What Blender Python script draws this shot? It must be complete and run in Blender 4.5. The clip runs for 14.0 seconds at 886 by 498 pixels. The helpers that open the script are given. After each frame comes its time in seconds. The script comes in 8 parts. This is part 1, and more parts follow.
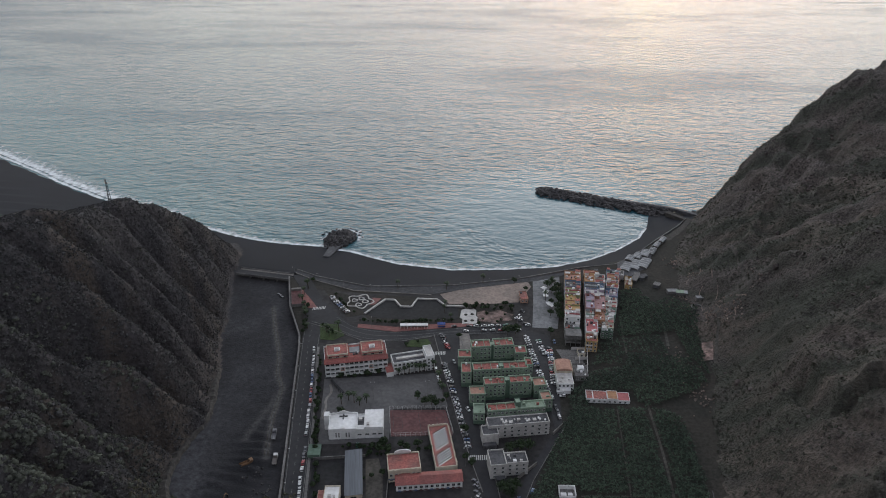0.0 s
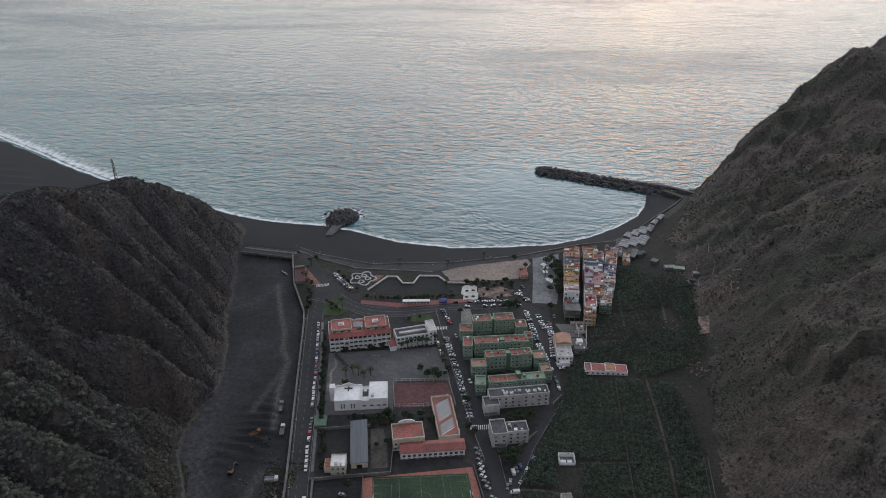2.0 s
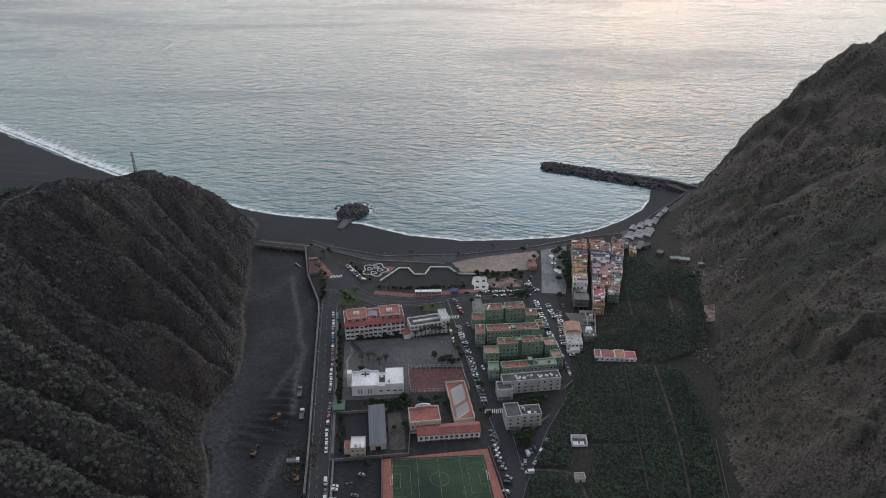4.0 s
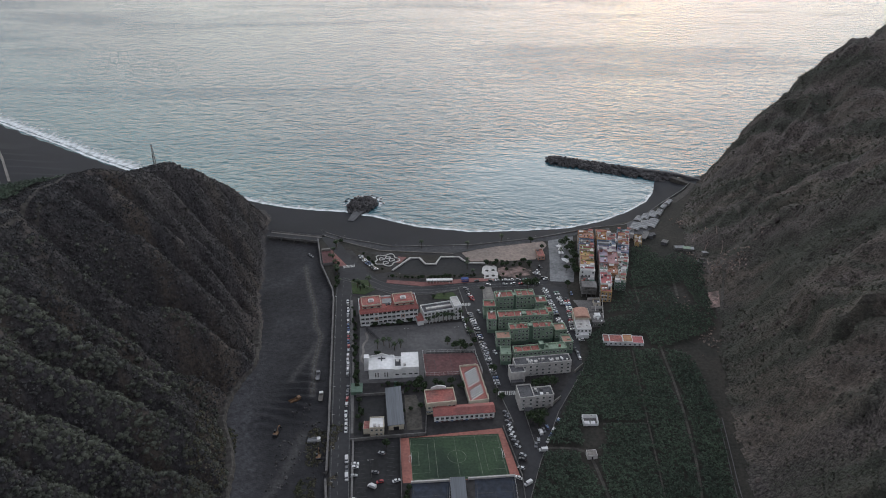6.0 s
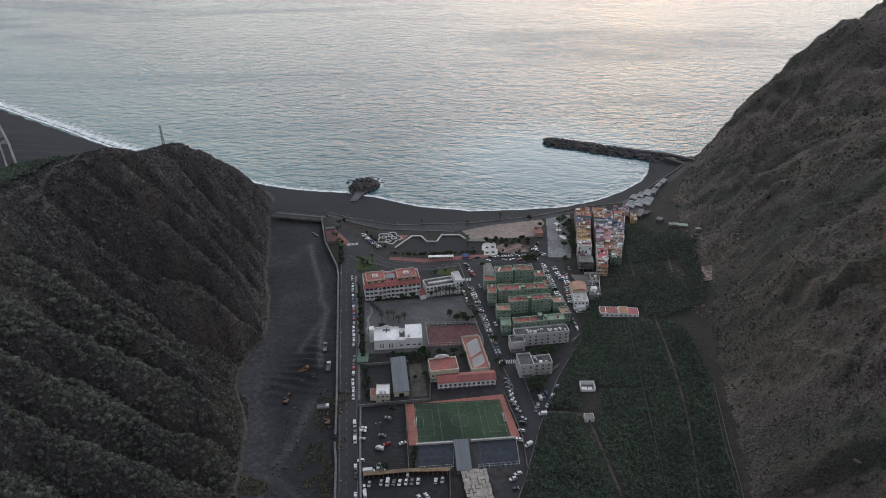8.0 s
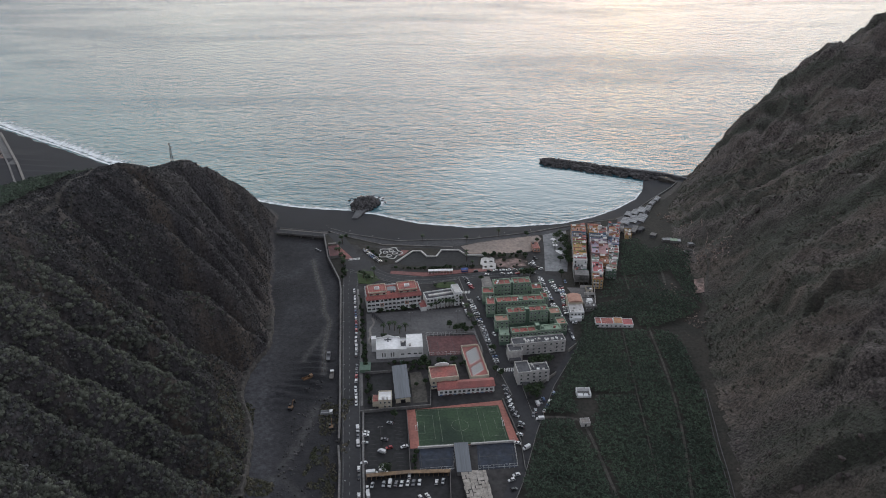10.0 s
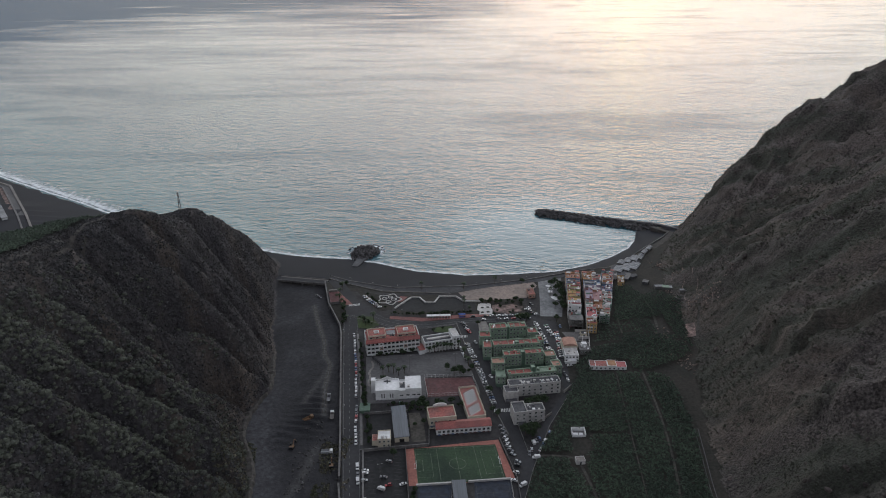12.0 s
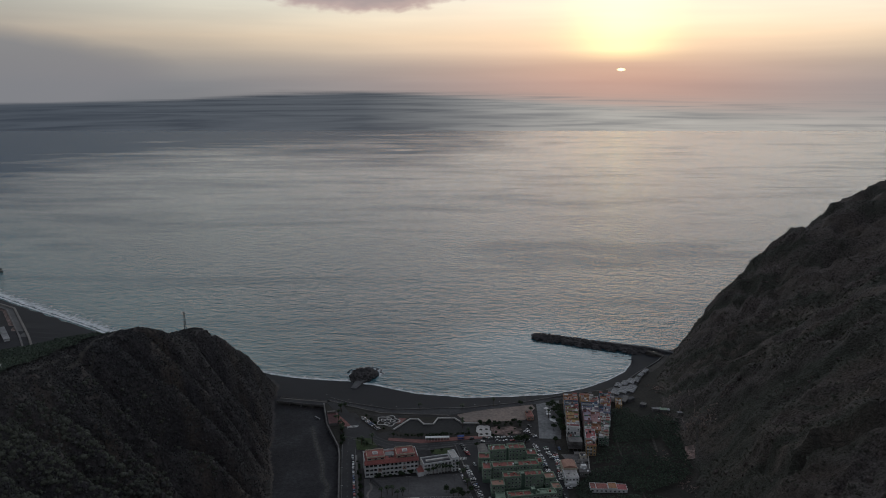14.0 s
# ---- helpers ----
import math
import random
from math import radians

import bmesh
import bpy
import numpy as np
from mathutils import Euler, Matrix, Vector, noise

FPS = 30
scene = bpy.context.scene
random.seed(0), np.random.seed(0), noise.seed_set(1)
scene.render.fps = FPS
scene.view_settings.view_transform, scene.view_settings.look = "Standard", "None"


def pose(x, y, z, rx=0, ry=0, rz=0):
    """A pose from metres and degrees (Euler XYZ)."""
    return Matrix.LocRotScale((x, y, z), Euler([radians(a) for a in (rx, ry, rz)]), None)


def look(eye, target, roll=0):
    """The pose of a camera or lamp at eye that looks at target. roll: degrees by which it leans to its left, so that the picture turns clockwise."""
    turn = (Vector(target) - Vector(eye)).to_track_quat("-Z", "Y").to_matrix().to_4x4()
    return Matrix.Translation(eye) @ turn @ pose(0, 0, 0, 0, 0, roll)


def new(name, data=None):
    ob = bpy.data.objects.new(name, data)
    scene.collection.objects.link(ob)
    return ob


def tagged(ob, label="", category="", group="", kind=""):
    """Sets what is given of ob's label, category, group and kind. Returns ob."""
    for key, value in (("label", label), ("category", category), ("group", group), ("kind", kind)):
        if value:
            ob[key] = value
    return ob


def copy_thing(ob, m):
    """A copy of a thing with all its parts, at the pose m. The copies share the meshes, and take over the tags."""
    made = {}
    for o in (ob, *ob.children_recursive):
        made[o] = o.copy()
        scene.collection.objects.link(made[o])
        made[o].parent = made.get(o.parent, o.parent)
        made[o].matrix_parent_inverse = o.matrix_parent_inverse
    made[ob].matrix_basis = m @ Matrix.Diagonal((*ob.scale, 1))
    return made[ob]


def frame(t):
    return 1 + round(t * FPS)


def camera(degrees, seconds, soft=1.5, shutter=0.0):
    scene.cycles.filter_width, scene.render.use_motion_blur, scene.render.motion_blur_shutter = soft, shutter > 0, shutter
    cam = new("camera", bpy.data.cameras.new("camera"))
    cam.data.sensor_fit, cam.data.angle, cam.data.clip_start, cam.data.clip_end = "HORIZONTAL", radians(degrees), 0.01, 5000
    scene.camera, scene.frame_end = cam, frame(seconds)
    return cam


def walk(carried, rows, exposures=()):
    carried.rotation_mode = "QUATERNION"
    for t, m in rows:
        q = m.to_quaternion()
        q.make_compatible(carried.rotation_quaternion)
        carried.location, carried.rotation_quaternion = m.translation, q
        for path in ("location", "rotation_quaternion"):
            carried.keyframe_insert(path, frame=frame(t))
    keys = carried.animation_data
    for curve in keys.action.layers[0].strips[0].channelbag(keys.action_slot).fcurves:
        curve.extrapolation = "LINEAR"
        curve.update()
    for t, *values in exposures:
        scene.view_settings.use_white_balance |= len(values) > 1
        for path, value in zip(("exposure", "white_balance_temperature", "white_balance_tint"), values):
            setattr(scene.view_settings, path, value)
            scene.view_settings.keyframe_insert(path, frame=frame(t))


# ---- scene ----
cam = camera(62.2, 14.0, soft=1.0)
PATH = [
    (0, (-0.595, 10.549, 312.476), (-0.671, 12.328, 311.565), 0.1),
    (0.5, (-0.816, 8.836, 312.541), (-0.888, 10.602, 311.605), 0.1),
    (1, (-0.885, 6.517, 312.593), (-0.956, 8.275, 311.641), 0.0),
    (1.5, (-1.09, 3.311, 312.462), (-1.162, 5.069, 311.511), -0.0),
    (2, (-2.033, -0.398, 312.288), (-2.105, 1.361, 311.338), -0.1),
    (2.5, (-3.768, -4.121, 312.16), (-3.839, -2.362, 311.211), -0.1),
    (3, (-5.988, -7.877, 312.072), (-6.058, -6.117, 311.124), -0.1),
    (5.5, (-19.559, -28.144, 312.108), (-19.623, -26.385, 311.159), -0.3),
    (6, (-21.276, -32.705, 312.106), (-21.338, -30.946, 311.157), -0.3),
    (6.5, (-22.152, -37.358, 312.111), (-22.213, -35.6, 311.16), -0.4),
    (7, (-22.938, -42.362, 312.128), (-22.997, -40.605, 311.173), -0.4),
    (7.5, (-23.641, -47.458, 312.115), (-23.698, -45.71, 311.145), -0.4),
    (7.7, (-23.817, -49.517, 312.122), (-23.872, -47.774, 311.143), -0.5),
    (10, (-24.835, -72.249, 311.542), (-24.884, -70.47, 310.628), -0.5),
    (10.5, (-24.913, -77.437, 311.4), (-24.961, -75.659, 310.485), -0.6),
    (11, (-24.925, -83.002, 311.261), (-24.972, -81.224, 310.347), -0.4),
    (11.5, (-24.798, -88.2, 311.153), (-24.843, -86.395, 310.292), -0.4),
    (12, (-24.605, -93.053, 311.008), (-24.648, -91.209, 310.235), -0.4),
    (12.5, (-24.577, -97.637, 310.812), (-24.619, -95.758, 310.128), -0.3),
    (13, (-25.221, -102.187, 310.519), (-25.261, -100.278, 309.923), -0.2),
    (13.5, (-26.622, -107.231, 310.153), (-26.658, -105.298, 309.641), -0.1),
    (14, (-27.852, -112.474, 309.765), (-27.883, -110.523, 309.327), 0.0),
]
walk(cam, [(t, look(eye, target, roll)) for t, eye, target, roll in PATH],
     [(0.0, 0.1, 6350, 9), (3.0, 0.18, 6350, 9), (6.0, 0.26, 6350, 9), (11.0, 0.28, 6350, 9), (12.0, -0.02, 6350, 9), (12.5, -0.19, 6180, 9), (13.0, -0.44, 6080, 9), (13.5, -0.8, 6090, 9), (14.0, -1.18, 6150, 8)])

# ---- world: hazy sunset sky over the sea, sun behind the haze ----
SUN_AZ, SUN_EL = 12.35, 1.4
world = bpy.data.worlds.new("sky")
scene.world = world
world.use_nodes = True
wn, wl = world.node_tree.nodes, world.node_tree.links
wn.clear()


def ramp_node(nodes, stops, mode="LINEAR"):
    r = nodes.new("ShaderNodeValToRGB")
    r.color_ramp.interpolation = mode
    el = r.color_ramp.elements
    while len(el) < len(stops):
        el.new(0.5)
    for e, (p, c) in zip(el, stops):
        e.position = p
        e.color = (*c, 1) if len(c) == 3 else c
    return r


def math_node(nodes, links, op, a, b=None, c=None, clamp=False):
    n = nodes.new("ShaderNodeMath")
    n.operation, n.use_clamp = op, clamp
    for i, v in enumerate((a, b, c)):
        if v is None:
            continue
        if isinstance(v, (int, float)):
            n.inputs[i].default_value = v
        else:
            links.new(v, n.inputs[i])
    return n.outputs[0]


def mix_node(nodes, links, fac, a, b, blend="MIX"):
    n = nodes.new("ShaderNodeMix")
    n.data_type, n.blend_type = "RGBA", blend
    for sock, v in ((n.inputs[0], fac), (n.inputs[6], a), (n.inputs[7], b)):
        if isinstance(v, (int, float)):
            sock.default_value = v
        elif isinstance(v, tuple):
            sock.default_value = (*v, 1) if len(v) == 3 else v
        else:
            links.new(v, sock)
    return n.outputs[2]


wc = wn.new("ShaderNodeTexCoord")
wsep = wn.new("ShaderNodeSeparateXYZ")
wl.new(wc.outputs["Generated"], wsep.inputs[0])
sx, sy = math.sin(radians(SUN_AZ)), math.cos(radians(SUN_AZ))
towards = math_node(wn, wl, "ADD", math_node(wn, wl, "MULTIPLY", wsep.outputs[0], sx),
                    math_node(wn, wl, "MULTIPLY", wsep.outputs[1], sy))
# elevation -0.1..0.9 laid on the ramp 0..1
elev = math_node(wn, wl, "ADD", wsep.outputs[2], 0.1, clamp=True)
west = ramp_node(wn, [(0.0, (0.70, 0.69, 0.68)), (0.1, (0.70, 0.69, 0.68)), (0.121, (0.90, 0.84, 0.77)), (0.16, (1.78, 1.44, 1.06)), (0.2, (2.0, 1.9, 1.56)),
                      (0.25, (2.32, 2.46, 2.42)), (0.34, (3.08, 3.18, 3.2)), (0.46, (3.2, 3.5, 3.68)), (0.62, (2.4, 2.95, 3.35)), (0.85, (0.7, 0.80, 0.9)), (1.0, (0.4, 0.47, 0.56))])
east = ramp_node(wn, [(0.0, (0.12, 0.16, 0.2)), (0.1, (0.22, 0.29, 0.35)), (0.16, (0.52, 0.48, 0.47)), (0.2, (0.80, 0.76, 0.70)), (0.3, (0.55, 0.56, 0.61)), (0.6, (0.52, 0.53, 0.59)), (1.0, (0.45, 0.47, 0.56))])
wl.new(elev, west.inputs[0])
wl.new(elev, east.inputs[0])
side = ramp_node(wn, [(0.0, (0, 0, 0)), (0.55, (0.02, 0.02, 0.02)), (0.8, (0.15, 0.15, 0.15)), (0.866, (0.26, 0.26, 0.26)), (0.94, (0.62, 0.62, 0.62)), (0.98, (0.92, 0.92, 0.92)), (1.0, (1, 1, 1))])
wl.new(math_node(wn, wl, "MULTIPLY_ADD", towards, 0.5, 0.5), side.inputs[0])
sky_col = mix_node(wn, wl, side.outputs[0], east.outputs[0], west.outputs[0])
# rosy light that fills the air over the sunset
rosy = math_node(wn, wl, "POWER", math_node(wn, wl, "MAXIMUM", towards, 0.0), 14.0)
sky_col = mix_node(wn, wl, rosy, sky_col, mix_node(wn, wl, 1.0, sky_col, (1.08, 0.99, 0.96), "MULTIPLY"))
# bright glow of the hidden sun and its last slit of disc
sun_dir = Vector((math.sin(radians(SUN_AZ)) * math.cos(radians(SUN_EL)), math.cos(radians(SUN_AZ)) * math.cos(radians(SUN_EL)), math.sin(radians(SUN_EL))))
wdot = wn.new("ShaderNodeVectorMath")
wdot.operation = "DOT_PRODUCT"
wl.new(wc.outputs["Generated"], wdot.inputs[0])
wdot.inputs[1].default_value = Vector((sun_dir.x, sun_dir.y, 0.055)).normalized()
glow = math_node(wn, wl, "POWER", math_node(wn, wl, "MAXIMUM", wdot.outputs["Value"], 0.0), 620.0)
above = wn.new("ShaderNodeMapRange")
above.inputs[1].default_value, above.inputs[2].default_value = 0.026, 0.043
wl.new(wsep.outputs[2], above.inputs[0])
glow = math_node(wn, wl, "MULTIPLY", glow, above.outputs[0])
sky_col = mix_node(wn, wl, 1.0, sky_col, mix_node(wn, wl, glow, (0, 0, 0), (1.2, 1.0, 0.3)), "ADD")
# wider orange band of glow along the haze
wide_az = math_node(wn, wl, "DIVIDE", math_node(wn, wl, "SUBTRACT", math_node(wn, wl, "ARCTAN2", wsep.outputs[0], wsep.outputs[1]), radians(SUN_AZ)), radians(36))
wide_el = math_node(wn, wl, "DIVIDE", math_node(wn, wl, "SUBTRACT", wsep.outputs[2], 0.075), 0.045)
wide = math_node(wn, wl, "POWER", 2.718, math_node(wn, wl, "MULTIPLY", math_node(wn, wl, "ADD", math_node(wn, wl, "MULTIPLY", wide_az, wide_az), math_node(wn, wl, "MULTIPLY", wide_el, wide_el)), -1.0))
sky_col = mix_node(wn, wl, 1.0, sky_col, mix_node(wn, wl, math_node(wn, wl, "MULTIPLY", wide, above.outputs[0]), (0, 0, 0), (0.38, 0.28, 0.15)), "ADD")
# faint uneven haze in the low sky
wmap = wn.new("ShaderNodeMapping")
wmap.inputs["Scale"].default_value = (2.0, 2.0, 30.0)
wl.new(wc.outputs["Generated"], wmap.inputs[0])
wnoise = wn.new("ShaderNodeTexNoise")
wnoise.inputs["Scale"].default_value, wnoise.inputs["Detail"].default_value = 1.3, 4
wl.new(wmap.outputs[0], wnoise.inputs[0])
clouds = ramp_node(wn, [(0.35, (0.88, 0.89, 0.91)), (0.65, (1.05, 1.04, 1.03))])
wl.new(wnoise.outputs[0], clouds.inputs[0])
sky_col = mix_node(wn, wl, 0.8, sky_col, clouds.outputs[0], "MULTIPLY")


def sky_patch(az, el, half_az, half_el, edge, noise_amount, nscale):
    """A soft-edged mask round one direction of the sky, its edge frayed by noise."""
    a = math_node(wn, wl, "SUBTRACT", math_node(wn, wl, "ARCTAN2", wsep.outputs[0], wsep.outputs[1]), radians(az))
    u = math_node(wn, wl, "DIVIDE", a, radians(half_az))
    v = math_node(wn, wl, "DIVIDE", math_node(wn, wl, "SUBTRACT", math_node(wn, wl, "ARCSINE", wsep.outputs[2]), radians(el)), radians(half_el))
    r = math_node(wn, wl, "SQRT", math_node(wn, wl, "ADD", math_node(wn, wl, "MULTIPLY", u, u), math_node(wn, wl, "MULTIPLY", v, v)))
    if noise_amount:
        mp, t = wn.new("ShaderNodeMapping"), wn.new("ShaderNodeTexNoise")
        mp.inputs["Scale"].default_value = (nscale, nscale, nscale * 2.2)
        t.inputs["Scale"].default_value, t.inputs["Detail"].default_value = 1.0, 7
        wl.new(wc.outputs["Generated"], mp.inputs[0])
        wl.new(mp.outputs[0], t.inputs[0])
        r = math_node(wn, wl, "ADD", r, math_node(wn, wl, "MULTIPLY_ADD", t.outputs[0], noise_amount, -noise_amount / 2))
    mr = wn.new("ShaderNodeMapRange")
    mr.inputs[1].default_value, mr.inputs[2].default_value, mr.inputs[3].default_value, mr.inputs[4].default_value = 1 - edge, 1 + edge, 1, 0
    wl.new(r, mr.inputs[0])
    return mr.outputs[0]


# grey bank of cloud out at sea, a pink-edged cloud above, and the slit of sun under the haze
sky_col = mix_node(wn, wl, math_node(wn, wl, "MULTIPLY", sky_patch(-41, 0.3, 19, 3.6, 0.14, 0.22, 12), 0.9), sky_col, (0.50, 0.50, 0.525))
pink = sky_patch(-7.0, 7.2, 7.8, 1.9, 0.12, 0.6, 34)
sky_col = mix_node(wn, wl, math_node(wn, wl, "MULTIPLY", pink, 0.85), sky_col, (1.25, 0.86, 0.80))
core = sky_patch(-7.0, 7.4, 7.6, 1.85, 0.2, 0.6, 34)
sky_col = mix_node(wn, wl, math_node(wn, wl, "MULTIPLY", core, 0.75), sky_col, (0.72, 0.62, 0.64))
sky_col = mix_node(wn, wl, sky_patch(SUN_AZ, 1.05, 0.27, 0.10, 0.3, 0.0, 1), sky_col, (5.0, 4.4, 2.2))
# painted sea beyond sight: dark to one side, pale under the sun, lost in haze at the horizon
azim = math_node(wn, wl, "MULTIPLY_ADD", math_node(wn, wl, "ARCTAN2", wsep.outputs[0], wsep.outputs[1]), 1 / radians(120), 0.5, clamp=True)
# sheen and distance haze are put straight into the background colour
painted_offing = ramp_node(wn, [(0.1, (0.15, 0.165, 0.195)), (0.25, (0.148, 0.17, 0.205)), (0.44, (0.21, 0.225, 0.25)), (0.495, (0.42, 0.415, 0.415)), (0.54, (0.70, 0.66, 0.62)), (0.6, (0.93, 0.86, 0.77)), (0.76, (0.96, 0.87, 0.78)), (0.95, (0.45, 0.43, 0.41))])
wl.new(azim, painted_offing.inputs[0])
# paler and darker streaks that lie flat on the water, drawn together towards the horizon
azimuth = math_node(wn, wl, "ARCTAN2", wsep.outputs[0], wsep.outputs[1])
dip = math_node(wn, wl, "MAXIMUM", math_node(wn, wl, "MULTIPLY", wsep.outputs[2], -1.0), 0.003)
flat_map = wn.new("ShaderNodeCombineXYZ")
wl.new(math_node(wn, wl, "MULTIPLY", azimuth, 7.0), flat_map.inputs[0])
wl.new(math_node(wn, wl, "MULTIPLY_ADD", math_node(wn, wl, "LOGARITHM", dip, 2.718), 8.0, math_node(wn, wl, "MULTIPLY", azimuth, 1.2)), flat_map.inputs[1])
streak = wn.new("ShaderNodeTexNoise")
streak.inputs["Scale"].default_value, streak.inputs["Detail"].default_value, streak.inputs["Distortion"].default_value = 1.0, 6, 0.4
wl.new(flat_map.outputs[0], streak.inputs[0])
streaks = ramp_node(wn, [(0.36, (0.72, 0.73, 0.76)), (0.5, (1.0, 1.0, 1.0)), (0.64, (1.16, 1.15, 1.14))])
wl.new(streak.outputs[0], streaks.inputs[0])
painted_offing_col = mix_node(wn, wl, 1.0, painted_offing.outputs[0], streaks.outputs[0], "MULTIPLY")
# where the painted water fades into haze: a firm edge to one side, dissolving under the sun
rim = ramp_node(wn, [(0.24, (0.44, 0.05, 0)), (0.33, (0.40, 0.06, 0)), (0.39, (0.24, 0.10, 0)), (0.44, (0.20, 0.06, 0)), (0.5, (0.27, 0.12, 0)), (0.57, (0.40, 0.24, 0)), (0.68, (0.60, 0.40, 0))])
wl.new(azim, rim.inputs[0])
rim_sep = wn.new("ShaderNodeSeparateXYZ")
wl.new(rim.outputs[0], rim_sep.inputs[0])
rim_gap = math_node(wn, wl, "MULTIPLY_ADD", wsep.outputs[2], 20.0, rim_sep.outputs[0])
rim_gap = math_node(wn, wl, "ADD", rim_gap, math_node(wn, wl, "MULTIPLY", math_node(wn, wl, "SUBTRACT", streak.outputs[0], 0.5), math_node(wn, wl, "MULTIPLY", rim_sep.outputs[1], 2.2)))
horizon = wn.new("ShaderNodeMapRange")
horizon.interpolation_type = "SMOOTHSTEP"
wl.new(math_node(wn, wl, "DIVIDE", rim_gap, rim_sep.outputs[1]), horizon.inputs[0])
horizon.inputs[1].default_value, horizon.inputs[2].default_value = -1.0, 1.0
sky_col = mix_node(wn, wl, horizon.outputs[0], painted_offing_col, sky_col)
nishita = wn.new("ShaderNodeTexSky")
nishita.sky_type, nishita.sun_disc = "NISHITA", False
nishita.sun_elevation, nishita.sun_rotation = radians(SUN_EL), radians(SUN_AZ)
bg_sky, bg_haze, wadd, wout = (wn.new(k) for k in ("ShaderNodeBackground", "ShaderNodeBackground", "ShaderNodeAddShader", "ShaderNodeOutputWorld"))
bg_sky.inputs[1].default_value, bg_haze.inputs[1].default_value = 0.02, 1.0
wl.new(mix_node(wn, wl, horizon.outputs[0], (0, 0, 0), nishita.outputs[0]), bg_sky.inputs[0])
wl.new(sky_col, bg_haze.inputs[0])
wl.new(bg_sky.outputs[0], wadd.inputs[0])
wl.new(bg_haze.outputs[0], wadd.inputs[1])
wl.new(wadd.outputs[0], wout.inputs[0])

sun = new("sun", bpy.data.lights.new("sun", "SUN"))
sun.data.energy, sun.data.angle, sun.data.color = 0.5, radians(165), (1.0, 0.82, 0.62)
sun.matrix_world = look((0, 0, 0), tuple(-sun_dir)) @ Matrix.Identity(4)


# ---- materials ----
def material(name, col, rough=0.85, col2=None, scale=0.6, scale2=0.05, var=0.25, bump=0.3, bump_scale=3.0, metal=0.0,
             rand=0.0, stretch=(1, 1, 1), dist=0.1, island=0.0, spec=0.3, leafy=0.0):
    m = bpy.data.materials.new(name)
    m.use_nodes = True
    n, l = m.node_tree.nodes, m.node_tree.links
    b = n["Principled BSDF"]
    tc, mp = n.new("ShaderNodeTexCoord"), n.new("ShaderNodeMapping")
    mp.inputs["Scale"].default_value = stretch
    l.new(tc.outputs["Object"], mp.inputs[0])
    outs = []
    for s, d in ((scale, 5), (scale2, 4), (bump_scale, 4)):
        t = n.new("ShaderNodeTexNoise")
        t.inputs["Scale"].default_value, t.inputs["Detail"].default_value = s, d
        l.new(mp.outputs[0], t.inputs[0])
        outs.append(t.outputs[0])
    col2 = col2 or tuple(c * 0.6 for c in col)
    big = ramp_node(n, [(0.36, (0, 0, 0)), (0.64, (1, 1, 1))])
    l.new(outs[1], big.inputs[0])
    base = mix_node(n, l, big.outputs[0], col, col2)
    fine = ramp_node(n, [(0.3, (1 - var,) * 3), (0.7, (1 + var,) * 3)])
    l.new(outs[0], fine.inputs[0])
    base = mix_node(n, l, 1.0, base, fine.outputs[0], "MULTIPLY")
    if rand or island:
        src = n.new("ShaderNodeObjectInfo").outputs["Random"] if rand else n.new("ShaderNodeNewGeometry").outputs["Random Per Island"]
        amt = rand or island
        base = mix_node(n, l, 1.0, base, mix_node(n, l, src, (1 - amt,) * 3, (1 + amt,) * 3), "MULTIPLY")
    l.new(base, b.inputs["Base Color"])
    b.inputs["Roughness"].default_value, b.inputs["Metallic"].default_value = rough, metal
    b.inputs["Specular IOR Level"].default_value = spec
    if bump:
        bn = n.new("ShaderNodeBump")
        bn.inputs["Strength"].default_value, bn.inputs["Distance"].default_value = bump, dist
        l.new(outs[2], bn.inputs["Height"])
        l.new(bn.outputs[0], b.inputs["Normal"])
    if leafy:
        # thin leaves let part of the light through
        thin, both = n.new("ShaderNodeBsdfTranslucent"), n.new("ShaderNodeMixShader")
        l.new(base, thin.inputs[0])
        both.inputs[0].default_value = leafy
        l.new(b.outputs[0], both.inputs[1])
        l.new(thin.outputs[0], both.inputs[2])
        l.new(both.outputs[0], n["Material Output"].inputs[0])
    return m


def overlay(m, attribute, col, amount=1.0, scale=0.5):
    """Lays a second soil over a material where the ground's weight asks for it, with a ragged edge."""
    n, l = m.node_tree.nodes, m.node_tree.links
    base = n["Principled BSDF"].inputs["Base Color"]
    old = base.links[0].from_socket
    at, t = n.new("ShaderNodeAttribute"), n.new("ShaderNodeTexNoise")
    at.attribute_name = attribute
    t.inputs["Scale"].default_value, t.inputs["Detail"].default_value = scale, 6
    tc = n.new("ShaderNodeTexCoord")
    l.new(tc.outputs["Object"], t.inputs[0])
    grain = math_node(n, l, "MULTIPLY_ADD", t.outputs[0], 1.3, 0.35)
    fac = math_node(n, l, "MULTIPLY", math_node(n, l, "MULTIPLY", at.outputs["Fac"], grain), amount, clamp=True)
    speck = ramp_node(n, [(0.3, (0.6,) * 3), (0.7, (1.4,) * 3)])
    l.new(t.outputs[0], speck.inputs[0])
    l.new(mix_node(n, l, fac, old, mix_node(n, l, 1.0, col, speck.outputs[0], "MULTIPLY")), base)


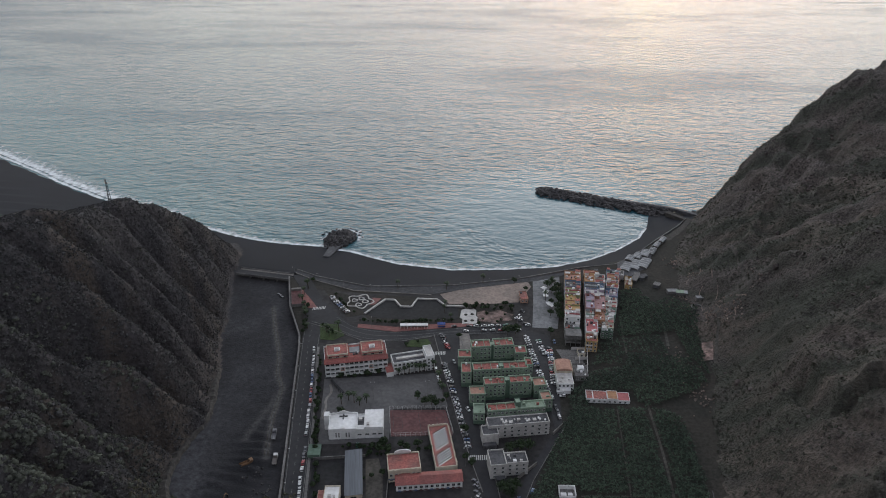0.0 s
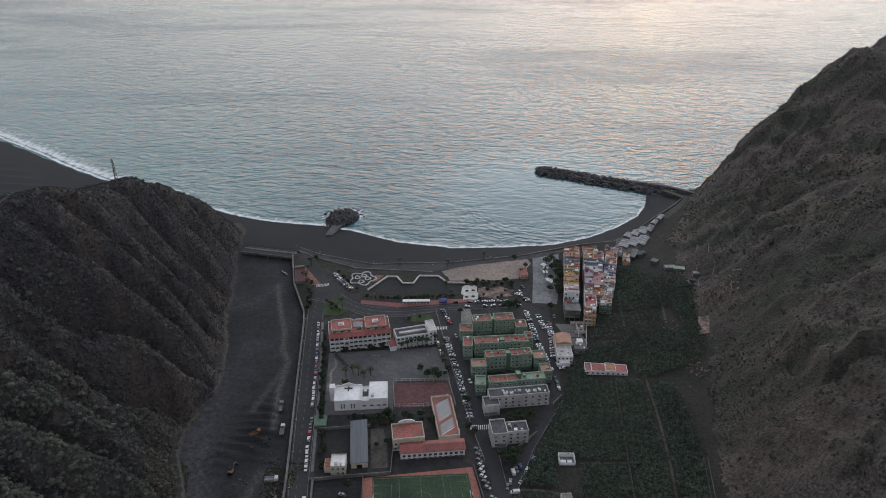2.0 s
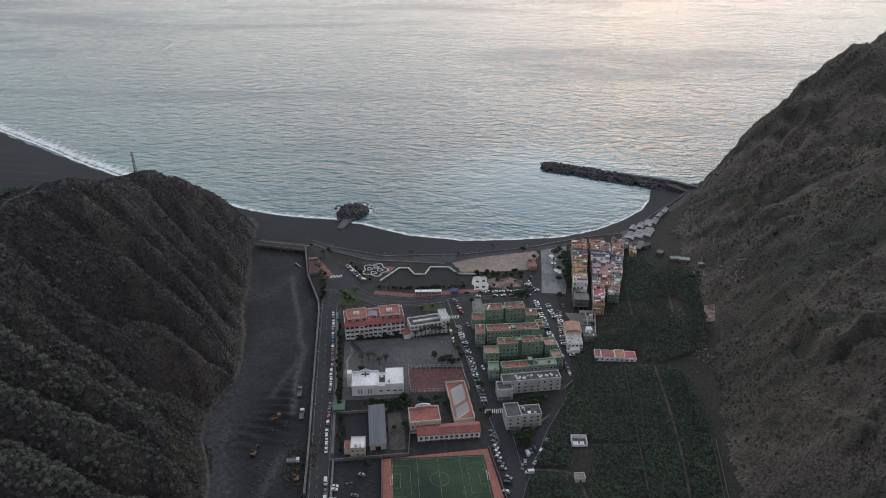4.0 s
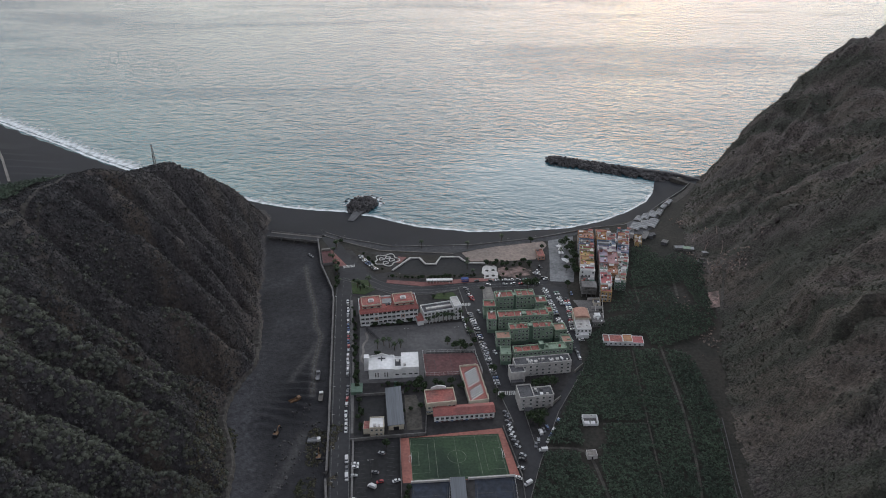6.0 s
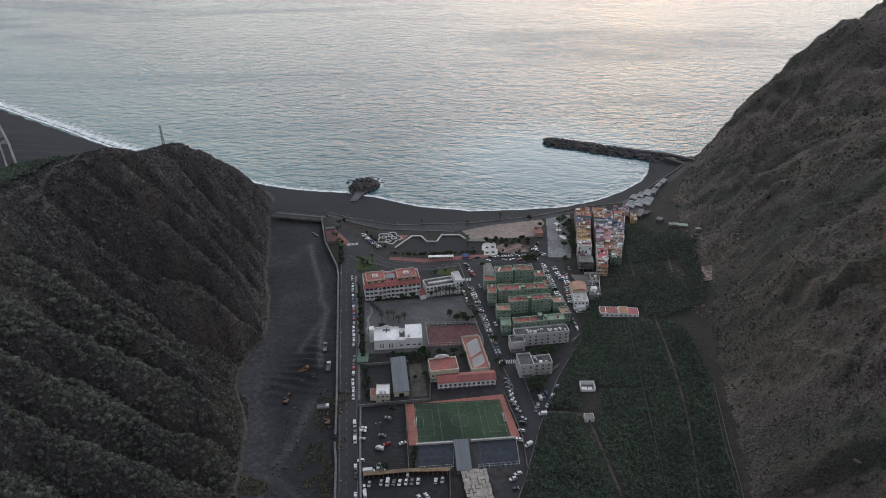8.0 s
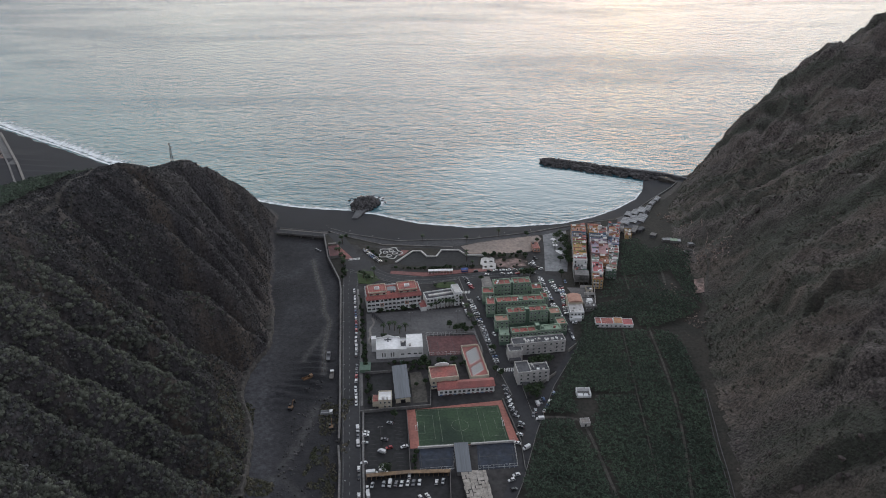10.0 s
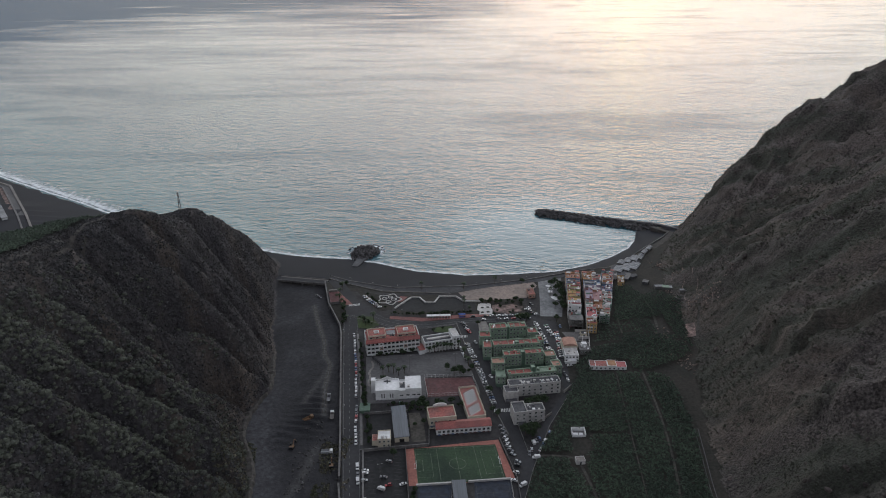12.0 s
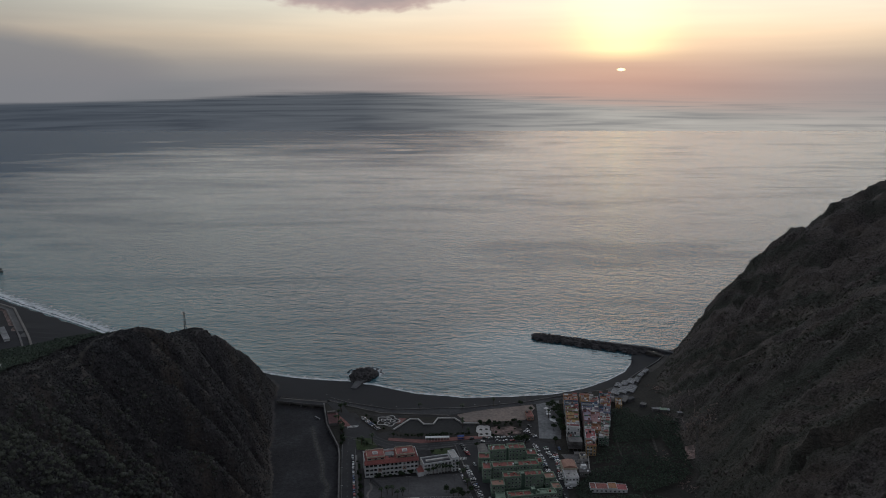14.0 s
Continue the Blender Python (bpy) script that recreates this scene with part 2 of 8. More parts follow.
M = {}
M["lava_sand"] = material("black_sand", (0.0152, 0.0162, 0.0212), 0.9, (0.0122, 0.0130, 0.0168), 0.8, 0.03, 0.15, 0.3, 1.5)
M["gravel"] = material("river_gravel", (0.027, 0.0268, 0.030), 0.95, (0.021, 0.0208, 0.0235), 0.4, 0.03, 0.3, 0.8, 0.9, dist=0.4)
M["cliff"] = material("hill_rock", (0.050, 0.045, 0.046), 0.95, (0.035, 0.033, 0.036), 0.45, 0.025, 0.55, 1.0, 0.5, dist=1.2)
M["scree"] = material("slope_rock", (0.086, 0.073, 0.067), 0.95, (0.060, 0.053, 0.050), 0.6, 0.012, 0.75, 1.0, 0.8, dist=1.6)
overlay(M["gravel"], "black_sand", (0.013, 0.013, 0.0155), 1.0, 0.7)
overlay(M["gravel"], "silt", (0.048, 0.048, 0.053), 1.1, 0.35)
overlay(M["cliff"], "dry_soil", (0.082, 0.066, 0.054), 0.6, 0.4)
overlay(M["gravel"], "ruts", (0.078, 0.076, 0.075), 0.9, 0.5)
# slope streaks: grass and bare soil, with the relief's shade put into their colour
overlay(M["scree"], "grass_and_shade", (0.042, 0.045, 0.036), 1.0, 0.6)
overlay(M["scree"], "dry_soil", (0.096, 0.081, 0.069), 0.9, 0.4)
M["earth"] = material("dark_earth", (0.035, 0.031, 0.026), 0.95, (0.024, 0.024, 0.02), 0.5, 0.06, 0.35, 0.6, 1.0, dist=0.3)
M["bare"] = material("bare_red_earth", (0.25, 0.175, 0.155), 0.95, (0.10, 0.08, 0.072), 0.35, 0.14, 0.6, 0.5, 1.0, dist=0.2)
M["asphalt"] = material("asphalt", (0.035, 0.035, 0.038), 0.85, (0.026, 0.026, 0.029), 0.4, 0.05, 0.2, 0.2, 3.0)
M["dark_asphalt"] = material("dark_asphalt", (0.021, 0.021, 0.023), 0.85, (0.015, 0.015, 0.016), 0.4, 0.08, 0.35, 0.2, 3.0)
M["yard"] = material("yard_ground", (0.038, 0.036, 0.036), 0.9, (0.024, 0.023, 0.024), 0.35, 0.06, 0.4, 0.3, 2.0)
M["pale_gravel"] = material("pale_gravel", (0.062, 0.062, 0.065), 0.95, (0.045, 0.045, 0.048), 0.4, 0.07, 0.35, 0.4, 1.0)
M["plaza"] = material("plaza_paving", (0.115, 0.112, 0.112), 0.85, (0.085, 0.083, 0.085), 0.5, 0.05, 0.2, 0.2, 2.0)
M["paving"] = material("light_paving", (0.21, 0.195, 0.18), 0.85, (0.15, 0.14, 0.13), 0.5, 0.06, 0.25, 0.2, 2.0)
M["grey_paving"] = material("grey_paving", (0.19, 0.195, 0.20), 0.8, (0.13, 0.133, 0.138), 0.5, 0.07, 0.3, 0.2, 2.0)
M["sand_paving"] = material("sand_paving", (0.27, 0.215, 0.185), 0.85, (0.20, 0.165, 0.145), 0.5, 0.06, 0.25, 0.2, 2.0)
M["red_paving"] = material("red_paving", (0.22, 0.095, 0.085), 0.85, (0.16, 0.08, 0.075), 0.5, 0.07, 0.25, 0.2, 2.0)
M["concrete"] = material("concrete", (0.17, 0.165, 0.16), 0.85, (0.115, 0.11, 0.108), 0.7, 0.08, 0.3, 0.3, 2.0)
M["white"] = material("white_render", (0.74, 0.74, 0.74), 0.8, (0.62, 0.62, 0.61), 0.5, 0.1, 0.1, 0.1, 2.0)
M["cream"] = material("cream_render", (0.55, 0.50, 0.40), 0.8, (0.45, 0.4, 0.32), 0.5, 0.1, 0.15, 0.1, 2.0)
M["grey_render"] = material("grey_render", (0.50, 0.485, 0.465), 0.85, (0.40, 0.385, 0.37), 0.5, 0.1, 0.2, 0.15, 2.0)
M["green_render"] = material("green_render", (0.27, 0.345, 0.26), 0.85, (0.19, 0.245, 0.19), 0.5, 0.09, 0.2, 0.15, 2.0)
M["green_dark"] = material("dark_green_render", (0.11, 0.165, 0.125), 0.85, (0.085, 0.125, 0.098), 0.5, 0.09, 0.2, 0.15, 2.0)
M["terracotta"] = material("terracotta_terrace", (0.34, 0.118, 0.10), 0.85, (0.22, 0.105, 0.092), 0.8, 0.14, 0.35, 0.3, 2.5)
M["red_roof"] = material("red_roof_tiles", (0.30, 0.105, 0.092), 0.8, (0.22, 0.088, 0.08), 1.2, 0.12, 0.3, 0.5, 3.0)
M["roof_grey"] = material("roof_felt", (0.10, 0.10, 0.105), 0.9, (0.07, 0.07, 0.075), 0.6, 0.1, 0.3, 0.2, 2.0)
M["metal_roof"] = material("blue_grey_sheet", (0.115, 0.125, 0.145), 0.55, (0.09, 0.10, 0.115), 0.4, 0.1, 0.2, 0.5, 1.0, stretch=(6, 0.2, 1))
M["dark_metal"] = material("dark_metal", (0.05, 0.05, 0.055), 0.5, None, 1, 0.2, 0.2, 0.1, metal=0.6)
M["glass"] = material("window_glass", (0.03, 0.035, 0.04), 0.15, None, 0.4, 0.2, 0.2, 0.0, spec=0.5, rand=0.3)
M["frame"] = material("painted_frame", (0.6, 0.6, 0.58), 0.6, None, 1.0, 0.2, 0.1, 0.0)
M["line"] = material("road_paint", (0.55, 0.55, 0.53), 0.7, (0.4, 0.4, 0.39), 1.5, 0.3, 0.3, 0.0)
M["faint_line"] = material("faded_line", (0.20, 0.20, 0.19), 0.8, (0.13, 0.13, 0.125), 1.0, 0.2, 0.4, 0.0)
M["worn_paint"] = material("worn_bay_paint", (0.075, 0.075, 0.075), 0.85, (0.05, 0.05, 0.05), 1.0, 0.2, 0.4, 0.0)
M["turf_line"] = material("worn_turf_line", (0.19, 0.205, 0.165), 0.85, (0.10, 0.12, 0.09), 1.0, 0.2, 0.4, 0.0)
M["tan_roof"] = material("tan_painted_concrete", (0.24, 0.165, 0.10), 0.9, (0.16, 0.115, 0.08), 0.6, 0.12, 0.3, 0.2, 2.0)
M["slope_path"] = material("slope_path", (0.072, 0.066, 0.060), 0.95, (0.055, 0.051, 0.047), 0.5, 0.08, 0.4, 0.3, 2.0)
M["field_track"] = material("pale_field_track", (0.085, 0.078, 0.068), 0.95, (0.06, 0.056, 0.05), 0.5, 0.08, 0.35, 0.5, 1.5)
M["turf"] = material("green_turf", (0.039, 0.067, 0.036), 0.9, (0.020, 0.034, 0.023), 0.7, 0.05, 0.25, 0.3, 4.0)
M["track"] = material("red_track", (0.31, 0.125, 0.10), 0.9, (0.25, 0.11, 0.09), 0.6, 0.08, 0.2, 0.2, 3.0)
M["court_red"] = material("worn_red_court", (0.125, 0.058, 0.058), 0.9, (0.095, 0.05, 0.05), 0.5, 0.1, 0.3, 0.2, 3.0)
M["court_blue"] = material("dark_blue_court", (0.026, 0.034, 0.052), 0.8, (0.022, 0.026, 0.036), 0.4, 0.12, 0.35, 0.1, 3.0)
M["lawn"] = material("lawn", (0.046, 0.068, 0.025), 0.95, (0.032, 0.046, 0.02), 0.9, 0.12, 0.4, 0.6, 2.0, dist=0.2)
M["leaf"] = material("banana_leaf", (0.049, 0.068, 0.047), 0.75, (0.035, 0.050, 0.036), 0.3, 0.03, 0.3, 0.0, island=0.55, spec=0.15, leafy=0.18)
M["shrub"] = material("scrub_leaf", (0.096, 0.094, 0.092), 0.95, (0.072, 0.072, 0.075), 0.3, 0.02, 0.3, 0.0, island=0.45, spec=0.08, leafy=0.18)
M["shrub_dry"] = material("dry_scrub", (0.090, 0.094, 0.074), 0.95, (0.070, 0.074, 0.060), 0.3, 0.02, 0.3, 0.0, island=0.3, leafy=0.18)
M["hill_tree"] = material("hill_tree_leaf", (0.128, 0.136, 0.110), 0.95, (0.100, 0.106, 0.092), 0.3, 0.03, 0.3, 0.0, island=0.3, spec=0.08, leafy=0.18)
M["slope_leaf"] = material("slope_bush_leaf", (0.080, 0.078, 0.064), 0.95, (0.060, 0.060, 0.051), 0.3, 0.02, 0.3, 0.0, island=0.25, spec=0.08, leafy=0.18)
M["brush"] = material("tan_brush", (0.13, 0.115, 0.085), 0.9, (0.075, 0.08, 0.05), 0.3, 0.05, 0.3, 0.0, island=0.4, leafy=0.18)
M["tree_leaf"] = material("tree_leaf", (0.035, 0.055, 0.024), 0.7, (0.025, 0.04, 0.02), 0.8, 0.2, 0.3, 0.0, island=0.5, leafy=0.18)
M["bark"] = material("bark", (0.09, 0.07, 0.055), 0.95, None, 2.0, 0.4, 0.3, 0.5, 6.0)
M["rock"] = material("basalt_boulder", (0.082, 0.078, 0.078), 0.9, (0.05, 0.048, 0.05), 0.6, 0.1, 0.4, 0.8, 1.2, island=0.4, dist=0.4)
M["pale_rubble"] = material("pale_rubble", (0.20, 0.15, 0.125), 0.9, (0.13, 0.11, 0.10), 0.6, 0.1, 0.4, 0.4, island=0.4)
M["outcrop"] = material("slope_outcrop", (0.084, 0.069, 0.064), 0.95, (0.054, 0.046, 0.044), 0.6, 0.1, 0.4, 0.8, 1.5, island=0.35)
M["rust"] = material("rusty_tin", (0.26, 0.235, 0.205), 0.8, (0.31, 0.285, 0.255), 0.5, 0.16, 0.35, 0.2, 2.0)
M["net"] = material("greenhouse_net", (0.27, 0.275, 0.28), 0.8, (0.16, 0.165, 0.17), 0.4, 0.1, 0.25, 0.2, 1.0, rand=0.25)
M["tyre"] = material("tyre_rubber", (0.02, 0.02, 0.02), 0.9, None, 2, 1, 0.1, 0.0)
M["yellow"] = material("machine_yellow", (0.20, 0.115, 0.06), 0.75, (0.14, 0.09, 0.06), 1.0, 0.3, 0.2, 0.1)
M["blue"] = material("blue_canvas", (0.05, 0.085, 0.27), 0.8, None, 1.0, 0.3, 0.2, 0.2)
PAINT = {"white": (0.60, 0.60, 0.60), "silver": (0.32, 0.33, 0.34), "black": (0.03, 0.03, 0.033), "blue": (0.06, 0.1, 0.2),
         "red": (0.32, 0.035, 0.04), "grey": (0.14, 0.14, 0.15), "green": (0.03, 0.12, 0.08)}
HOUSE = {"orange": (0.42, 0.21, 0.10), "ochre": (0.48, 0.30, 0.11), "pink": (0.42, 0.24, 0.24), "blue": (0.16, 0.23, 0.34), "olive": (0.26, 0.28, 0.13),
         "salmon": (0.45, 0.24, 0.17), "lilac": (0.35, 0.29, 0.36), "pale": (0.5, 0.46, 0.40), "mint": (0.24, 0.38, 0.30), "rose": (0.42, 0.12, 0.12)}
for k, c in PAINT.items():
    M["car_" + k] = material("car_paint_" + k, c, 0.35, tuple(v * 0.85 for v in c), 0.6, 0.2, 0.05, 0.0, spec=0.5)
for k, c in HOUSE.items():
    c = tuple(0.85 * v + 0.15 * sum(c) / 3 for v in c)
    M["house_" + k] = material("house_render_" + k, c, 0.85, tuple(v * 0.8 for v in c), 0.6, 0.12, 0.18, 0.15, 2.0)


# ---- mesh helpers ----
def mesh_of(name, verts, faces, mat=None, smooth=False):
    me = bpy.data.meshes.new(name)
    me.from_pydata(verts, [], faces)
    if mat:
        me.materials.append(mat)
    if smooth:
        me.polygons.foreach_set("use_smooth", [True] * len(me.polygons))
    me.update()
    return me


def part(name, geo, mat, parent, label=""):
    """One mesh object under a thing; geo is a bmesh or a ready mesh."""
    if isinstance(geo, bmesh.types.BMesh):
        me = bpy.data.meshes.new(name)
        bmesh.ops.recalc_face_normals(geo, faces=geo.faces)
        geo.to_mesh(me)
        geo.free()
        me.materials.append(M[mat])
    else:
        me = geo
    ob = new(name, me)
    ob.parent = parent
    if label:
        ob["label"] = label
    return ob


def thing(name, x, y, z, rot, label, category, group="", kind=""):
    e = new(name)
    e.matrix_world = pose(x, y, z, 0, 0, rot)
    return tagged(e, label, category, group, kind)


def box(bm, x0, y0, z0, x1, y1, z1):
    v = [bm.verts.new(p) for p in ((x0, y0, z0), (x1, y0, z0), (x1, y1, z0), (x0, y1, z0), (x0, y0, z1), (x1, y0, z1), (x1, y1, z1), (x0, y1, z1))]
    for f in ((0, 3, 2, 1), (4, 5, 6, 7), (0, 1, 5, 4), (1, 2, 6, 5), (2, 3, 7, 6), (3, 0, 4, 7)):
        bm.faces.new([v[i] for i in f])
    return bm


def boxes(*specs):
    bm = bmesh.new()
    for s in specs:
        box(bm, *s)
    return bm


def slab(name, pts, z, thick, mat, label, category="", kind="structure", parent=None):
    """A flat polygon with a real edge, its top at z."""
    n = len(pts)
    verts = [(x, y, z - thick) for x, y in pts] + [(x, y, z) for x, y in pts]
    faces = [tuple(range(n, 2 * n)), tuple(reversed(range(n)))] + [(i, (i + 1) % n, n + (i + 1) % n, n + i) for i in range(n)]
    me = mesh_of(name, verts, faces, M[mat])
    bm = bmesh.new()
    bm.from_mesh(me)
    bmesh.ops.recalc_face_normals(bm, faces=bm.faces)
    bm.to_mesh(me)
    bm.free()
    ob = new(name, me)
    if parent:
        ob.parent = parent
        return ob
    return tagged(ob, label, category, "", kind)


def ribbon(name, left, right, z, thick, mat, label, parent=None, kind="structure"):
    return slab(name, list(left) + list(reversed(right)), z, thick, mat, label, kind=kind, parent=parent)


def offset_line(pts, w):
    """Points of a line moved sideways by w (to its left)."""
    out = []
    for i, p in enumerate(pts):
        a, b = Vector(pts[max(i - 1, 0)]), Vector(pts[min(i + 1, len(pts) - 1)])
        d = (b - a).normalized()
        out.append((p[0] - d.y * w, p[1] + d.x * w))
    return out


def rounded(pts, times=2):
    """The same line with its corners cut, for tracks that bend."""
    for _ in range(times):
        out = [pts[0]]
        for (ax, ay), (bx, by) in zip(pts, pts[1:]):
            out += [(0.75 * ax + 0.25 * bx, 0.75 * ay + 0.25 * by), (0.25 * ax + 0.75 * bx, 0.25 * ay + 0.75 * by)]
        pts = out + [pts[-1]]
    return pts


def along(pts, step, start=0.0):
    """Places and headings (degrees) every step metres along a line."""
    out, left = [], start
    for a, b in zip(pts, pts[1:]):
        a, b = Vector(a), Vector(b)
        n = (b - a).length
        while left < n:
            p = a.lerp(b, left / n)
            out.append((p.x, p.y, math.degrees(math.atan2(b.y - a.y, b.x - a.x))))
            left += step
        left -= n
    return out


def wall_along(name, pts, z, h, w, mat, label, category="wall"):
    """A free-standing wall or kerb along a line."""
    a, b = offset_line(pts, w / 2), offset_line(pts, -w / 2)
    return slab(name, a + list(reversed(b)), z + h, h + 0.3, mat, label, category, kind="structure")


# ---- terrain ----
def lattice(ix, iy, seed):
    h = (ix * 374761393 + iy * 668265263 + seed * 1442695041) & 0x7FFFFFFF
    h = ((h ^ (h >> 13)) * 1274126177) & 0x7FFFFFFF
    return ((h ^ (h >> 16)) & 0xFFFF) / 65535.0


def value_noise(x, y, seed=0):
    ix, iy = np.floor(x).astype(np.int64), np.floor(y).astype(np.int64)
    fx, fy = x - ix, y - iy
    fx, fy = fx * fx * (3 - 2 * fx), fy * fy * (3 - 2 * fy)
    a, b = lattice(ix, iy, seed), lattice(ix + 1, iy, seed)
    c, d = lattice(ix, iy + 1, seed), lattice(ix + 1, iy + 1, seed)
    return (a * (1 - fx) + b * fx) * (1 - fy) + (c * (1 - fx) + d * fx) * fy


def fbm(x, y, octaves=4, seed=0):
    out, amp = 0.0, 0.5
    for o in range(octaves):
        out = out + amp * (value_noise(x * 2 ** o, y * 2 ** o, seed + o) - 0.5) * 2
        amp *= 0.5
    return out


SHORE_X = [-1600, -744, -692, -617, -555, -507, -469, -399, -258, -213, -178, -142, -112, -68, -17, 33, 74, 106, 135, 160, 174, 180, 200, 230, 300, 500, 1600]
SHORE_Y = [1640, 955, 917, 866, 825, 794, 765, 721, 651, 632, 624, 620, 610, 589, 580, 583, 589.5, 604, 625.5, 651, 679, 704, 716, 714, 735, 800, 1150]
INNER_X = [-1600, -744, -399, -258, -200, -131, -85, -15, 41, 97, 144, 172, 200, 225, 1600]
INNER_Y = [1500, 880, 640, 575, 558, 548, 532, 537, 552, 575, 598, 633, 665, 690, 1100]
TOE_L_Y = [-600, 100, 222, 252, 272, 293, 309, 327, 344, 355, 368, 390, 423, 450, 524, 560, 620]
TOE_L_X = [-135, -140, -147, -151, -154, -161, -171, -173, -172, -169, -166, -169, -176, -184, -196, -204, -215]
TOE_R_Y = [-600, 221, 300, 365, 412, 508, 563, 600, 640, 700, 800]
TOE_R_X = [110, 127, 138, 150, 163, 170, 172, 181, 198, 222, 235]
RIVER_E_Y = [-600, 212, 367, 460, 502, 543, 575]
RIVER_E_X = [-60, -90, -112.5, -126.5, -143, -154, -158]
TOWN = 7.0


SPURS = [100, 135, 170, 202, 232, 262, 295, 324, 357, 389, 424, 457, 485, 513, 545, 580, 620, 660, 700, 740]


def gullies(x, y):
    """0 in the bottom of a gully of the left hill, 1 on the spur between two."""
    s = y - 0.42 * x + 19 * fbm(x / 60, y / 60, 3, 21) + 6 * fbm(x / 15, y / 15, 3, 24)
    return np.abs(np.cos(np.pi * np.interp(s, SPURS, range(len(SPURS))))) ** 0.7


def line_gap(x, y, pts):
    """Distance to a line in the plan, and on which side of it a place lies."""
    best, side = np.full(np.shape(x), 1e9), np.zeros(np.shape(x))
    for (ax, ay), (bx, by) in zip(pts, pts[1:]):
        dx, dy = bx - ax, by - ay
        u = np.clip(((x - ax) * dx + (y - ay) * dy) / (dx * dx + dy * dy), 0, 1)
        g = np.hypot(x - ax - u * dx, y - ay - u * dy)
        side = np.where(g < best, np.sign(dx * (y - ay) - dy * (x - ax)), side)
        best = np.minimum(best, g)
    return best, side


SCARPS = [([(184, 344), (183, 312), (206, 311), (222, 294), (250, 272)], 9.0), ([(176, 252), (180, 236), (194, 225), (225, 205)], 7.0),
          ([(196, 270), (180, 246)], 5.0), ([(150, 209), (166, 201), (180, 194), (215, 175)], 7.0), ([(262, 396), (248, 432), (226, 470)], 6.0)]
TRACKS = [([(-157, 505), (-147.5, 472), (-137, 443), (-132.5, 417), (-125, 404), (-125, 376), (-121, 350), (-119, 336)], 1.7),
          ([(-126, 398), (-131, 376), (-136, 352)], 2.2), ([(-142, 232), (-128, 240), (-112, 224), (-106, 200)], 2.0), ([(-118, 300), (-122, 270), (-128, 248)], 3.0)]


def smin(a, b, k):
    h = np.clip(0.5 + 0.5 * (b - a) / k, 0, 1)
    return b * (1 - h) + a * h - k * h * (1 - h)


def height(x, y):
    """Ground height, and 0 flat / 1 left hill / 2 right slope / 3 beach / 4 river."""
    ys, yi = np.interp(x, SHORE_X, SHORE_Y), np.interp(x, INNER_X, INNER_Y)
    t = (ys - y) / np.maximum(ys - yi, 8)
    z = np.where(t < 0, np.maximum((ys - y) * 0.12, -12), np.where(t < 1, 5.2 * t, TOWN - 0.05))
    kind = np.where(t < 1, 3, 0)
    kind = np.where(x < -330, 3, kind)
    # dry riverbed between the hill and the embanked road
    re = np.interp(y, RIVER_E_Y, RIVER_E_X)
    tl = np.interp(y, TOE_L_Y, TOE_L_X)
    in_river = (x < re) & (x > tl - 30) & (t >= 0.85)
    rows = np.exp(-((x + 126) / 11) ** 2 - ((y - 340) / 28) ** 2) + 0.6 * np.exp(-((x + 143) / 9) ** 2 - ((y - 318) / 16) ** 2)
    heaps = rows * np.abs(np.sin((y + 0.15 * x) / 2.3 + 1.5 * fbm(x / 12, y / 12, 2, 72))) * 2.6
    rough = 0.25 + 0.75 * np.clip(1.4 - np.abs(x + 112) / 22, 0, 1) * np.clip((330 - y) / 40, 0, 1)
    bed = 3.6 + 0.5 * fbm(x / 25, y / 35, 2, 6) + 0.8 * rough * fbm(x / 7, y / 9, 4, 5) + heaps + 0.006 * np.maximum(0, 400 - y)
    z = np.where(in_river, np.minimum(z, bed), z)
    kind = np.where(in_river, 4, kind)
    # ground under the banana fields climbs a little to the slope
    tr = np.interp(y, TOE_R_Y, TOE_R_X)
    rise = np.clip((x - (tr - 90)) / 90, 0, 1) * 3.0 * np.clip((640 - y) / 90, 0, 1)
    z = np.where((x > 15) & (t >= 1), z + rise * np.clip((x - 25) / 40, 0, 1), z)
    # left hill: steep scrub-covered flank, cut by gullies, a plateau on top
    cut = gullies(x, y)
    fine_cut = np.abs(np.sin(np.pi * ((y - 0.35 * x) / 11.0 + 1.5 * fbm(x / 30, y / 24, 3, 23)))) ** 0.8
    d = tl - x + 5 * fbm(y / 22, x / 60, 3, 3)
    slope = np.interp(y, [211, 285, 345, 420, 486, 540], [1.24, 1.34, 1.46, 1.6, 1.85, 1.8])
    relief = np.interp(d, [0, 13, 45, 75, 112], [0.0, 1.0, 1.0, 0.65, 0.06]) * np.interp(y, [140, 250, 380, 500], [0.62, 1.0, 1.0, 0.7])
    flank = d * slope + relief * ((22.0 + 18.0 * value_noise(x / 45, y / 45, 25)) * cut - 21.0 + 2.6 * fine_cut * cut + 7.0 * fbm(x / 16, y / 14, 5, 4))
    yy = y + 0.8 * np.maximum(-240 - x, 0)
    crest = np.interp(yy, [-600, 200, 300, 350, 395, 437, 486, 544, 575, 605, 660], [175, 165, 150, 142, 136, 114, 104, 65, 38, 4, -20])
    crest = crest + 1.5 * fbm(x / 16, y / 16, 3, 14) + 6.0 * np.exp(-((x + 268) ** 2 + (y - 398) ** 2) / 300) - 4.0 * np.exp(-((x + 256) ** 2 + (y - 425) ** 2) / 200)
    hill = smin(flank, crest, np.interp(y, [300, 390], [7.0, 14.0]))
    base_l = np.where(t < 1, z, 3.5)
    is_l = (d > 0) & (hill + 3.5 > z + 0.3) & (x < -120)
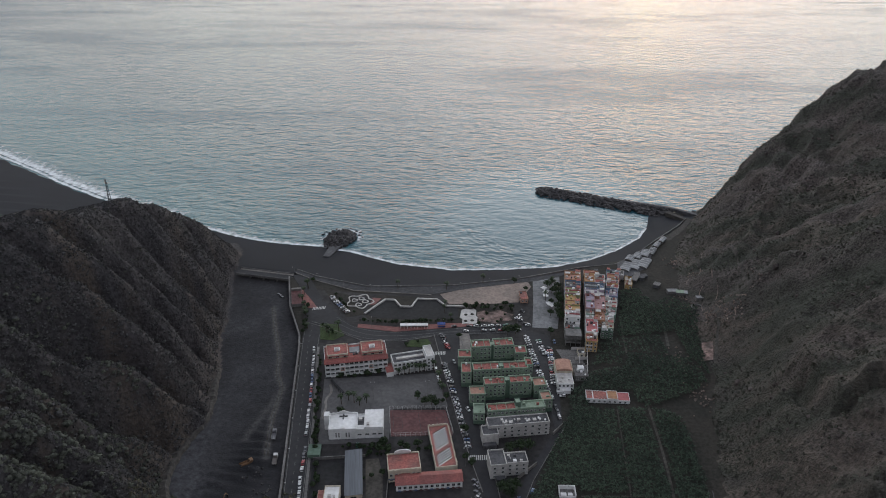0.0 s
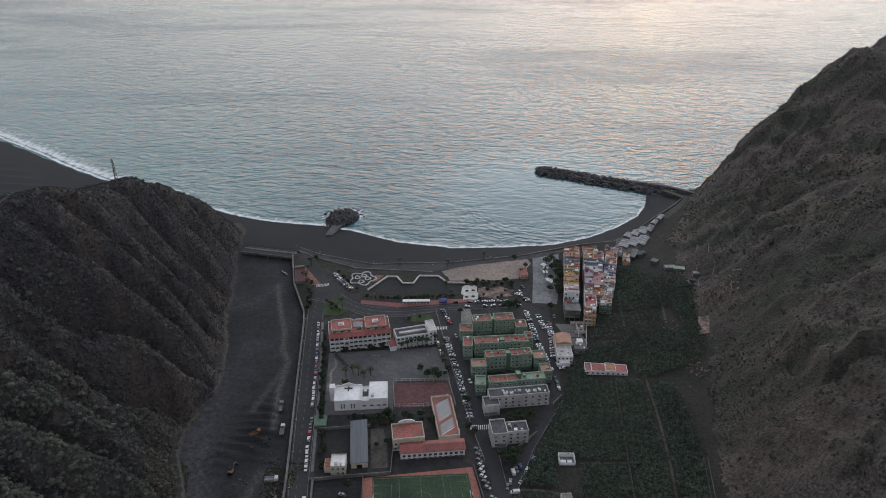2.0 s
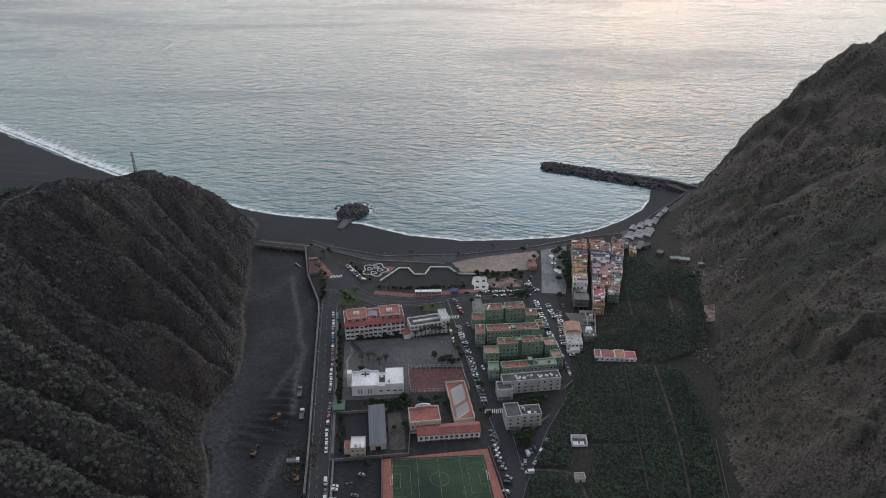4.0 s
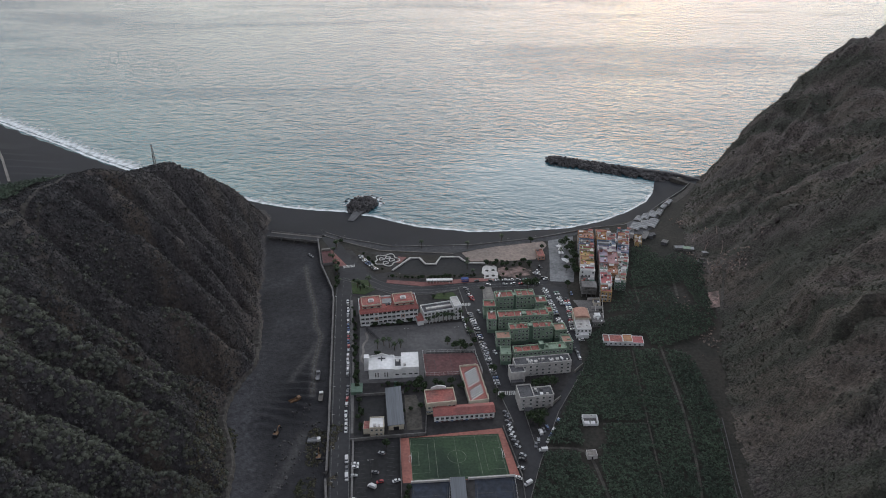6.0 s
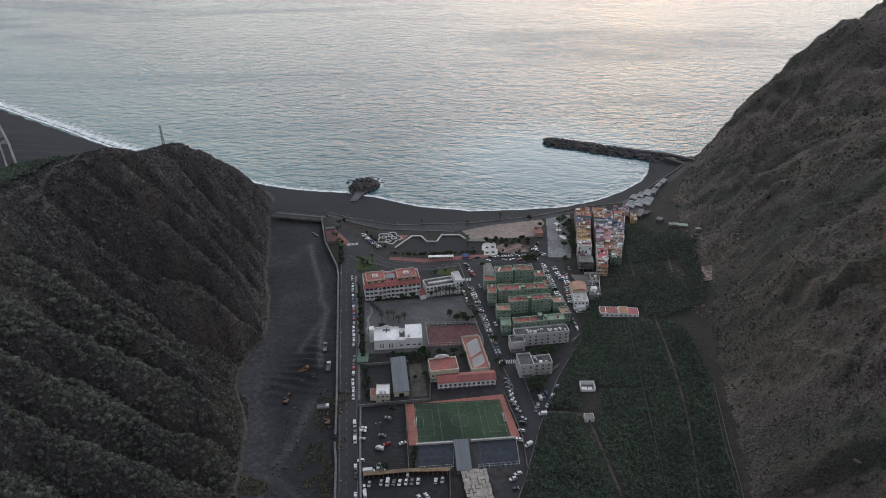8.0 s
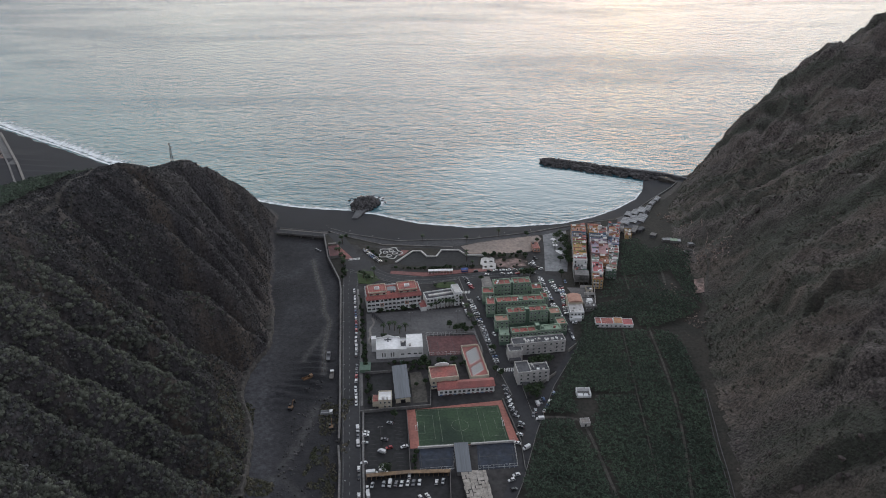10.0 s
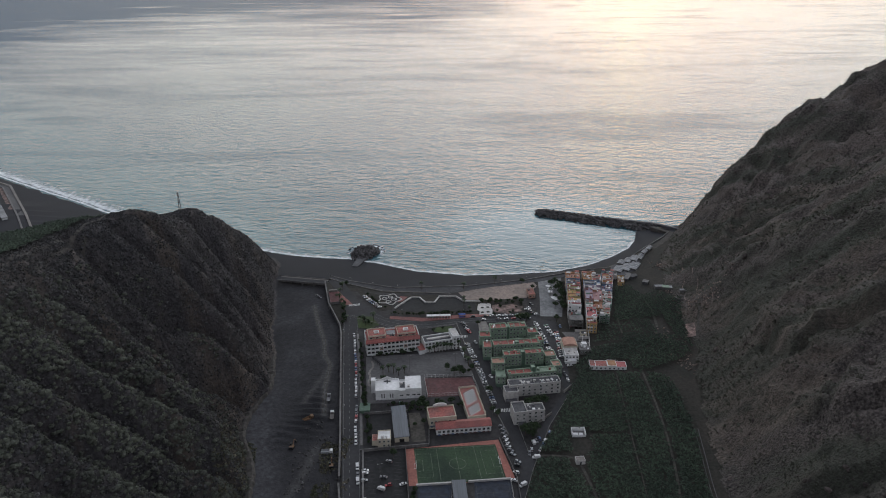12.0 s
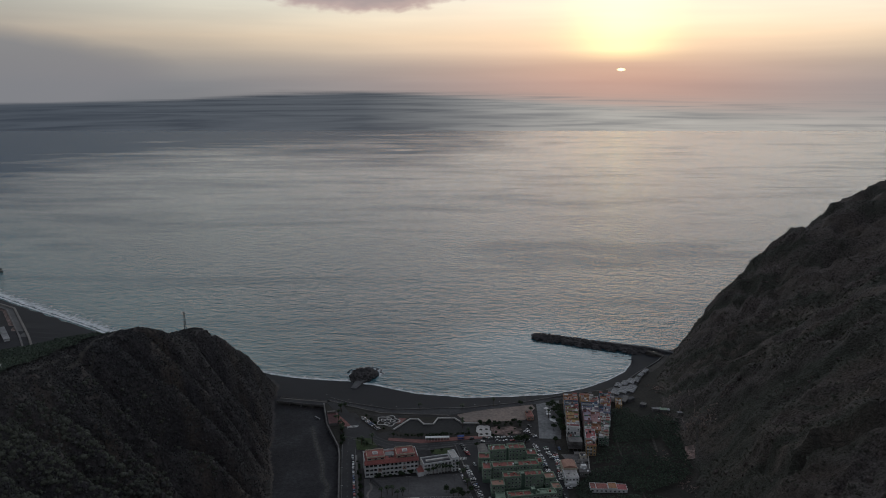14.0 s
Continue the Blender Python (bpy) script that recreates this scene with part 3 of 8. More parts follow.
    z = np.where(is_l, np.maximum(z, base_l + hill), z)
    kind = np.where(is_l, 1, kind)
    # right mountain: long rocky slope that ends in a sea cliff
    e = x - tr + 6 * fbm(y / 30, x / 80, 3, 31)
    e = e * np.interp(y, [430, 530, 605, 690], [1.0, 0.62, 0.66, 1.0])
    prof = np.interp(e, [0, 8, 20, 40, 65, 82, 115, 156, 184, 300, 1500], [0, 4, 21, 50, 78, 96, 131, 157, 175, 225, 420])
    ridge = fbm((y + 0.55 * x) / 34, (x - 0.4 * y) / 120, 4, 41)
    crag = 1 - np.abs(fbm(x / 26 + 3, y / 38, 4, 48)) * 3.2
    step = np.clip(e / 40, 0, 1)
    prof = prof + step * (7.0 * ridge + 3.0 * fbm(x / 10, y / 12, 4, 44) + 1.6 * fbm(x / 4.5, y / 5.5, 2, 46) + 4.5 * np.clip(crag, -0.6, 1) * np.interp(y, [500, 600], [1.0, 1.7]))
    # fine ribs and rills that run slantwise down the face
    ac, dn = 0.8 * x + 0.6 * y + 5 * fbm(x / 25, y / 25, 3, 47), 0.6 * x - 0.8 * y
    prof = prof + step * (3.4 * (0.5 - np.abs(fbm(ac / 13, dn / 70, 3, 49)) * 2.2) + 1.8 * (0.5 - np.abs(fbm(ac / 6.5, dn / 30, 3, 50)) * 2.0))
    # broken rock ledges that dip towards the valley mouth
    band = (prof + 0.10 * y + 7 * fbm(x / 60, y / 60, 3, 52)) / 17.0
    prof = prof + step * 5.5 * (np.clip((band % 1.0) * 4.0, 0, 1) - (band % 1.0)) * np.clip(0.4 + 1.6 * fbm(x / 45, y / 45, 2, 55), 0, 1)
    cliff = (706 + 0.32 * np.maximum(x - 225, 0) + 7 * fbm(x / 12, y / 40, 4, 51) + 5 * fbm(x / 5, y / 9, 3, 57) - y) * 3.2
    # rock steps whose broken faces look up the valley
    wx, wy = x + 4 * fbm(x / 14, y / 14, 3, 66), y + 4 * fbm(x / 14 + 9, y / 14, 3, 67)
    for line, drop in SCARPS:
        gap, side = line_gap(wx, wy, line)
        far_side = np.where(side > 0, gap, -gap)
        prof = prof + 1.25 * drop * np.clip((far_side + 1.2) / 3.0, 0, 1) * np.exp(-np.maximum(gap - 2, 0) / 22.0) - 0.7 * drop * np.exp(-((far_side + 2.6) / 2.6) ** 2)
    mount = smin(prof, cliff, 8.0)
    is_r = (e > 0) & (mount > 0) & (x > 90)
    z = np.where(is_r, np.maximum(z, np.where(t < 1, 2.0, TOWN) + mount + rise), z)
    kind = np.where(is_r, 2, kind)
    return z, kind


def grid_axis(*spans):
    out = []
    for a, b, s in spans:
        out += list(np.arange(a, b, s))
    return np.array(out + [spans[-1][1]])


gx = grid_axis((-1500, -420, 30), (-420, -300, 6), (-300, -85, 1.8), (-85, 100, 4), (100, 300, 2.2), (300, 460, 5), (460, 1500, 40))
gy = grid_axis((-600, 60, 30), (60, 120, 6), (120, 640, 2.2), (640, 780, 3), (780, 1700, 25))
GX, GY = np.meshgrid(gx, gy)
GZ, GK = height(GX, GY)
nx, ny = len(gx), len(gy)
quad = (np.arange(ny - 1)[:, None] * nx + np.arange(nx - 1)[None, :]).ravel()
ground_mesh = mesh_of("ground", np.column_stack((GX.ravel(), GY.ravel(), GZ.ravel())).tolist(),
                      np.column_stack((quad, quad + 1, quad + nx + 1, quad + nx)).tolist(), None, True)
for k in ("earth", "cliff", "scree", "lava_sand", "gravel"):
    ground_mesh.materials.append(M[k])



def mask(name, values):
    """A weight for each point of the ground: where one kind of soil gives way to another."""
    at = ground_mesh.attributes.new(name, "FLOAT", "POINT")
    at.data.foreach_set("value", np.clip(values, 0, 1).ravel().astype(np.float32))


wob = 6 * fbm(GX / 18, GY / 18, 3, 81)
silt = np.exp(-((GX - np.interp(GY, [200, 226, 250, 300, 340, 400], [-136, -138, -146, -158, -165, -160]) + wob) / 13.0) ** 2) * np.clip((420 - GY) / 90, 0, 1)
silt = np.maximum(silt, 0.55 * np.clip(fbm(GX / 22, GY / 30, 4, 83) * 1.6 + 0.25, 0, 1) * np.clip((GY - 330) / 60, 0, 1))
ruts = np.zeros_like(GX)
for line, w in TRACKS:
    ruts = np.maximum(ruts, (1.0 if w < 2 else 0.5) * np.clip(1.25 * np.exp(-(line_gap(GX + wob * 0.12, GY, line)[0] / w) ** 2), 0, 1))
mask("silt", silt * (GK == 4))
mask("ruts", ruts * (GK == 4))
mask("black_sand", (np.exp(-((GX + 128) / 15) ** 2 - ((GY - 335) / 34) ** 2) + np.exp(-((GX + 150) / 9) ** 2 - ((GY - 312) / 14) ** 2)) * 1.3 - 0.15 + 0.35 * fbm(GX / 8, GY / 8, 3, 84))
across, down = 0.8 * GX + 0.6 * GY, 0.6 * GX - 0.8 * GY
# green patches, and finer streaks painted in for the shade between ribs
mask("grass_and_shade", 1.5 * fbm(across / 22, down / 85, 4, 86) + 1.5 * fbm(across / 9, down / 55, 3, 89) + 0.22 + 0.5 * np.exp(-((GX - 195) / 45) ** 2 - ((GY - 400) / 70) ** 2))
foot = np.interp(GY, TOE_L_Y, TOE_L_X) - GX
mask("dry_soil", 1.6 * fbm(across / 14, down / 60, 4, 88) + 1.0 * fbm(across / 5, down / 30, 3, 90) - 0.1 + 1.2 * np.exp(-((foot - 7) / 9) ** 2) * np.clip((440 - GY) / 60, 0, 1) + 0.8 * np.exp(-((GX - 178) / 12) ** 2 - ((GY - 480) / 50) ** 2))
ground_mesh.polygons.foreach_set("material_index", GK[:-1, :-1].ravel().astype(np.int32))
ground = tagged(new("ground", ground_mesh), "dark volcanic valley floor, beach and steep scrubby slopes", "ground", "", "structure")


def ground_z(x, y):
    return float(height(np.array([float(x)]), np.array([float(y)]))[0][0])


# ---- sea ----
def sea_material():
    m = bpy.data.materials.new("sea_water")
    m.use_nodes = True
    n, l = m.node_tree.nodes, m.node_tree.links
    b = n["Principled BSDF"]
    tc = n.new("ShaderNodeTexCoord")

    def waves(scl, rot, det, distort=0.0, rough=0.5):
        mp, t = n.new("ShaderNodeMapping"), n.new("ShaderNodeTexNoise")
        mp.inputs["Scale"].default_value, mp.inputs["Rotation"].default_value = (*scl, 1), (0, 0, radians(rot))
        t.inputs["Scale"].default_value, t.inputs["Detail"].default_value = 1.0, det
        t.inputs["Distortion"].default_value, t.inputs["Roughness"].default_value = distort, rough
        l.new(tc.outputs["Object"], mp.inputs[0])
        l.new(mp.outputs[0], t.inputs[0])
        return t.outputs[0]
    swell = waves((0.045, 0.075), 12, 2)
    chop = waves((0.11, 0.21), 14, 3, 0.3)
    ripple = waves((0.4, 0.75), 3, 3)
    slicks = waves((0.0012, 0.0045), 4, 5, 0.6, 0.6)
    h = math_node(n, l, "ADD", math_node(n, l, "MULTIPLY", swell, 2.1), math_node(n, l, "MULTIPLY", chop, 1.6))
    h = math_node(n, l, "ADD", h, math_node(n, l, "MULTIPLY", ripple, 0.24))
    # small waves that bend round the mole and run in rings up the bay
    rings, ring_map = n.new("ShaderNodeTexWave"), n.new("ShaderNodeMapping")
    rings.wave_type, rings.rings_direction = "RINGS", "SPHERICAL"
    ring_map.inputs["Location"].default_value = (-76, -690, 0)
    rings.inputs["Scale"].default_value, rings.inputs["Distortion"].default_value, rings.inputs["Detail"].default_value, rings.inputs["Detail Scale"].default_value = 0.05, 3.0, 2.0, 0.9
    l.new(tc.outputs["Object"], ring_map.inputs[0])
    l.new(ring_map.outputs[0], rings.inputs[0])
    bay, bay_gap = n.new("ShaderNodeMapRange"), n.new("ShaderNodeVectorMath")
    bay_gap.operation = "LENGTH"
    l.new(ring_map.outputs[0], bay_gap.inputs[0])
    bay.inputs[1].default_value, bay.inputs[2].default_value, bay.inputs[3].default_value, bay.inputs[4].default_value = 0, 34, 0.26, 0.0
    l.new(math_node(n, l, "ABSOLUTE", math_node(n, l, "SUBTRACT", bay_gap.outputs["Value"], 84.0)), bay.inputs[0])
    inshore, ring_sep = n.new("ShaderNodeMapRange"), n.new("ShaderNodeSeparateXYZ")
    l.new(ring_map.outputs[0], ring_sep.inputs[0])
    inshore.inputs[1].default_value, inshore.inputs[2].default_value, inshore.inputs[3].default_value, inshore.inputs[4].default_value = -50, 10, 1, 0
    l.new(ring_sep.outputs[1], inshore.inputs[0])
    h = math_node(n, l, "ADD", h, math_node(n, l, "MULTIPLY", rings.outputs["Fac"], math_node(n, l, "MULTIPLY", bay.outputs[0], inshore.outputs[0])))
    bn = n.new("ShaderNodeBump")
    bn.inputs["Strength"].default_value = 1.0
    # lower waves in the lee of the mole, and smoother sheets of water far out
    lee, open_sea = n.new("ShaderNodeMapRange"), n.new("ShaderNodeMapRange")
    lee.inputs[1].default_value, lee.inputs[2].default_value, lee.inputs[3].default_value, lee.inputs[4].default_value = 55, 180, 0.26, 1.08
    l.new(bay_gap.outputs["Value"], lee.inputs[0])
    open_sea.inputs[1].default_value, open_sea.inputs[2].default_value, open_sea.inputs[3].default_value, open_sea.inputs[4].default_value = 900, 3200, 1.0, 0.6
    sea_sep = n.new("ShaderNodeSeparateXYZ")
    l.new(tc.outputs["Object"], sea_sep.inputs[0])
    l.new(sea_sep.outputs[1], open_sea.inputs[0])
    l.new(math_node(n, l, "MULTIPLY", lee.outputs[0], open_sea.outputs[0]), bn.inputs["Distance"])
    l.new(h, bn.inputs["Height"])
    l.new(bn.outputs[0], b.inputs["Normal"])
    sep = n.new("ShaderNodeSeparateXYZ")
    l.new(tc.outputs["Object"], sep.inputs[0])
    # shallow turquoise water over the sand, darker blue further out
    depth = n.new("ShaderNodeMapRange")
    depth.inputs[1].default_value, depth.inputs[2].default_value = 500, 760
    l.new(math_node(n, l, "ADD", math_node(n, l, "MULTIPLY_ADD", sep.outputs[0], 1.0, sep.outputs[1]), 110.0), depth.inputs[0])
    l.new(mix_node(n, l, depth.outputs[0], (0.045, 0.125, 0.142), (0.024, 0.074, 0.095)), b.inputs["Base Color"])
    # patches far out mirror less low sky, a dark reflection painted as blue diffuse
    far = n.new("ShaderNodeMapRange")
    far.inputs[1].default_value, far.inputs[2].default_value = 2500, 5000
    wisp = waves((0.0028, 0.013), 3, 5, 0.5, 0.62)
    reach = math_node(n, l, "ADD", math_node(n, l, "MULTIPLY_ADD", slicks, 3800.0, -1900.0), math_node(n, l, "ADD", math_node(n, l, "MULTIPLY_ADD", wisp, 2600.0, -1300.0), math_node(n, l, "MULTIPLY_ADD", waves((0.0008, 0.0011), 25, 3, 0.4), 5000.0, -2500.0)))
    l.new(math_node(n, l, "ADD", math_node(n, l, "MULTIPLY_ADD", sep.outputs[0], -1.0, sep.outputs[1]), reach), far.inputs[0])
    sideways = n.new("ShaderNodeMapRange")
    sideways.inputs[1].default_value, sideways.inputs[2].default_value, sideways.inputs[3].default_value, sideways.inputs[4].default_value = 0.0, 0.2, 1, 0
    l.new(math_node(n, l, "ADD", math_node(n, l, "DIVIDE", sep.outputs[0], sep.outputs[1]), math_node(n, l, "MULTIPLY_ADD", slicks, 0.5, -0.25)), sideways.inputs[0])
    patch = ramp_node(n, [(0.33, (0.0,) * 3), (0.47, (0.55,) * 3), (0.66, (0.6,) * 3)])
    l.new(slicks, patch.inputs[0])
    dark_sheen = n.new("ShaderNodeBsdfDiffuse")
    dark_sheen.inputs[0].default_value = (0.066, 0.112, 0.17, 1)
    wisps = ramp_node(n, [(0.54, (0.0,) * 3), (0.68, (0.6,) * 3)])
    l.new(wisp, wisps.inputs[0])
    offshore = n.new("ShaderNodeMapRange")
    offshore.inputs[1].default_value, offshore.inputs[2].default_value = 1100, 2200
    l.new(sep.outputs[1], offshore.inputs[0])
    calm = math_node(n, l, "MAXIMUM", math_node(n, l, "MULTIPLY_ADD", patch.outputs[0], -0.85, 0.5, clamp=True), math_node(n, l, "MULTIPLY", wisps.outputs[0], offshore.outputs[0]))
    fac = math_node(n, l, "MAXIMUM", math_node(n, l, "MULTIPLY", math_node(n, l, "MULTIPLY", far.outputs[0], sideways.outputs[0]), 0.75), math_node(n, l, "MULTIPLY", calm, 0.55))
    # distance haze put into the water's colour, a small diffuse share far out
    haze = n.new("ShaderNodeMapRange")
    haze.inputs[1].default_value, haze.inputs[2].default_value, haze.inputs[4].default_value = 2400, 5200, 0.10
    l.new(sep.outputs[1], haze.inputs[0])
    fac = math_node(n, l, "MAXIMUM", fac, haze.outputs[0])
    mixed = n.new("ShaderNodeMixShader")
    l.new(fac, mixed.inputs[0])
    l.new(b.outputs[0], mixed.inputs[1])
    l.new(dark_sheen.outputs[0], mixed.inputs[2])
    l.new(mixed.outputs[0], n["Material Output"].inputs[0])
    b.inputs["Roughness"].default_value = 0.09
    b.inputs["IOR"].default_value = 1.34
    return m


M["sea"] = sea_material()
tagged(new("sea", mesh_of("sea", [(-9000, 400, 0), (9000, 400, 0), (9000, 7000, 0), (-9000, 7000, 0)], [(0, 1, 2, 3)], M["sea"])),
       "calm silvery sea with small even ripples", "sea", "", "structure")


def foam_material():
    m = material("sea_foam", (0.72, 0.75, 0.76), 0.7, (0.6, 0.64, 0.66), 0.5, 0.1, 0.15, 0.3, 1.5)
    n, l = m.node_tree.nodes, m.node_tree.links
    tc = n.new("ShaderNodeTexCoord")
    sep, t = n.new("ShaderNodeSeparateXYZ"), n.new("ShaderNodeTexNoise")
    l.new(tc.outputs["UV"], sep.inputs[0])
    t.inputs["Scale"].default_value, t.inputs["Detail"].default_value = 0.16, 6
    l.new(tc.outputs["Object"], t.inputs[0])
    # v runs from open water (0) to the wet sand (1)
    shape = ramp_node(n, [(0.0, (0, 0, 0)), (0.45, (0.35,) * 3), (0.7, (0.95,) * 3), (0.92, (0.9,) * 3), (1.0, (0, 0, 0))])
    l.new(sep.outputs[1], shape.inputs[0])
    a = math_node(n, l, "ADD", shape.outputs[0], math_node(n, l, "MULTIPLY_ADD", t.outputs[0], 2.4, -1.25), clamp=True)
    l.new(math_node(n, l, "MULTIPLY", a, math_node(n, l, "GREATER_THAN", shape.outputs[0], 0.02)), n["Principled BSDF"].inputs["Alpha"])
    return m


M["foam"] = foam_material()


def foam_strip(name, x0, x1, out, inn, label):
    pts = [(x, float(np.interp(x, SHORE_X, SHORE_Y))) for x in np.arange(x0, x1, 2.0)]
    sea_side, land_side = offset_line(pts, out), offset_line(pts, -inn)
    # the surf thins out in the shelter of the bay
    sea_side = [(p[0] + (q[0] - p[0]) * k, p[1] + (q[1] - p[1]) * k) for p, q, k in zip(pts, sea_side, np.interp([p[0] for p in pts], [-220, -60, 60, 174], [1.0, 0.8, 0.6, 0.5]))]
    verts, faces, uvs = [], [], []
    for i, ((ax, ay), (bx, by)) in enumerate(zip(sea_side, land_side)):
        w = 1.6 * float(fbm(np.array([ax / 14.0]), np.array([ay / 14.0]), 3, 61)[0])
        verts += [(ax, ay + w, 0.08), (bx, by + w, 0.3 + 0.12 * max(inn, 0))]
        if i:
            faces.append((2 * i - 2, 2 * i - 1, 2 * i + 1, 2 * i))
    me = mesh_of(name, verts, faces, M["foam"], True)
    uv = me.uv_layers.new(name="UVMap")
    for loop in me.loops:
        uv.data[loop.index].uv = (loop.vertex_index / 2.0, loop.vertex_index % 2)
    return tagged(new(name, me), label, "surf", "", "stuff")


foam_strip("surf", -900, 174, 8.5, 0.9, "white line of surf along the black beach")
# broken water round the rocks of the groyne
swash, swash_faces = [], []
for i in range(31):
    a = radians(-8 + 6.4 * i)
    for k in (1.32 + 0.1 * math.sin(2.3 * i), 1.0):
        swash.append((-125 + 15.5 * k * math.cos(a) + 2.4 * k * math.sin(a), 636 + 20 * k * math.sin(a), 0.12))
    if i:
        swash_faces.append((2 * i - 2, 2 * i - 1, 2 * i + 1, 2 * i))
swash_mesh = mesh_of("swash", swash, swash_faces, M["foam"], True)
swash_uv = swash_mesh.uv_layers.new(name="UVMap")
for loop in swash_mesh.loops:
    swash_uv.data[loop.index].uv = (loop.vertex_index / 2.0, 0.25 + 0.5 * (loop.vertex_index % 2))
tagged(new("swash", swash_mesh), "broken white water round the groyne's rocks", "surf", "", "stuff")
foam_strip("surf", -900, -300, 26, -4, "wide band of breaking surf off the long beach")

# ---- roads, pavements, squares ----
Z = TOWN
west_w = [(-152, 552), (-136, 522), (-126, 478), (-122, 447.5), (-110.2, 364), (-100.8, 299), (-93.2, 246.5), (-88.5, 211), (-60, 20), (-10, -320)]
west_e = [(-140, 556), (-120, 516), (-111, 474), (-109.8, 447.6), (-96.9, 364), (-88.6, 299), (-81.6, 246.7), (-76.7, 211), (-48, 20), (2, -320)]
slab("pavement", [(-138, 530), (-122, 500), (-108, 364), (-89, 212), (-62, 20), (0, 20), (0, 212), (22, 280), (57, 366), (60, 470), (48, 552), (-10, 530), (-80, 524)],
                   Z + 0.05, 0.6, "yard", "worn dark yard ground between the village buildings", "pavement")
ribbon("road", west_w, west_e, Z + 0.12, 0.5, "asphalt", "straight asphalt road along the river wall")
ribbon("road", [(-26, 468), (-14, 409), (-2.7, 358), (9.6, 312), (14, 285), (19, 268)], [(-8, 468), (2, 409), (10, 358), (18, 306), (20, 290), (22, 275)],
       Z + 0.12, 0.5, "asphalt", "village street lined with parked cars")
ribbon("road", [(41, 474), (44, 431), (49, 397), (54, 366), (33.5, 325), (17, 284), (9.4, 253), (-4, 217), (-30, 150)],
       [(58, 470), (61, 440), (60, 413), (58.5, 366), (37, 322), (22, 278), (9.8, 234), (2, 213), (-20, 150)], Z + 0.13, 0.5, "asphalt", "narrow asphalt road beside the banana field")
ribbon("road", [(-124, 480), (-105, 472), (-79, 457.6), (-51, 458), (-24, 466), (17, 470), (42, 474)],
       [(-118, 512), (-102, 490), (-85.6, 473.4), (-56, 468.7), (-17, 476), (17, 482), (47, 482)], Z + 0.14, 0.5, "asphalt", "curving sea front road with asphalt surface")
ribbon("pavement", [(-85, 474), (-56, 469.5), (-17, 476.6), (2, 480)], [(-85, 479), (-56, 476), (-17, 483), (2, 484)], Z + 0.18, 0.5, "red_paving", "dull red paved walk along the front road")
ribbon("promenade", [(-152, 557), (-134, 546), (-96, 529), (-32, 525), (5, 538), (54, 551), (76, 560)], [(-150, 561), (-131, 550), (-85, 535), (-15, 540), (41, 554), (75, 566), (95, 576)],
       Z + 0.2, 3.5, "pale_gravel", "dark grey paved promenade behind the black beach")
slab("promenade", [(-25, 526), (5, 540), (47, 551), (50, 542), (38, 516), (10, 512), (-17, 511)], Z + 0.16, 0.6, "sand_paving", "wide sand-coloured paved terrace above the beach")
slab("pavement", [(52, 553), (75, 560), (72, 520), (66, 479), (47, 480), (50, 515)], Z + 0.15, 0.6, "grey_paving", "pale grey paved village square by the beach")
slab("pavement", [(-98, 410), (-22, 420), (-13, 384), (-48, 381), (-48, 350), (-90, 346)], Z + 0.11, 0.5, "plaza", "wide bare grey square between the school and the hotel")
slab("pavement", [(-86.5, 293), (-59.5, 297.5), (-53, 241), (-77, 237)], Z + 0.11, 0.5, "dark_asphalt", "dark asphalt car park with faint bay lines")
slab("pavement", [(-77.5, 237), (-30.8, 241.4), (-28.8, 190), (-70, 180)], Z + 0.11, 0.5, "dark_asphalt", "dark asphalt yard full of parked vans")
slab("pavement", [(-128, 500), (-146, 527), (-138, 528), (-120, 500)], Z + 0.16, 0.5, "red_paving", "red paved forecourt near the bridge")
slab("lawn", [(-114, 477), (-101, 478), (-93, 463), (-100, 456), (-110, 457)], Z + 0.25, 0.5, "lawn", "small green lawn in the road bend")
slab("lawn", [(-44, 458.5), (-31, 461), (-28, 455), (-34, 450), (-46, 450.5)], Z + 0.25, 0.5, "lawn", "small green lawn beside the sea front road")
slab("garden_bed", [(-120, 528), (-100, 522), (-82, 493), (-95, 488), (-104, 500)], Z + 0.12, 0.5, "earth", "dark planted bed beside the promenade")
slab("garden_bed", [(-75, 522), (-30, 521), (-20, 511), (33, 513), (35, 486), (-75, 481), (-82, 493)], Z + 0.1, 0.5, "earth", "dark sunken garden ground behind the beach")
slab("pool_basin", [(-82, 493), (-68.5, 514.6), (-60.7, 514.6), (-55, 504.6), (-46.5, 504.6), (-42.7, 517), (-27, 517), (-19.5, 507), (-9.3, 507), (-10, 489), (-52, 487), (-72, 488)],
     Z + 0.16, 0.5, "dark_asphalt", "dark empty basin of the beach park")
wall_along("pool_wall", [(-82, 493), (-68.5, 514.6), (-60.7, 514.6), (-55, 504.6), (-46.5, 504.6), (-42.7, 517), (-27, 517), (-19.5, 507), (-2, 507)], Z, 1.3, 1.3, "grey_render",
           "zigzag pale wall round the beach basin")
wall_along("kerb", [(-150, 556), (-134, 545.4), (-96, 528.4), (-32, 524.4)], Z, 0.5, 0.6, "paving", "pale kerb along the inner edge of the promenade")
slab("terrace", [(-6.8, 502), (-4, 504), (0.5, 503), (2.4, 504.5), (4.6, 502), (4.4, 494), (5.6, 492), (5.2, 483.5), (1.5, 482.2), (-2.5, 483), (-6.3, 482), (-6.0, 489), (-8.0, 491), (-7.6, 497)], Z + 0.5, 0.8, "grey_render", "white painted deck set with round trees", "terrace")
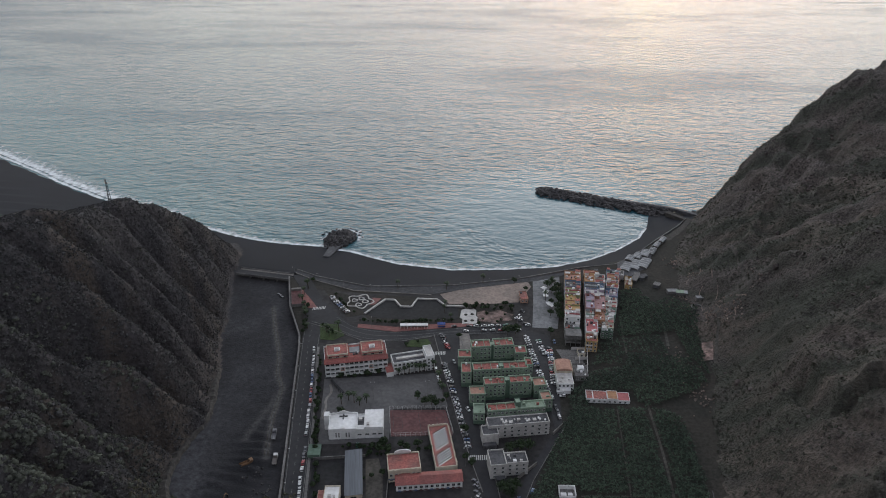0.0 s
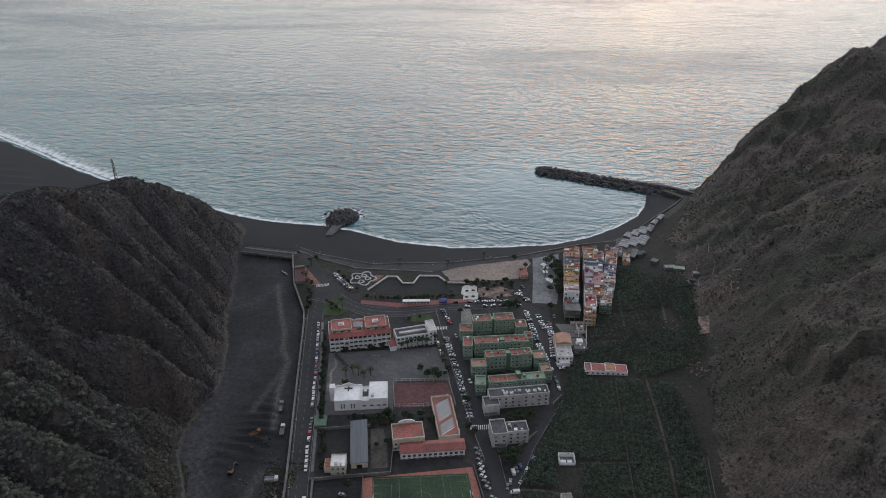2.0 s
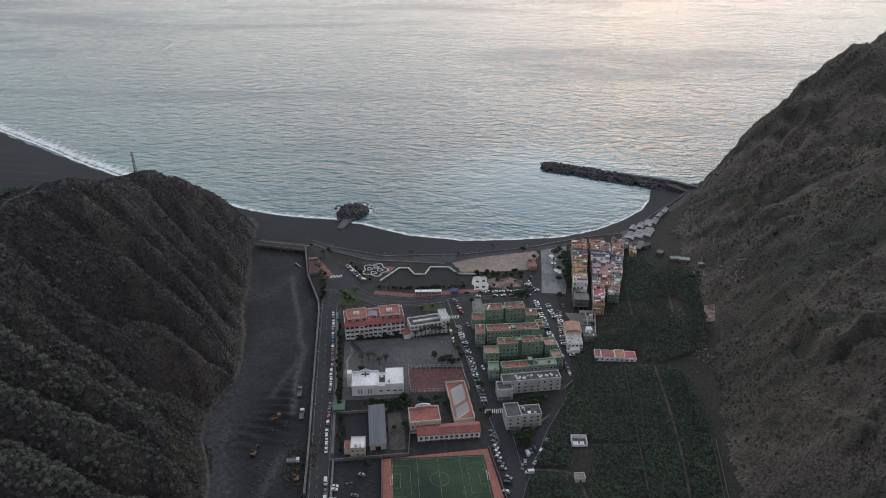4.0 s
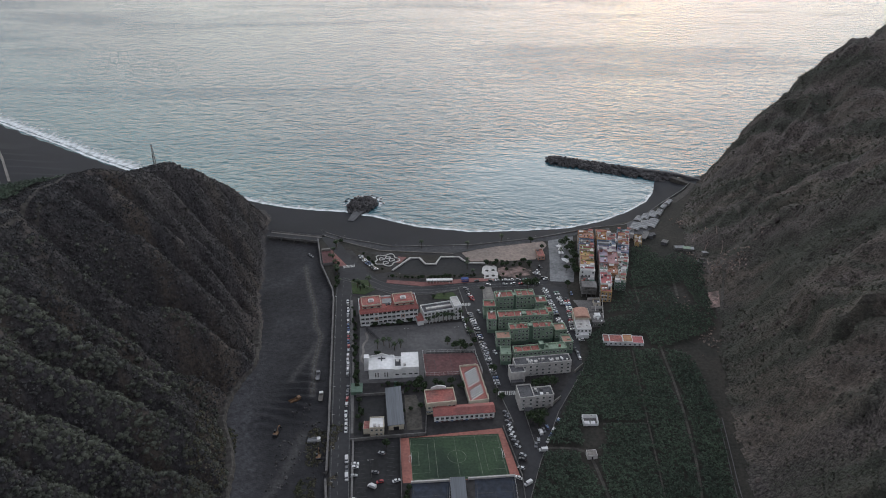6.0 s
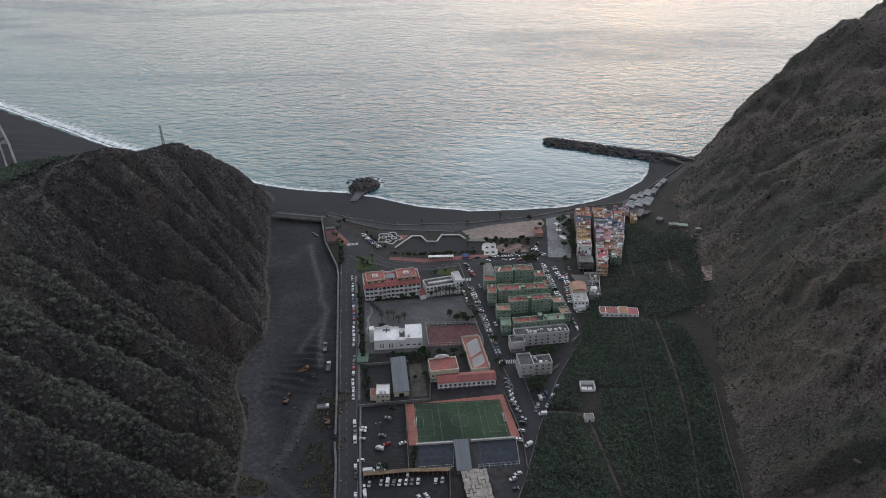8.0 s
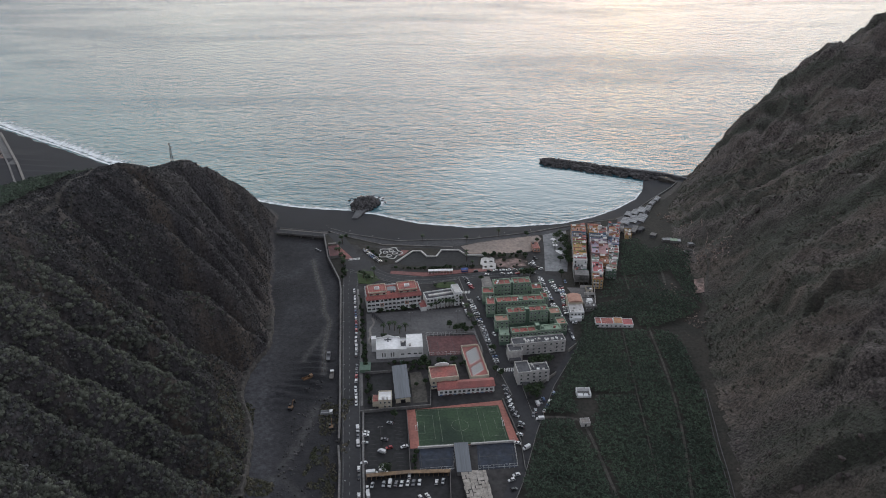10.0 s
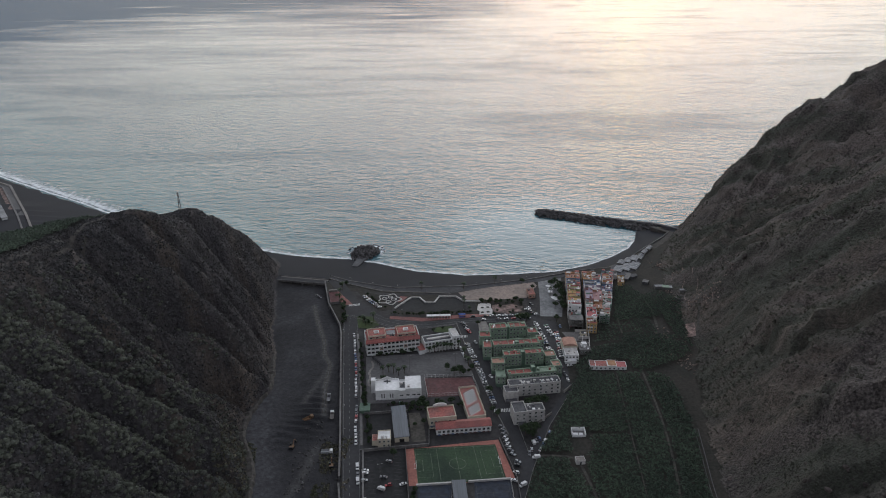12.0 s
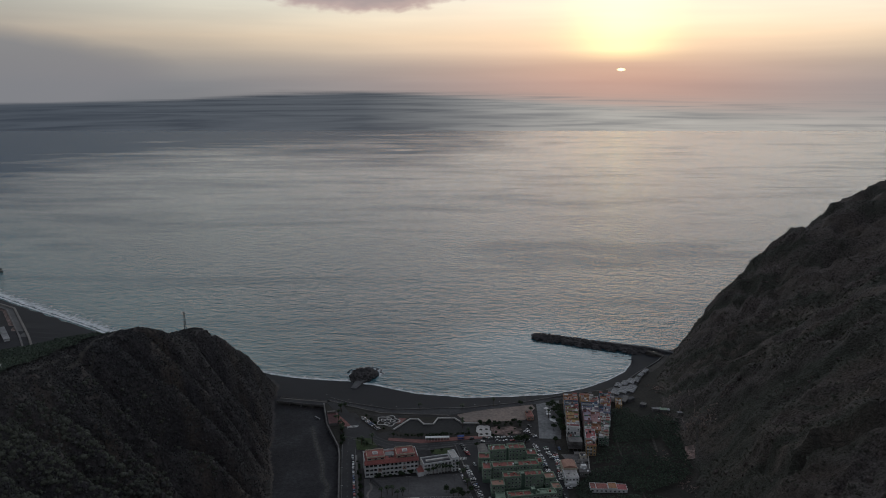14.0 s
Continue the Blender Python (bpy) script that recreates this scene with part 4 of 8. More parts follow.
slab("bare_ground", [(5.5, 500), (11, 502.5), (15, 500.5), (23, 504), (29, 500), (33.6, 497.5), (31, 493.5), (32, 489.5), (26, 488), (23, 490), (20, 484), (13, 486.5), (7.5, 487), (5, 492)], Z + 0.13, 0.5, "bare", "bare reddish earth of an empty plot")

# river wall and kerbs of the west road
wall_along("river_wall", [(-154, 548), (-143, 503), (-126.5, 462), (-123.3, 447), (-111.4, 364), (-102, 299), (-98, 268)], Z - 3.5, 4.6, 1.2, "concrete", "pale concrete river wall beside the road")
wall_along("river_wall", [(-97.5, 262), (-94.3, 246), (-89.6, 211), (-62, 20)], Z - 3.5, 4.6, 1.2, "concrete", "pale concrete river wall beside the road")
wall_along("kerb", [(-109.3, 447), (-96.4, 364), (-88.0, 299)], Z, 0.35, 1.6, "concrete", "pale raised pavement edge along the road")
wall_along("boundary_wall", [(-86.3, 293), (-80.6, 246), (-76, 212)], Z, 1.6, 1.1, "concrete", "pale boundary wall between road and car park")
wall_along("boundary_wall", [(-88, 292.4), (-66, 296), (-43.8, 299.2)], Z, 2.2, 0.5, "concrete", "pale plastered wall round the workshop yard")
wall_along("boundary_wall", [(-43.8, 299.2), (-44.7, 325)], Z, 2.0, 0.4, "concrete", "pale plastered wall round the workshop yard")
wall_along("boundary_wall", [(-90, 333), (-60, 337)], Z, 2.0, 0.4, "concrete", "pale plastered wall behind the workshop yard")
wall_along("boundary_wall", [(-78, 237.5), (-53, 241), (-30, 242)], Z, 2.0, 0.9, "sand_paving", "tan block wall round the van yard")
carport = thing("carport", 0, 0, 0, 0, "long tan carport roof along the van yard wall", "carport")
north, south = [(-77.6, 237.2), (-53, 240.6), (-30.6, 241.6)], [(-77.3, 234.6), (-52.8, 238.0), (-30.6, 239.0)]
slab("roof", north + list(reversed(south)), Z + 2.9, 0.25, "tan_roof", "", parent=carport)
for x, y, h in along(south, 2.7):
    part("post", boxes((x - 0.12, y, Z, x + 0.12, y + 0.25, Z + 2.7)), "tan_roof", carport)
wall_along("boundary_wall", [(-30.5, 241), (-28.5, 190)], Z, 2.0, 0.4, "concrete", "pale block wall beside the van yard")
wall_along("boundary_wall", [(-59, 297), (-53, 240)], Z, 2.6, 0.25, "concrete", "thin pale wall beside the football pitch")
wall_along("boundary_wall", [(2.5, 307), (11.5, 268), (12.5, 245)], Z, 1.6, 0.3, "concrete", "thin pale wall beside the football pitch")
wall_along("boundary_wall", [(52, 361), (58.5, 369)], Z, 2.5, 0.5, "paving", "pale retaining wall at the road corner")
wall_along("boundary_wall", [(28, 322), (40, 335)], Z, 2.2, 0.5, "paving", "pale retaining wall beside the narrow road")
wall_along("promenade_wall", [(-150, 561.5), (-131, 550.5), (-85, 535.5), (-15, 540.5), (41, 554.5), (95, 576.5), (126, 584), (144, 599), (172, 634), (200, 666), (212, 684)], 4.6, 3.3, 0.8, "concrete",
           "low dark sea wall between beach and promenade")
ribbon("path", [(120, 574), (142, 592), (170, 626), (198, 660), (212, 682)], [(128, 570), (147, 588), (176, 622), (203, 657), (216, 680)], Z + 0.1, 3.0, "slope_path", "worn path along the foot of the slope to the mole")

slab("yard", [(-86.5, 297), (-66.5, 299.5), (-71, 334.5), (-90, 332)], Z + 0.09, 0.4, "dark_asphalt", "black littered yard beside the workshop", "yard")
slab("yard", [(-55.2, 303), (-46, 304), (-48, 322), (-52, 336), (-59.6, 335)], Z + 0.12, 0.4, "field_track", "pale earth yard behind the workshop", "yard")

# ---- sports pitch ----
pitch = thing("football_pitch", 0, 0, 0, 0, "small green artificial turf football pitch with red surround", "football pitch")
slab("surround", [(-59.1, 295.6), (1.8, 306.4), (10.5, 267.6), (-54.4, 260.8)], Z + 0.14, 0.4, "track", "", parent=pitch)
slab("turf", [(-53.7, 296.4), (-0.6, 301.4), (5.0, 267.6), (-48.9, 261.8)], Z + 0.18, 0.2, "turf", "", parent=pitch)


def bilinear(u, v):
    a, b, c, d = (Vector(p) for p in ((-49.2, 263.2), (3.6, 268.8), (-1.6, 300.2), (-52.8, 295.2)))
    return (a * (1 - u) + b * u) * (1 - v) + (d * (1 - u) + c * u) * v


def pitch_line(pts, name="line"):
    pts = [tuple(bilinear(u, v)) for u, v in pts]
    a, b = offset_line(pts, 0.09), offset_line(pts, -0.09)
    verts = [(x, y, Z + 0.2) for x, y in a] + [(x, y, Z + 0.2) for x, y in b]
    n = len(pts)
    me = mesh_of(name, verts, [(i, i + 1, n + i + 1, n + i) for i in range(n - 1)], M["turf_line"])
    o = new(name, me)
    o.parent = pitch


for pts in ([(0, 0), (1, 0)], [(1, 0), (1, 1)], [(1, 1), (0, 1)], [(0, 1), (0, 0)], [(0.5, 0), (0.5, 1)], [(0.27, 0), (0.27, 1)], [(0.74, 0), (0.74, 1)],
            [(0, 0.15), (0.19, 0.15), (0.19, 0.85), (0, 0.85)], [(1, 0.15), (0.81, 0.15), (0.81, 0.85), (1, 0.85)],
            [(0, 0.33), (0.08, 0.33), (0.08, 0.67), (0, 0.67)], [(1, 0.33), (0.92, 0.33), (0.92, 0.67), (1, 0.67)],
            [(0.5 + 0.1 * math.cos(a * math.pi / 12), 0.5 + 0.16 * math.sin(a * math.pi / 12)) for a in range(25)]):
    pitch_line(pts)


def goal(u, rot):
    p = bilinear(u, 0.5)
    g = thing("goal", p.x, p.y, Z + 0.18, rot, "white football goal with net frame on green turf", "goal", "goals on the pitch")
    for s in (-2.5, 2.5):
        part("post", boxes((-0.09, s - 0.09, 0, 0.09, s + 0.09, 2.1)), "white", g)
        part("stay", boxes((-1.3, s - 0.05, 0, 0.0, s + 0.05, 0.1)), "white", g)
    part("crossbar", boxes((-0.09, -2.6, 2.0, 0.09, 2.6, 2.18)), "white", g)
    part("back_bar", boxes((-1.35, -2.6, 0, -1.25, 2.6, 0.12)), "white", g)


goal(0.0, 6)
goal(1.0, 186)


def marked_court(name, pts, mat, label, lines):
    c = thing(name, 0, 0, 0, 0, label, "sports court")
    slab("surface", pts, Z + 0.16, 0.3, mat, "", parent=c)
    a, b, d, e = (Vector(p) for p in pts)
    for u0, v0, u1, v1 in lines:
        p, q = ((a * (1 - u) + b * u) * (1 - v) + (e * (1 - u) + d * u) * v for u, v in ((u0, v0), (u1, v1)))
        l1, l2 = offset_line([p, q], 0.1), offset_line([p, q], -0.1)
        o = new("line", mesh_of("line", [(x, y, Z + 0.18) for x, y in l1 + l2], [(0, 1, 3, 2)], M["worn_paint"]))
        o.parent = c
    return c


frame_lines = [(0.05, 0.06, 0.95, 0.06), (0.05, 0.94, 0.95, 0.94), (0.05, 0.06, 0.05, 0.94), (0.95, 0.06, 0.95, 0.94)]
marked_court("ball_court", [(-46.7, 355), (-9.2, 358.3), (-14.6, 381.2), (-50.2, 379.3)], "court_red", "worn dark red ball court with faded lines",
             frame_lines + [(0.5, 0.06, 0.5, 0.94), (0.2, 0.3, 0.2, 0.7), (0.8, 0.3, 0.8, 0.7), (0.05, 0.3, 0.2, 0.3), (0.05, 0.7, 0.2, 0.7), (0.8, 0.3, 0.95, 0.3), (0.8, 0.7, 0.95, 0.7)])
marked_court("padel_court", [(-47.2, 241.6), (-28.6, 243.8), (-28.6, 262.6), (-49.9, 260.4)], "court_blue", "dark blue fenced court with a worn surface", frame_lines + [(0.05, 0.5, 0.95, 0.5)])
marked_court("padel_court", [(-14.3, 244), (8, 246.6), (6.9, 267.2), (-14.9, 265)], "court_blue", "dark blue fenced court beside the low shed", frame_lines + [(0.05, 0.5, 0.95, 0.5), (0.5, 0.06, 0.5, 0.5)])
wall_along("court_wall", [(-50, 261), (-28.8, 263.2)], Z, 1.4, 0.9, "grey_render", "pale low wall between pitch and blue court")
wall_along("court_wall", [(-18.5, 264.6), (7.5, 267.6)], Z, 1.4, 0.9, "grey_render", "pale low wall between pitch and blue court")


# ---- buildings ----
def window_meshes(w, h):
    t = 0.15
    bm = boxes((-w / 2 - t, -0.12, -h / 2 - t, w / 2 + t, -0.0, -h / 2), (-w / 2 - t, -0.12, h / 2, w / 2 + t, 0, h / 2 + t),
               (-w / 2 - t, -0.12, -h / 2, -w / 2, 0, h / 2), (w / 2, -0.12, -h / 2, w / 2 + t, 0, h / 2), (-0.05, -0.08, -h / 2, 0.05, 0, h / 2))
    fr = bpy.data.meshes.new("window")
    bm.to_mesh(fr)
    bm.free()
    fr.materials.append(M["frame"])
    bm = boxes((-w / 2, -0.05, -h / 2, w / 2, 0.0, h / 2))
    pn = bpy.data.meshes.new("pane")
    bm.to_mesh(pn)
    bm.free()
    pn.materials.append(M["glass"])
    return fr, pn


WIN = {}


def add_window(parent, x, y, z, rot, w=1.3, h=1.3):
    key = (round(w, 1), round(h, 1))
    if key not in WIN:
        WIN[key] = window_meshes(w, h)
    f = part("window", WIN[key][0], None, parent)
    f.matrix_local = pose(x, y, z, 0, 0, rot)
    part("pane", WIN[key][1], None, f)
    return f


def windows_on(parent, w, d, z0, storeys, sh, cols, side_cols=0, ww=1.3, wh=1.3, skip=0.0, sides=("f", "r", "l")):
    rng = random.Random(int(w * 100 + d * 7 + z0))
    for s in range(storeys):
        z = z0 + sh * (s + 0.55)
        if "f" in sides:
            for c in range(cols):
                if rng.random() >= skip:
                    add_window(parent, w * (c + 0.5) / cols, 0, z, 0, ww, wh)
        for c in range(side_cols):
            if "l" in sides and rng.random() >= skip:
                add_window(parent, 0, d * (c + 0.5) / side_cols, z, -90, ww, wh)
            if "r" in sides and rng.random() >= skip:
                add_window(parent, w, d * (c + 0.5) / side_cols, z, 90, ww, wh)


def flat_block(b, x0, y0, w, d, z0, h, wall, roof, parapet=0.7, t=0.25, names=("wall", "roof")):
    """Walls, a roof slab set inside them and a parapet, as parts of the building b."""
    part(names[0], boxes((x0, y0, z0, x0 + w, y0 + d, z0 + h)), wall, b)
    part(names[1], boxes((x0 + t, y0 + t, z0 + h, x0 + w - t, y0 + d - t, z0 + h + 0.06)), roof, b)
    if parapet:
        bm = boxes((x0 - 0.03, y0 - 0.03, z0 + h, x0 + w + 0.03, y0 + t, z0 + h + parapet), (x0 - 0.03, y0 + d - t, z0 + h, x0 + w + 0.03, y0 + d + 0.03, z0 + h + parapet),
                   (x0 - 0.03, y0 + t, z0 + h, x0 + t, y0 + d - t, z0 + h + parapet), (x0 + w - t, y0 + t, z0 + h, x0 + w + 0.03, y0 + d - t, z0 + h + parapet))
        part("parapet", bm, wall, b)


def roof_clutter(b, x0, y0, w, d, z, n, seed, mats=("grey_render", "white", "roof_grey")):
    rng = random.Random(seed)
    for i in range(n):
        a, c = rng.uniform(0.7, 2.0), rng.uniform(0.7, 2.0)
        x, y = x0 + rng.uniform(0.5, max(0.6, w - a - 0.5)), y0 + rng.uniform(0.5, max(0.6, d - c - 0.5))
        h = rng.uniform(0.5, 1.6)
        part("roof_box", boxes((x, y, z, x + a, y + c, z + h), (x - 0.08, y - 0.08, z + h, x + a + 0.08, y + c + 0.08, z + h + 0.1)), rng.choice(mats), b)


def plain_building(name, x, y, rot, w, d, h, storeys, cols, wall, roof, label, category="building", side_cols=2, clutter=2, z=Z, parapet=0.7, ww=1.2, wh=1.3, skip=0.1, group=""):
    b = thing(name, x, y, z, rot, label, category, group)
    flat_block(b, 0, 0, w, d, -1.0, h + 1.0, wall, roof, parapet)
    windows_on(b, w, d, 0, storeys, h / storeys, cols, side_cols, ww, wh, skip)
    if clutter:
        roof_clutter(b, 0, 0, w, d, h + 0.06, clutter, int(x * 13 + y * 7))
    return b


# hotel with terracotta roof terraces and two roof pavilions
hotel = thing("hotel", -97.3, 411.5, Z, 12.5, "long white balconied hotel with terracotta roof terraces", "hotel")
part("wall", boxes((0, 1.9, -1, 42.5, 17.5, 11.0)), "white", hotel)
part("roof_terrace", boxes((0.3, 2.2, 12.6, 42.2, 17.3, 12.7)), "terracotta", hotel, "terracotta tiled roof terrace")
bm = bmesh.new()
vs = [bm.verts.new(p) for p in ((-0.4, -0.5, 11.0), (42.9, -0.5, 11.0), (42.9, 2.4, 12.9), (-0.4, 2.4, 12.9), (-0.4, -0.5, 10.7), (42.9, -0.5, 10.7), (42.9, 2.4, 12.5), (-0.4, 2.4, 12.5))]
for fc in ((0, 1, 2, 3), (7, 6, 5, 4), (0, 4, 5, 1), (3, 2, 6, 7), (0, 3, 7, 4), (1, 5, 6, 2)):
    bm.faces.new([vs[i] for i in fc])
part("roof", bm, "red_roof", hotel, "sloping red tiled roof strip")
part("wall", boxes((0, 2.3, 11.0, 42.5, 17.5, 12.5)), "white", hotel)
for x0, w in ((2.0, 14.0), (25.5, 14.5)):
    flat_block(hotel, x0, 3.6, w, 12.5, 12.6, 2.4, "cream", "terracotta", 0.7, 0.25, ("pavilion", "pavilion_roof"))
    part("pavilion_eaves", boxes((x0 - 0.7, 2.9, 14.3, x0 + w + 0.7, 3.6, 14.6), (x0 - 0.7, 3.6, 14.3, x0, 16.8, 14.6), (x0 + w, 3.6, 14.3, x0 + w + 0.7, 16.8, 14.6)), "red_roof", hotel, "red tiled eaves")
    part("roof_lantern", boxes((x0 + w / 2 - 2, 8, 15.0, x0 + w / 2 + 2, 11.5, 16.0)), "white", hotel)
    part("ridge_cap", boxes((x0 + w / 2 - 1.4, 8.5, 16.0, x0 + w / 2 + 1.4, 11, 16.5)), "grey_render", hotel)
    for dx in (2.0, w / 2, w - 2.0):
        add_window(hotel, x0 + dx, 3.57, 13.8, 0, 2.0, 1.5)
part("balustrade", boxes((0, 17.2, 12.7, 42.5, 17.5, 13.7), (0, 2.4, 12.7, 0.3, 17.2, 13.7), (42.2, 2.4, 12.7, 42.5, 17.2, 13.7)), "white", hotel, "white roof balustrade")
part("glass_roof", boxes((17.2, 8, 12.7, 24.2, 14, 13.3)), "net", hotel, "pale glazed court roof")
for s in range(3):
    zz = 0.6 + 3.5 * s
    part("gallery_floor", boxes((0, -0.2, zz - 0.3, 42.5, 1.9, zz)), "white", hotel)
    for c in range(13):
        add_window(hotel, 1.7 + c * 3.25, 1.9, zz + 1.5, 0, 2.5, 2.6)
        x0 = 0.05 + c * 3.25
        part("column", boxes((x0, 0, zz, x0 + 0.55, 0.5, zz + 3.2)), "white", hotel)
        if c in (3, 9):
            part("bay_wall", boxes((x0 + 0.55, 0.1, zz, x0 + 3.25, 0.3, zz + 3.2)), "house_salmon" if s == 1 else "white", hotel)
            add_window(hotel, x0 + 1.9, 0.1, zz + 1.7, 0, 1.4, 1.4)
        else:
            part("parapet", boxes((x0 + 0.55, -0.2 - 0.8 * (c % 3 == 1), zz, x0 + 3.25, -0.05 - 0.8 * (c % 3 == 1), zz + 0.95)), "white", hotel)
            part("arch", boxes((x0 + 0.55, 0.05, zz + 2.75, x0 + 3.25, 0.3, zz + 3.2)), "white", hotel)
            if c % 3 == 1:
                part("balcony", boxes((x0 + 0.4, -1.0, zz - 0.25, x0 + 3.4, 0, zz)), "white", hotel)
    for c in range(5):
        add_window(hotel, 42.5, 1.8 + 3.4 * c, zz + 1.4, 90, 1.6, 1.5)
        add_window(hotel, 0, 1.8 + 3.4 * c, zz + 1.4, -90, 1.6, 1.5)
roof_clutter(hotel, 17, 4.5, 7, 3, 12.7, 3, 5)

# apartment house beside it, stepped up at one end
apt = thing("apartment_house", -51.5, 417.0, Z, 17, "white apartment house with arcade and grey roof terrace", "apartment house")
flat_block(apt, 0, 0, 23, 11, -1, 9.5, "white", "roof_grey", 0.9, 0.4)
flat_block(apt, 23, -1.5, 5.5, 13, -1, 12.5, "white", "grey_render", 0.7, 0.3)
part("pergola", boxes((3, 4.2, 8.5, 22, 6.2, 9.6)), "grey_render", apt, "long pale roof structure")
part("arcade_beam", boxes((0, -1.7, 3.2, 23, 0, 3.6)), "white", apt)
for i in range(9):
    part("column", boxes((1 + 2.6 * i, -1.4, -1, 1.5 + 2.6 * i, -0.9, 3.2)), "white", apt)
part("annexe", boxes((-5, -2, -1, -0.3, 8, 4.0)), "white", apt)
part("annexe_roof", boxes((-5.2, -2.2, 4.0, -0.1, 8.2, 4.25)), "red_roof", apt, "red tiled low roof")
windows_on(apt, 23, 11, 3.2, 2, 2.7, 8, 2, 1.6, 1.5, 0.0, ("f",))
for s in range(4):
    for x in (24.4, 27.0):
        add_window(apt, x, -1.5, 1.2 + 2.7 * s, 0, 1.2, 1.4)
    for yy in (0.5, 4, 8):
        add_window(apt, 28.5, yy, 1.2 + 2.7 * s, 90, 1.2, 1.4)

# white hall with stepped curved gables and a flat annex
hall = thing("assembly_hall", -84.0, 350.5, Z, 5.5, "bright white assembly hall with shaped parapets and tower", "hall")
flat_block(hall, 0, 0, 17, 14.5, -1, 8.2, "white", "white", 0.0)
flat_block(hall, 21.5, 0.3, 11.5, 16.5, -1, 9.3, "white", "white", 0.25, 0.2)
part("wall", boxes((17, 0.15, -1, 21.5, 14.5, 6.4)), "white", hall)
part("yard_opening", boxes((17.4, 5, 6.4, 21.1, 12, 6.46)), "roof_grey", hall, "dark open roof court")
bm = boxes((0, 0, 7.2, 17, 0.4, 8.0), (0, 0.4, 7.2, 0.4, 14.5, 8.2), (16.6, 0.4, 7.2, 17, 14.5, 8.2))
gable = [(0, 0), (0, 1.2), (2.2, 1.6), (3.4, 1.3), (5.5, 2.0), (8.5, 3.4), (11.5, 2.0), (13.6, 1.3), (14.8, 1.6), (17, 1.2), (17, 0)]
fr = [bm.verts.new((x, 14.1, 7.2 + z)) for x, z in gable]
bk = [bm.verts.new((x, 14.5, 7.2 + z)) for x, z in gable]
bm.faces.new(fr)
bm.faces.new(list(reversed(bk)))
for i in range(len(gable)):
    j = (i + 1) % len(gable)
    bm.faces.new([fr[i], bk[i], bk[j], fr[j]])
part("gable", bm, "white", hall, "curved white gable parapet")
bm = bmesh.new()
vs = [bm.verts.new(p) for p in ((0.5, 0.5, 7.3), (8.5, 0.5, 8.3), (16.5, 0.5, 7.3), (0.5, 14, 7.3), (8.5, 14, 8.3), (16.5, 14, 7.3))]
bm.faces.new([vs[i] for i in (0, 1, 4, 3)])
bm.faces.new([vs[i] for i in (1, 2, 5, 4)])
part("roof", bm, "white", hall, "white low pitched roof")
part("tower", boxes((-3.2, 9, -1, 0, 13, 11.0)), "white", hall, "plain white corner tower")
part("vent_cross", boxes((6, 10.8, 8.2, 11, 11.6, 8.7), (8.1, 8.5, 8.2, 8.9, 13, 8.7)), "roof_grey", hall)
part("parapet", boxes((17, 0.15, 6.4, 21.5, 0.45, 7.2), (17, 14.2, 6.4, 21.5, 14.5, 7.2)), "white", hall)
part("roof_box", boxes((18, 9, 6.5, 20, 11, 7.6)), "grey_render", hall)
part("stair_head", boxes((23, 2.0, 8.3, 24.6, 3.8, 9.6)), "grey_render", hall)
for x in (4.5, 6.2, 10.6, 12.3):
    add_window(hall, x, 0, 3.4, 0, 0.6, 3.4)
for x in (18.6, 23.2, 27.5, 31):
    add_window(hall, x, 0.15 if x < 21 else 0.3, 3.2, 0, 2.2, 0.9)
for yy in (3, 8, 13):
    add_window(hall, 33, yy, 3.2, 90, 2.0, 0.9)

# school: striped roof wing, square terracotta wing, long low wing
wing = thing("school_wing", -17.8, 325.5, Z, 11.0, "low school wing with terracotta roof under black and white louvres", "school wing")
flat_block(wing, 0, 0, 12.4, 36, -1, 4.6, "cream", "terracotta", 0.9, 0.4)
for i in range(13):
    yy, u, run = (1.6 + i * 1.9 if i < 5 else 4.6 + i * 1.9), 2.0, 8.4
    p = [(u, yy), (u + run, yy + 5.6), (u + run, yy + 6.4), (u, yy + 0.8)]
    for nm, dy, mt, top in (("louvre", 0.0, "white", 3.86), ("louvre_gap", 0.8, "tyre", 3.80)):
        q = p if nm == "louvre" else [(p[0][0], p[0][1]), (p[1][0], p[1][1]), (p[2][0], p[2][1] + 0.3), (p[3][0], p[3][1] + 0.3)]
        bm = bmesh.new()
        lo = [bm.verts.new((a, c + dy, 3.6)) for a, c in q]
        hi = [bm.verts.new((a, c + dy, top)) for a, c in q]
        bm.faces.new(hi)
        for k in range(4):
            bm.faces.new([lo[k], lo[(k + 1) % 4], hi[(k + 1) % 4], hi[k]])
        part(nm, bm, mt, wing)
for k in range(5):
    part("arch", boxes((12.2, 2 + 7 * k, 3.6, 12.7, 5 + 7 * k, 5.0), (0 + 2.4 * k, 35.7, 3.6, 1.6 + 2.4 * k, 36.2, 5.0)), "cream", wing)
windows_on(wing, 12.4, 36, 0, 1, 3.6, 0, 8, 1.8, 1.4, 0.0)

